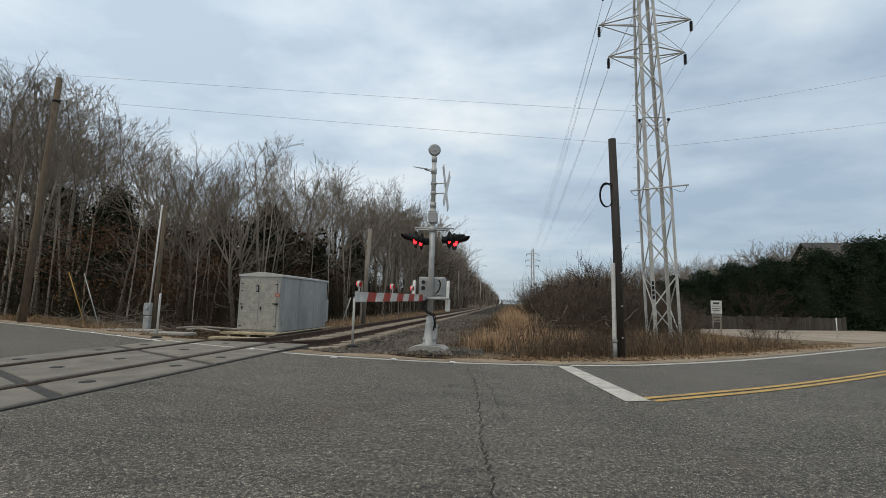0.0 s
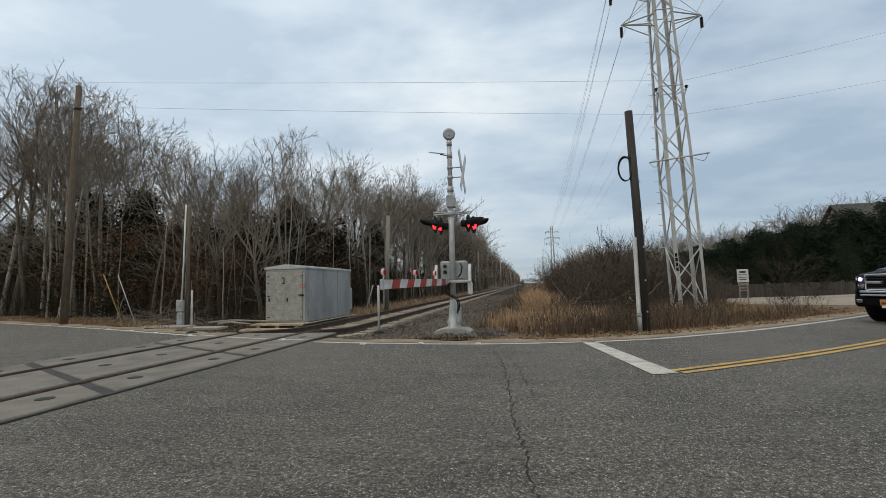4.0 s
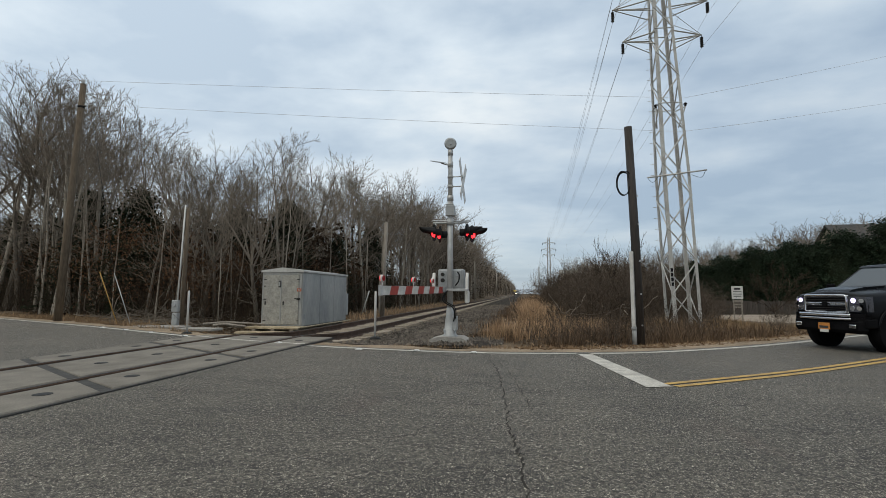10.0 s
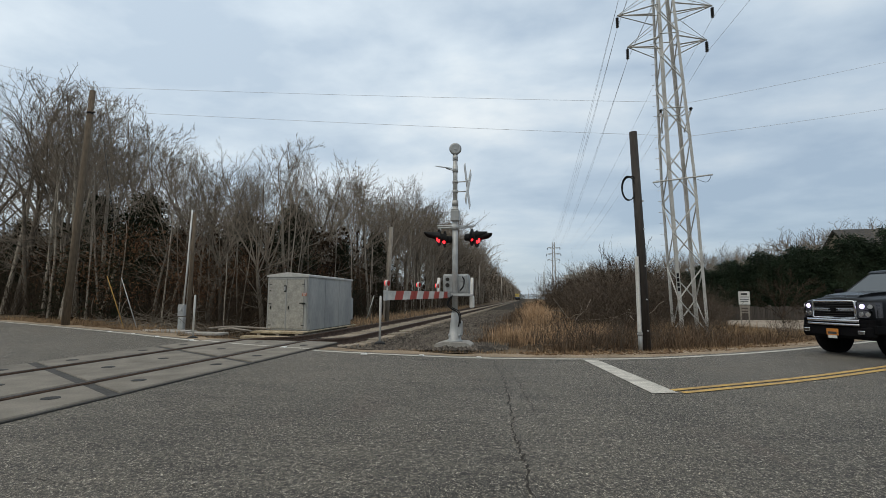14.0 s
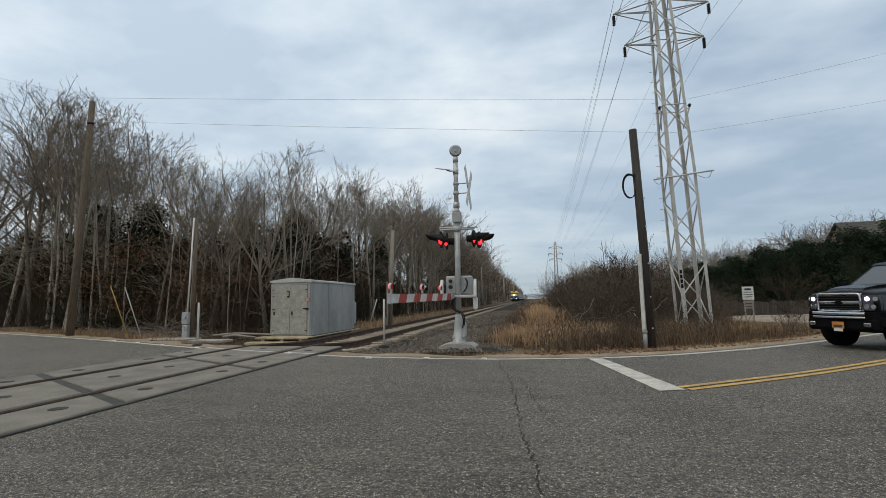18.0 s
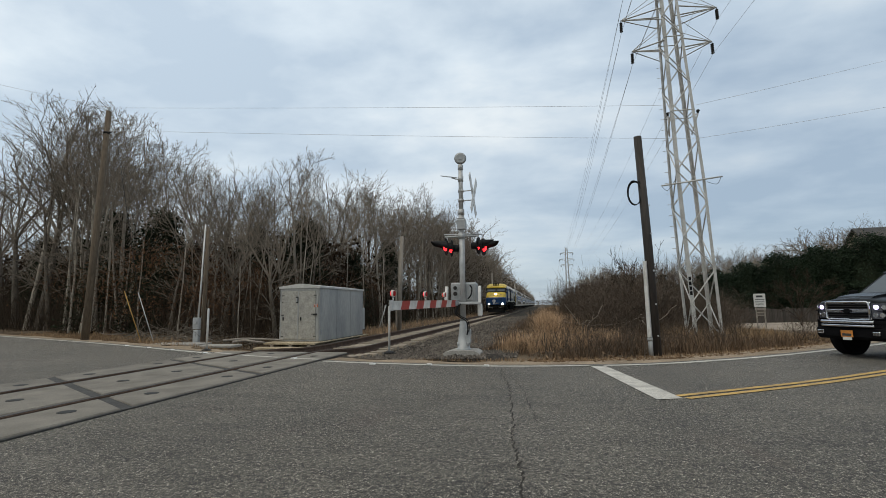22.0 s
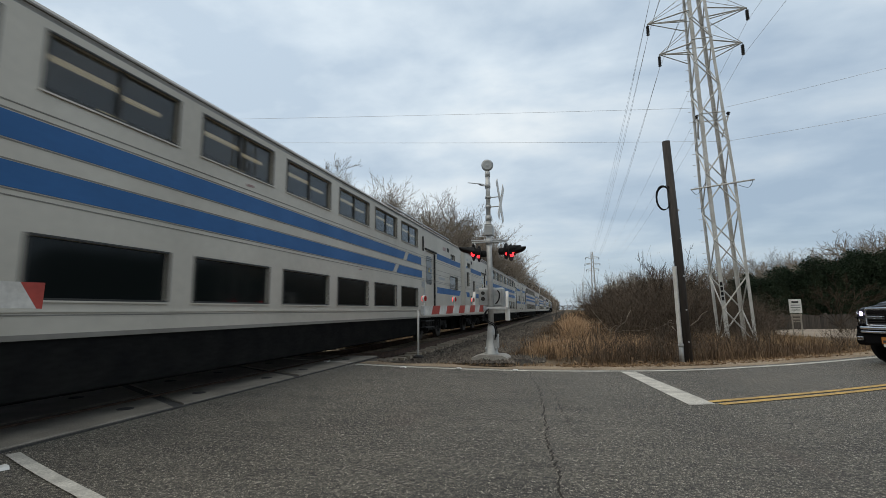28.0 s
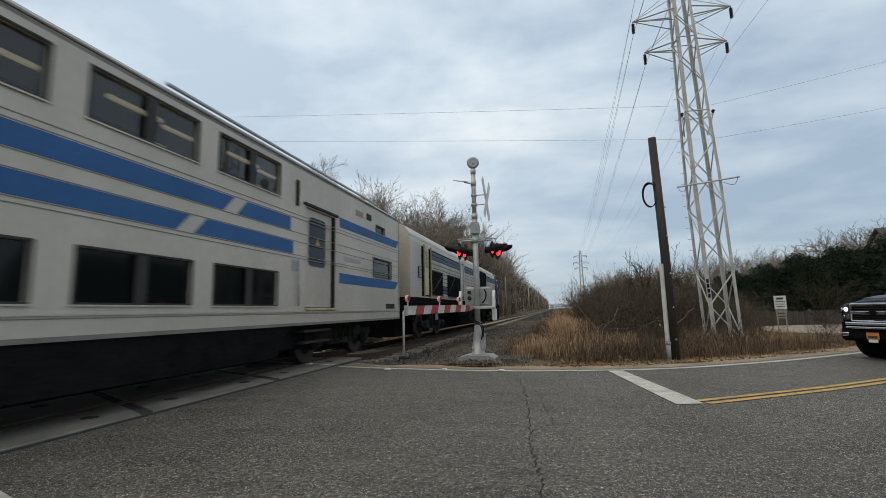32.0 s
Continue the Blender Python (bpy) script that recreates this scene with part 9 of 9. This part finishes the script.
    part("centre_bar", Mesh().box((0.84, 0, 0.97), (0.05, gw * 2, 0.06), 0.012), CHROME, g, "chrome bar across the grille")
    part("grille_rim", Mesh().tube([(0.855, gw, 0.82), (0.855, gw, 1.12), (0.855, gw - 0.03, 1.15), (0.86, 0, 1.155), (0.855, -gw + 0.03, 1.15), (0.855, -gw, 1.12), (0.855, -gw, 0.82), (0.855, -gw + 0.03, 0.79), (0.86, 0, 0.785), (0.855, gw - 0.03, 0.79), (0.855, gw, 0.82)], 0.022, 8), CHROME, g)
    part("badge", Mesh().prism([(-0.11, 0.95), (-0.05, 0.95), (-0.05, 0.92), (0.05, 0.92), (0.05, 0.95), (0.11, 0.95), (0.11, 0.99), (0.05, 0.99), (0.05, 1.02), (-0.05, 1.02), (-0.05, 0.99), (-0.11, 0.99)], "x", 0.855, 0.88), TRIM_BLACK, g, "plain dark badge")
    for q in range(3):
        part("grille_slat", Mesh().box((0.83, 0, 0.84 + 0.045 * q), (0.02, gw * 2, 0.012)), DARKMETAL, g)
        part("grille_slat", Mesh().box((0.83, 0, 1.02 + 0.04 * q), (0.02, gw * 2, 0.012)), DARKMETAL, g)
    # bumper
    def bar(z0, z1, out, name, material, parent, label=""):
        """A bumper bar that bends back at its ends."""
        row = [(0.62, -W * 1.0), (0.78, -W * 0.98), (0.86 + out, -W * 0.86), (0.90 + out, -W * 0.5), (0.91 + out, 0), (0.90 + out, W * 0.5), (0.86 + out, W * 0.86), (0.78, W * 0.98), (0.62, W * 1.0)]
        return part(name, Mesh().prism(row + [(0.60, W * 0.9), (0.60, -W * 0.9)], "z", z0, z1), material, parent, label)
    bp = bar(0.715, 0.775, 0.02, "bumper", TRIM_BLACK, t, "black bumper with chrome bars, bent back at its ends")
    bar(0.64, 0.69, 0.015, "lower_bar", TRIM_BLACK, bp)
    for zz, rr in ((0.745, 0.036), (0.665, 0.028)):
        part("bumper_roll", Mesh().tube(spline([(0.895, -W * 0.72, zz), (0.92, -W * 0.5, zz), (0.935, 0, zz), (0.92, W * 0.5, zz), (0.895, W * 0.72, zz)], 5), rr, 10), CHROME, bp)
    bar(0.62, 0.75, 0.0, "bumper_slot", TRIM_BLACK, bp)
    part("bumper_pad", Mesh().box((0.925, 0, 0.70), (0.03, 0.70, 0.045), 0.01), TRIM_BLACK, bp)
    part("valance", Mesh().box((0.76, 0, 0.52), (0.26, W * 1.92, 0.28), 0.06), TRIM_BLACK, t, "black bumper and lower valance")
    part("bumper_wing", Mesh().box((0.62, W - 0.03, 0.58), (0.34, 0.08, 0.20), 0.03), TRIM_BLACK, t)
    part("bumper_wing", Mesh().box((0.62, -W + 0.03, 0.58), (0.34, 0.08, 0.20), 0.03), TRIM_BLACK, t)
    pl = part("licence_plate", Mesh().box((0.93, 0.0, 0.50), (0.012, 0.27, 0.14), 0.004), PLATE_TAN, t, "orange plate with plain bars")
    part("plate_bar", Mesh().box((0.938, 0.0, 0.48), (0.004, 0.20, 0.05)), SIGN_BLACK, pl)
    part("lower_plate", Mesh().box((0.93, 0.0, 0.40), (0.012, 0.20, 0.06), 0.003), SIGN_WHITE, pl)
    for sy in (-0.3, 0.32):
        part("wiper", Mesh().tube([(-0.44, sy, z0 + 0.02), (-0.52, sy - 0.34, z0 + 0.10)], 0.012, 5), TRIM_BLACK, t)
    part("chassis", Mesh().box((-1.8, 0, 0.42), (4.4, 1.1, 0.16)), TRIM_BLACK, t)
    part("tailgate", Mesh().box((-4.24, 0, 0.92), (0.06, W * 1.9, 0.62), 0.02), TRUCK_PAINT, t)
    return t


TRUCK = build_truck()


# ---------------------------------------------------------------- what moves
SPEED = 31.0
NOSE = 745.75            # distance of the train's nose from the crossing at the start


def motions():
    times = [0, 0.1] + list(range(1, 32)) + [31.9, 32]

    def run(ob, s, turned=False):
        walk(ob, [(t, pose(TRACK_X, s - SPEED * t, 0.02, 0, 0, 180 if turned else 0)) for t in times])

    run(LOCO, NOSE)
    first = NOSE + 26.45
    for k, car in enumerate(COACHES):
        run(car, first + PITCH * k)
    run(REAR_LOCO, first + PITCH * 8 + 26.0, True)
    # the truck rolls up along its lane and stops
    stop, way = Vector((6.41, 10.18, 0.0)), Vector((0.82, 0.57, 0))
    TRUCK.scale = (0.82, 0.82, 0.90)
    rows = []
    for t, s in ((0, 22.0), (0.1, 21.4), (1, 16.0), (2, 10.2), (3, 5.1), (3.3, 3.95), (3.5, 3.3), (4, 2.0), (4.5, 1.12), (5, 0.55), (5.5, 0.2), (6, 0.04), (6.3, 0.0), (20, 0.0), (31.9, 0.0), (32, 0.0)):
        p = stop + way * s
        rows.append((t, pose(p.x, p.y, 0.004, 0, 0, -158.8 + 14.0 * smooth_step(0.0, 9.0, s))))
    walk(TRUCK, rows)


motions()
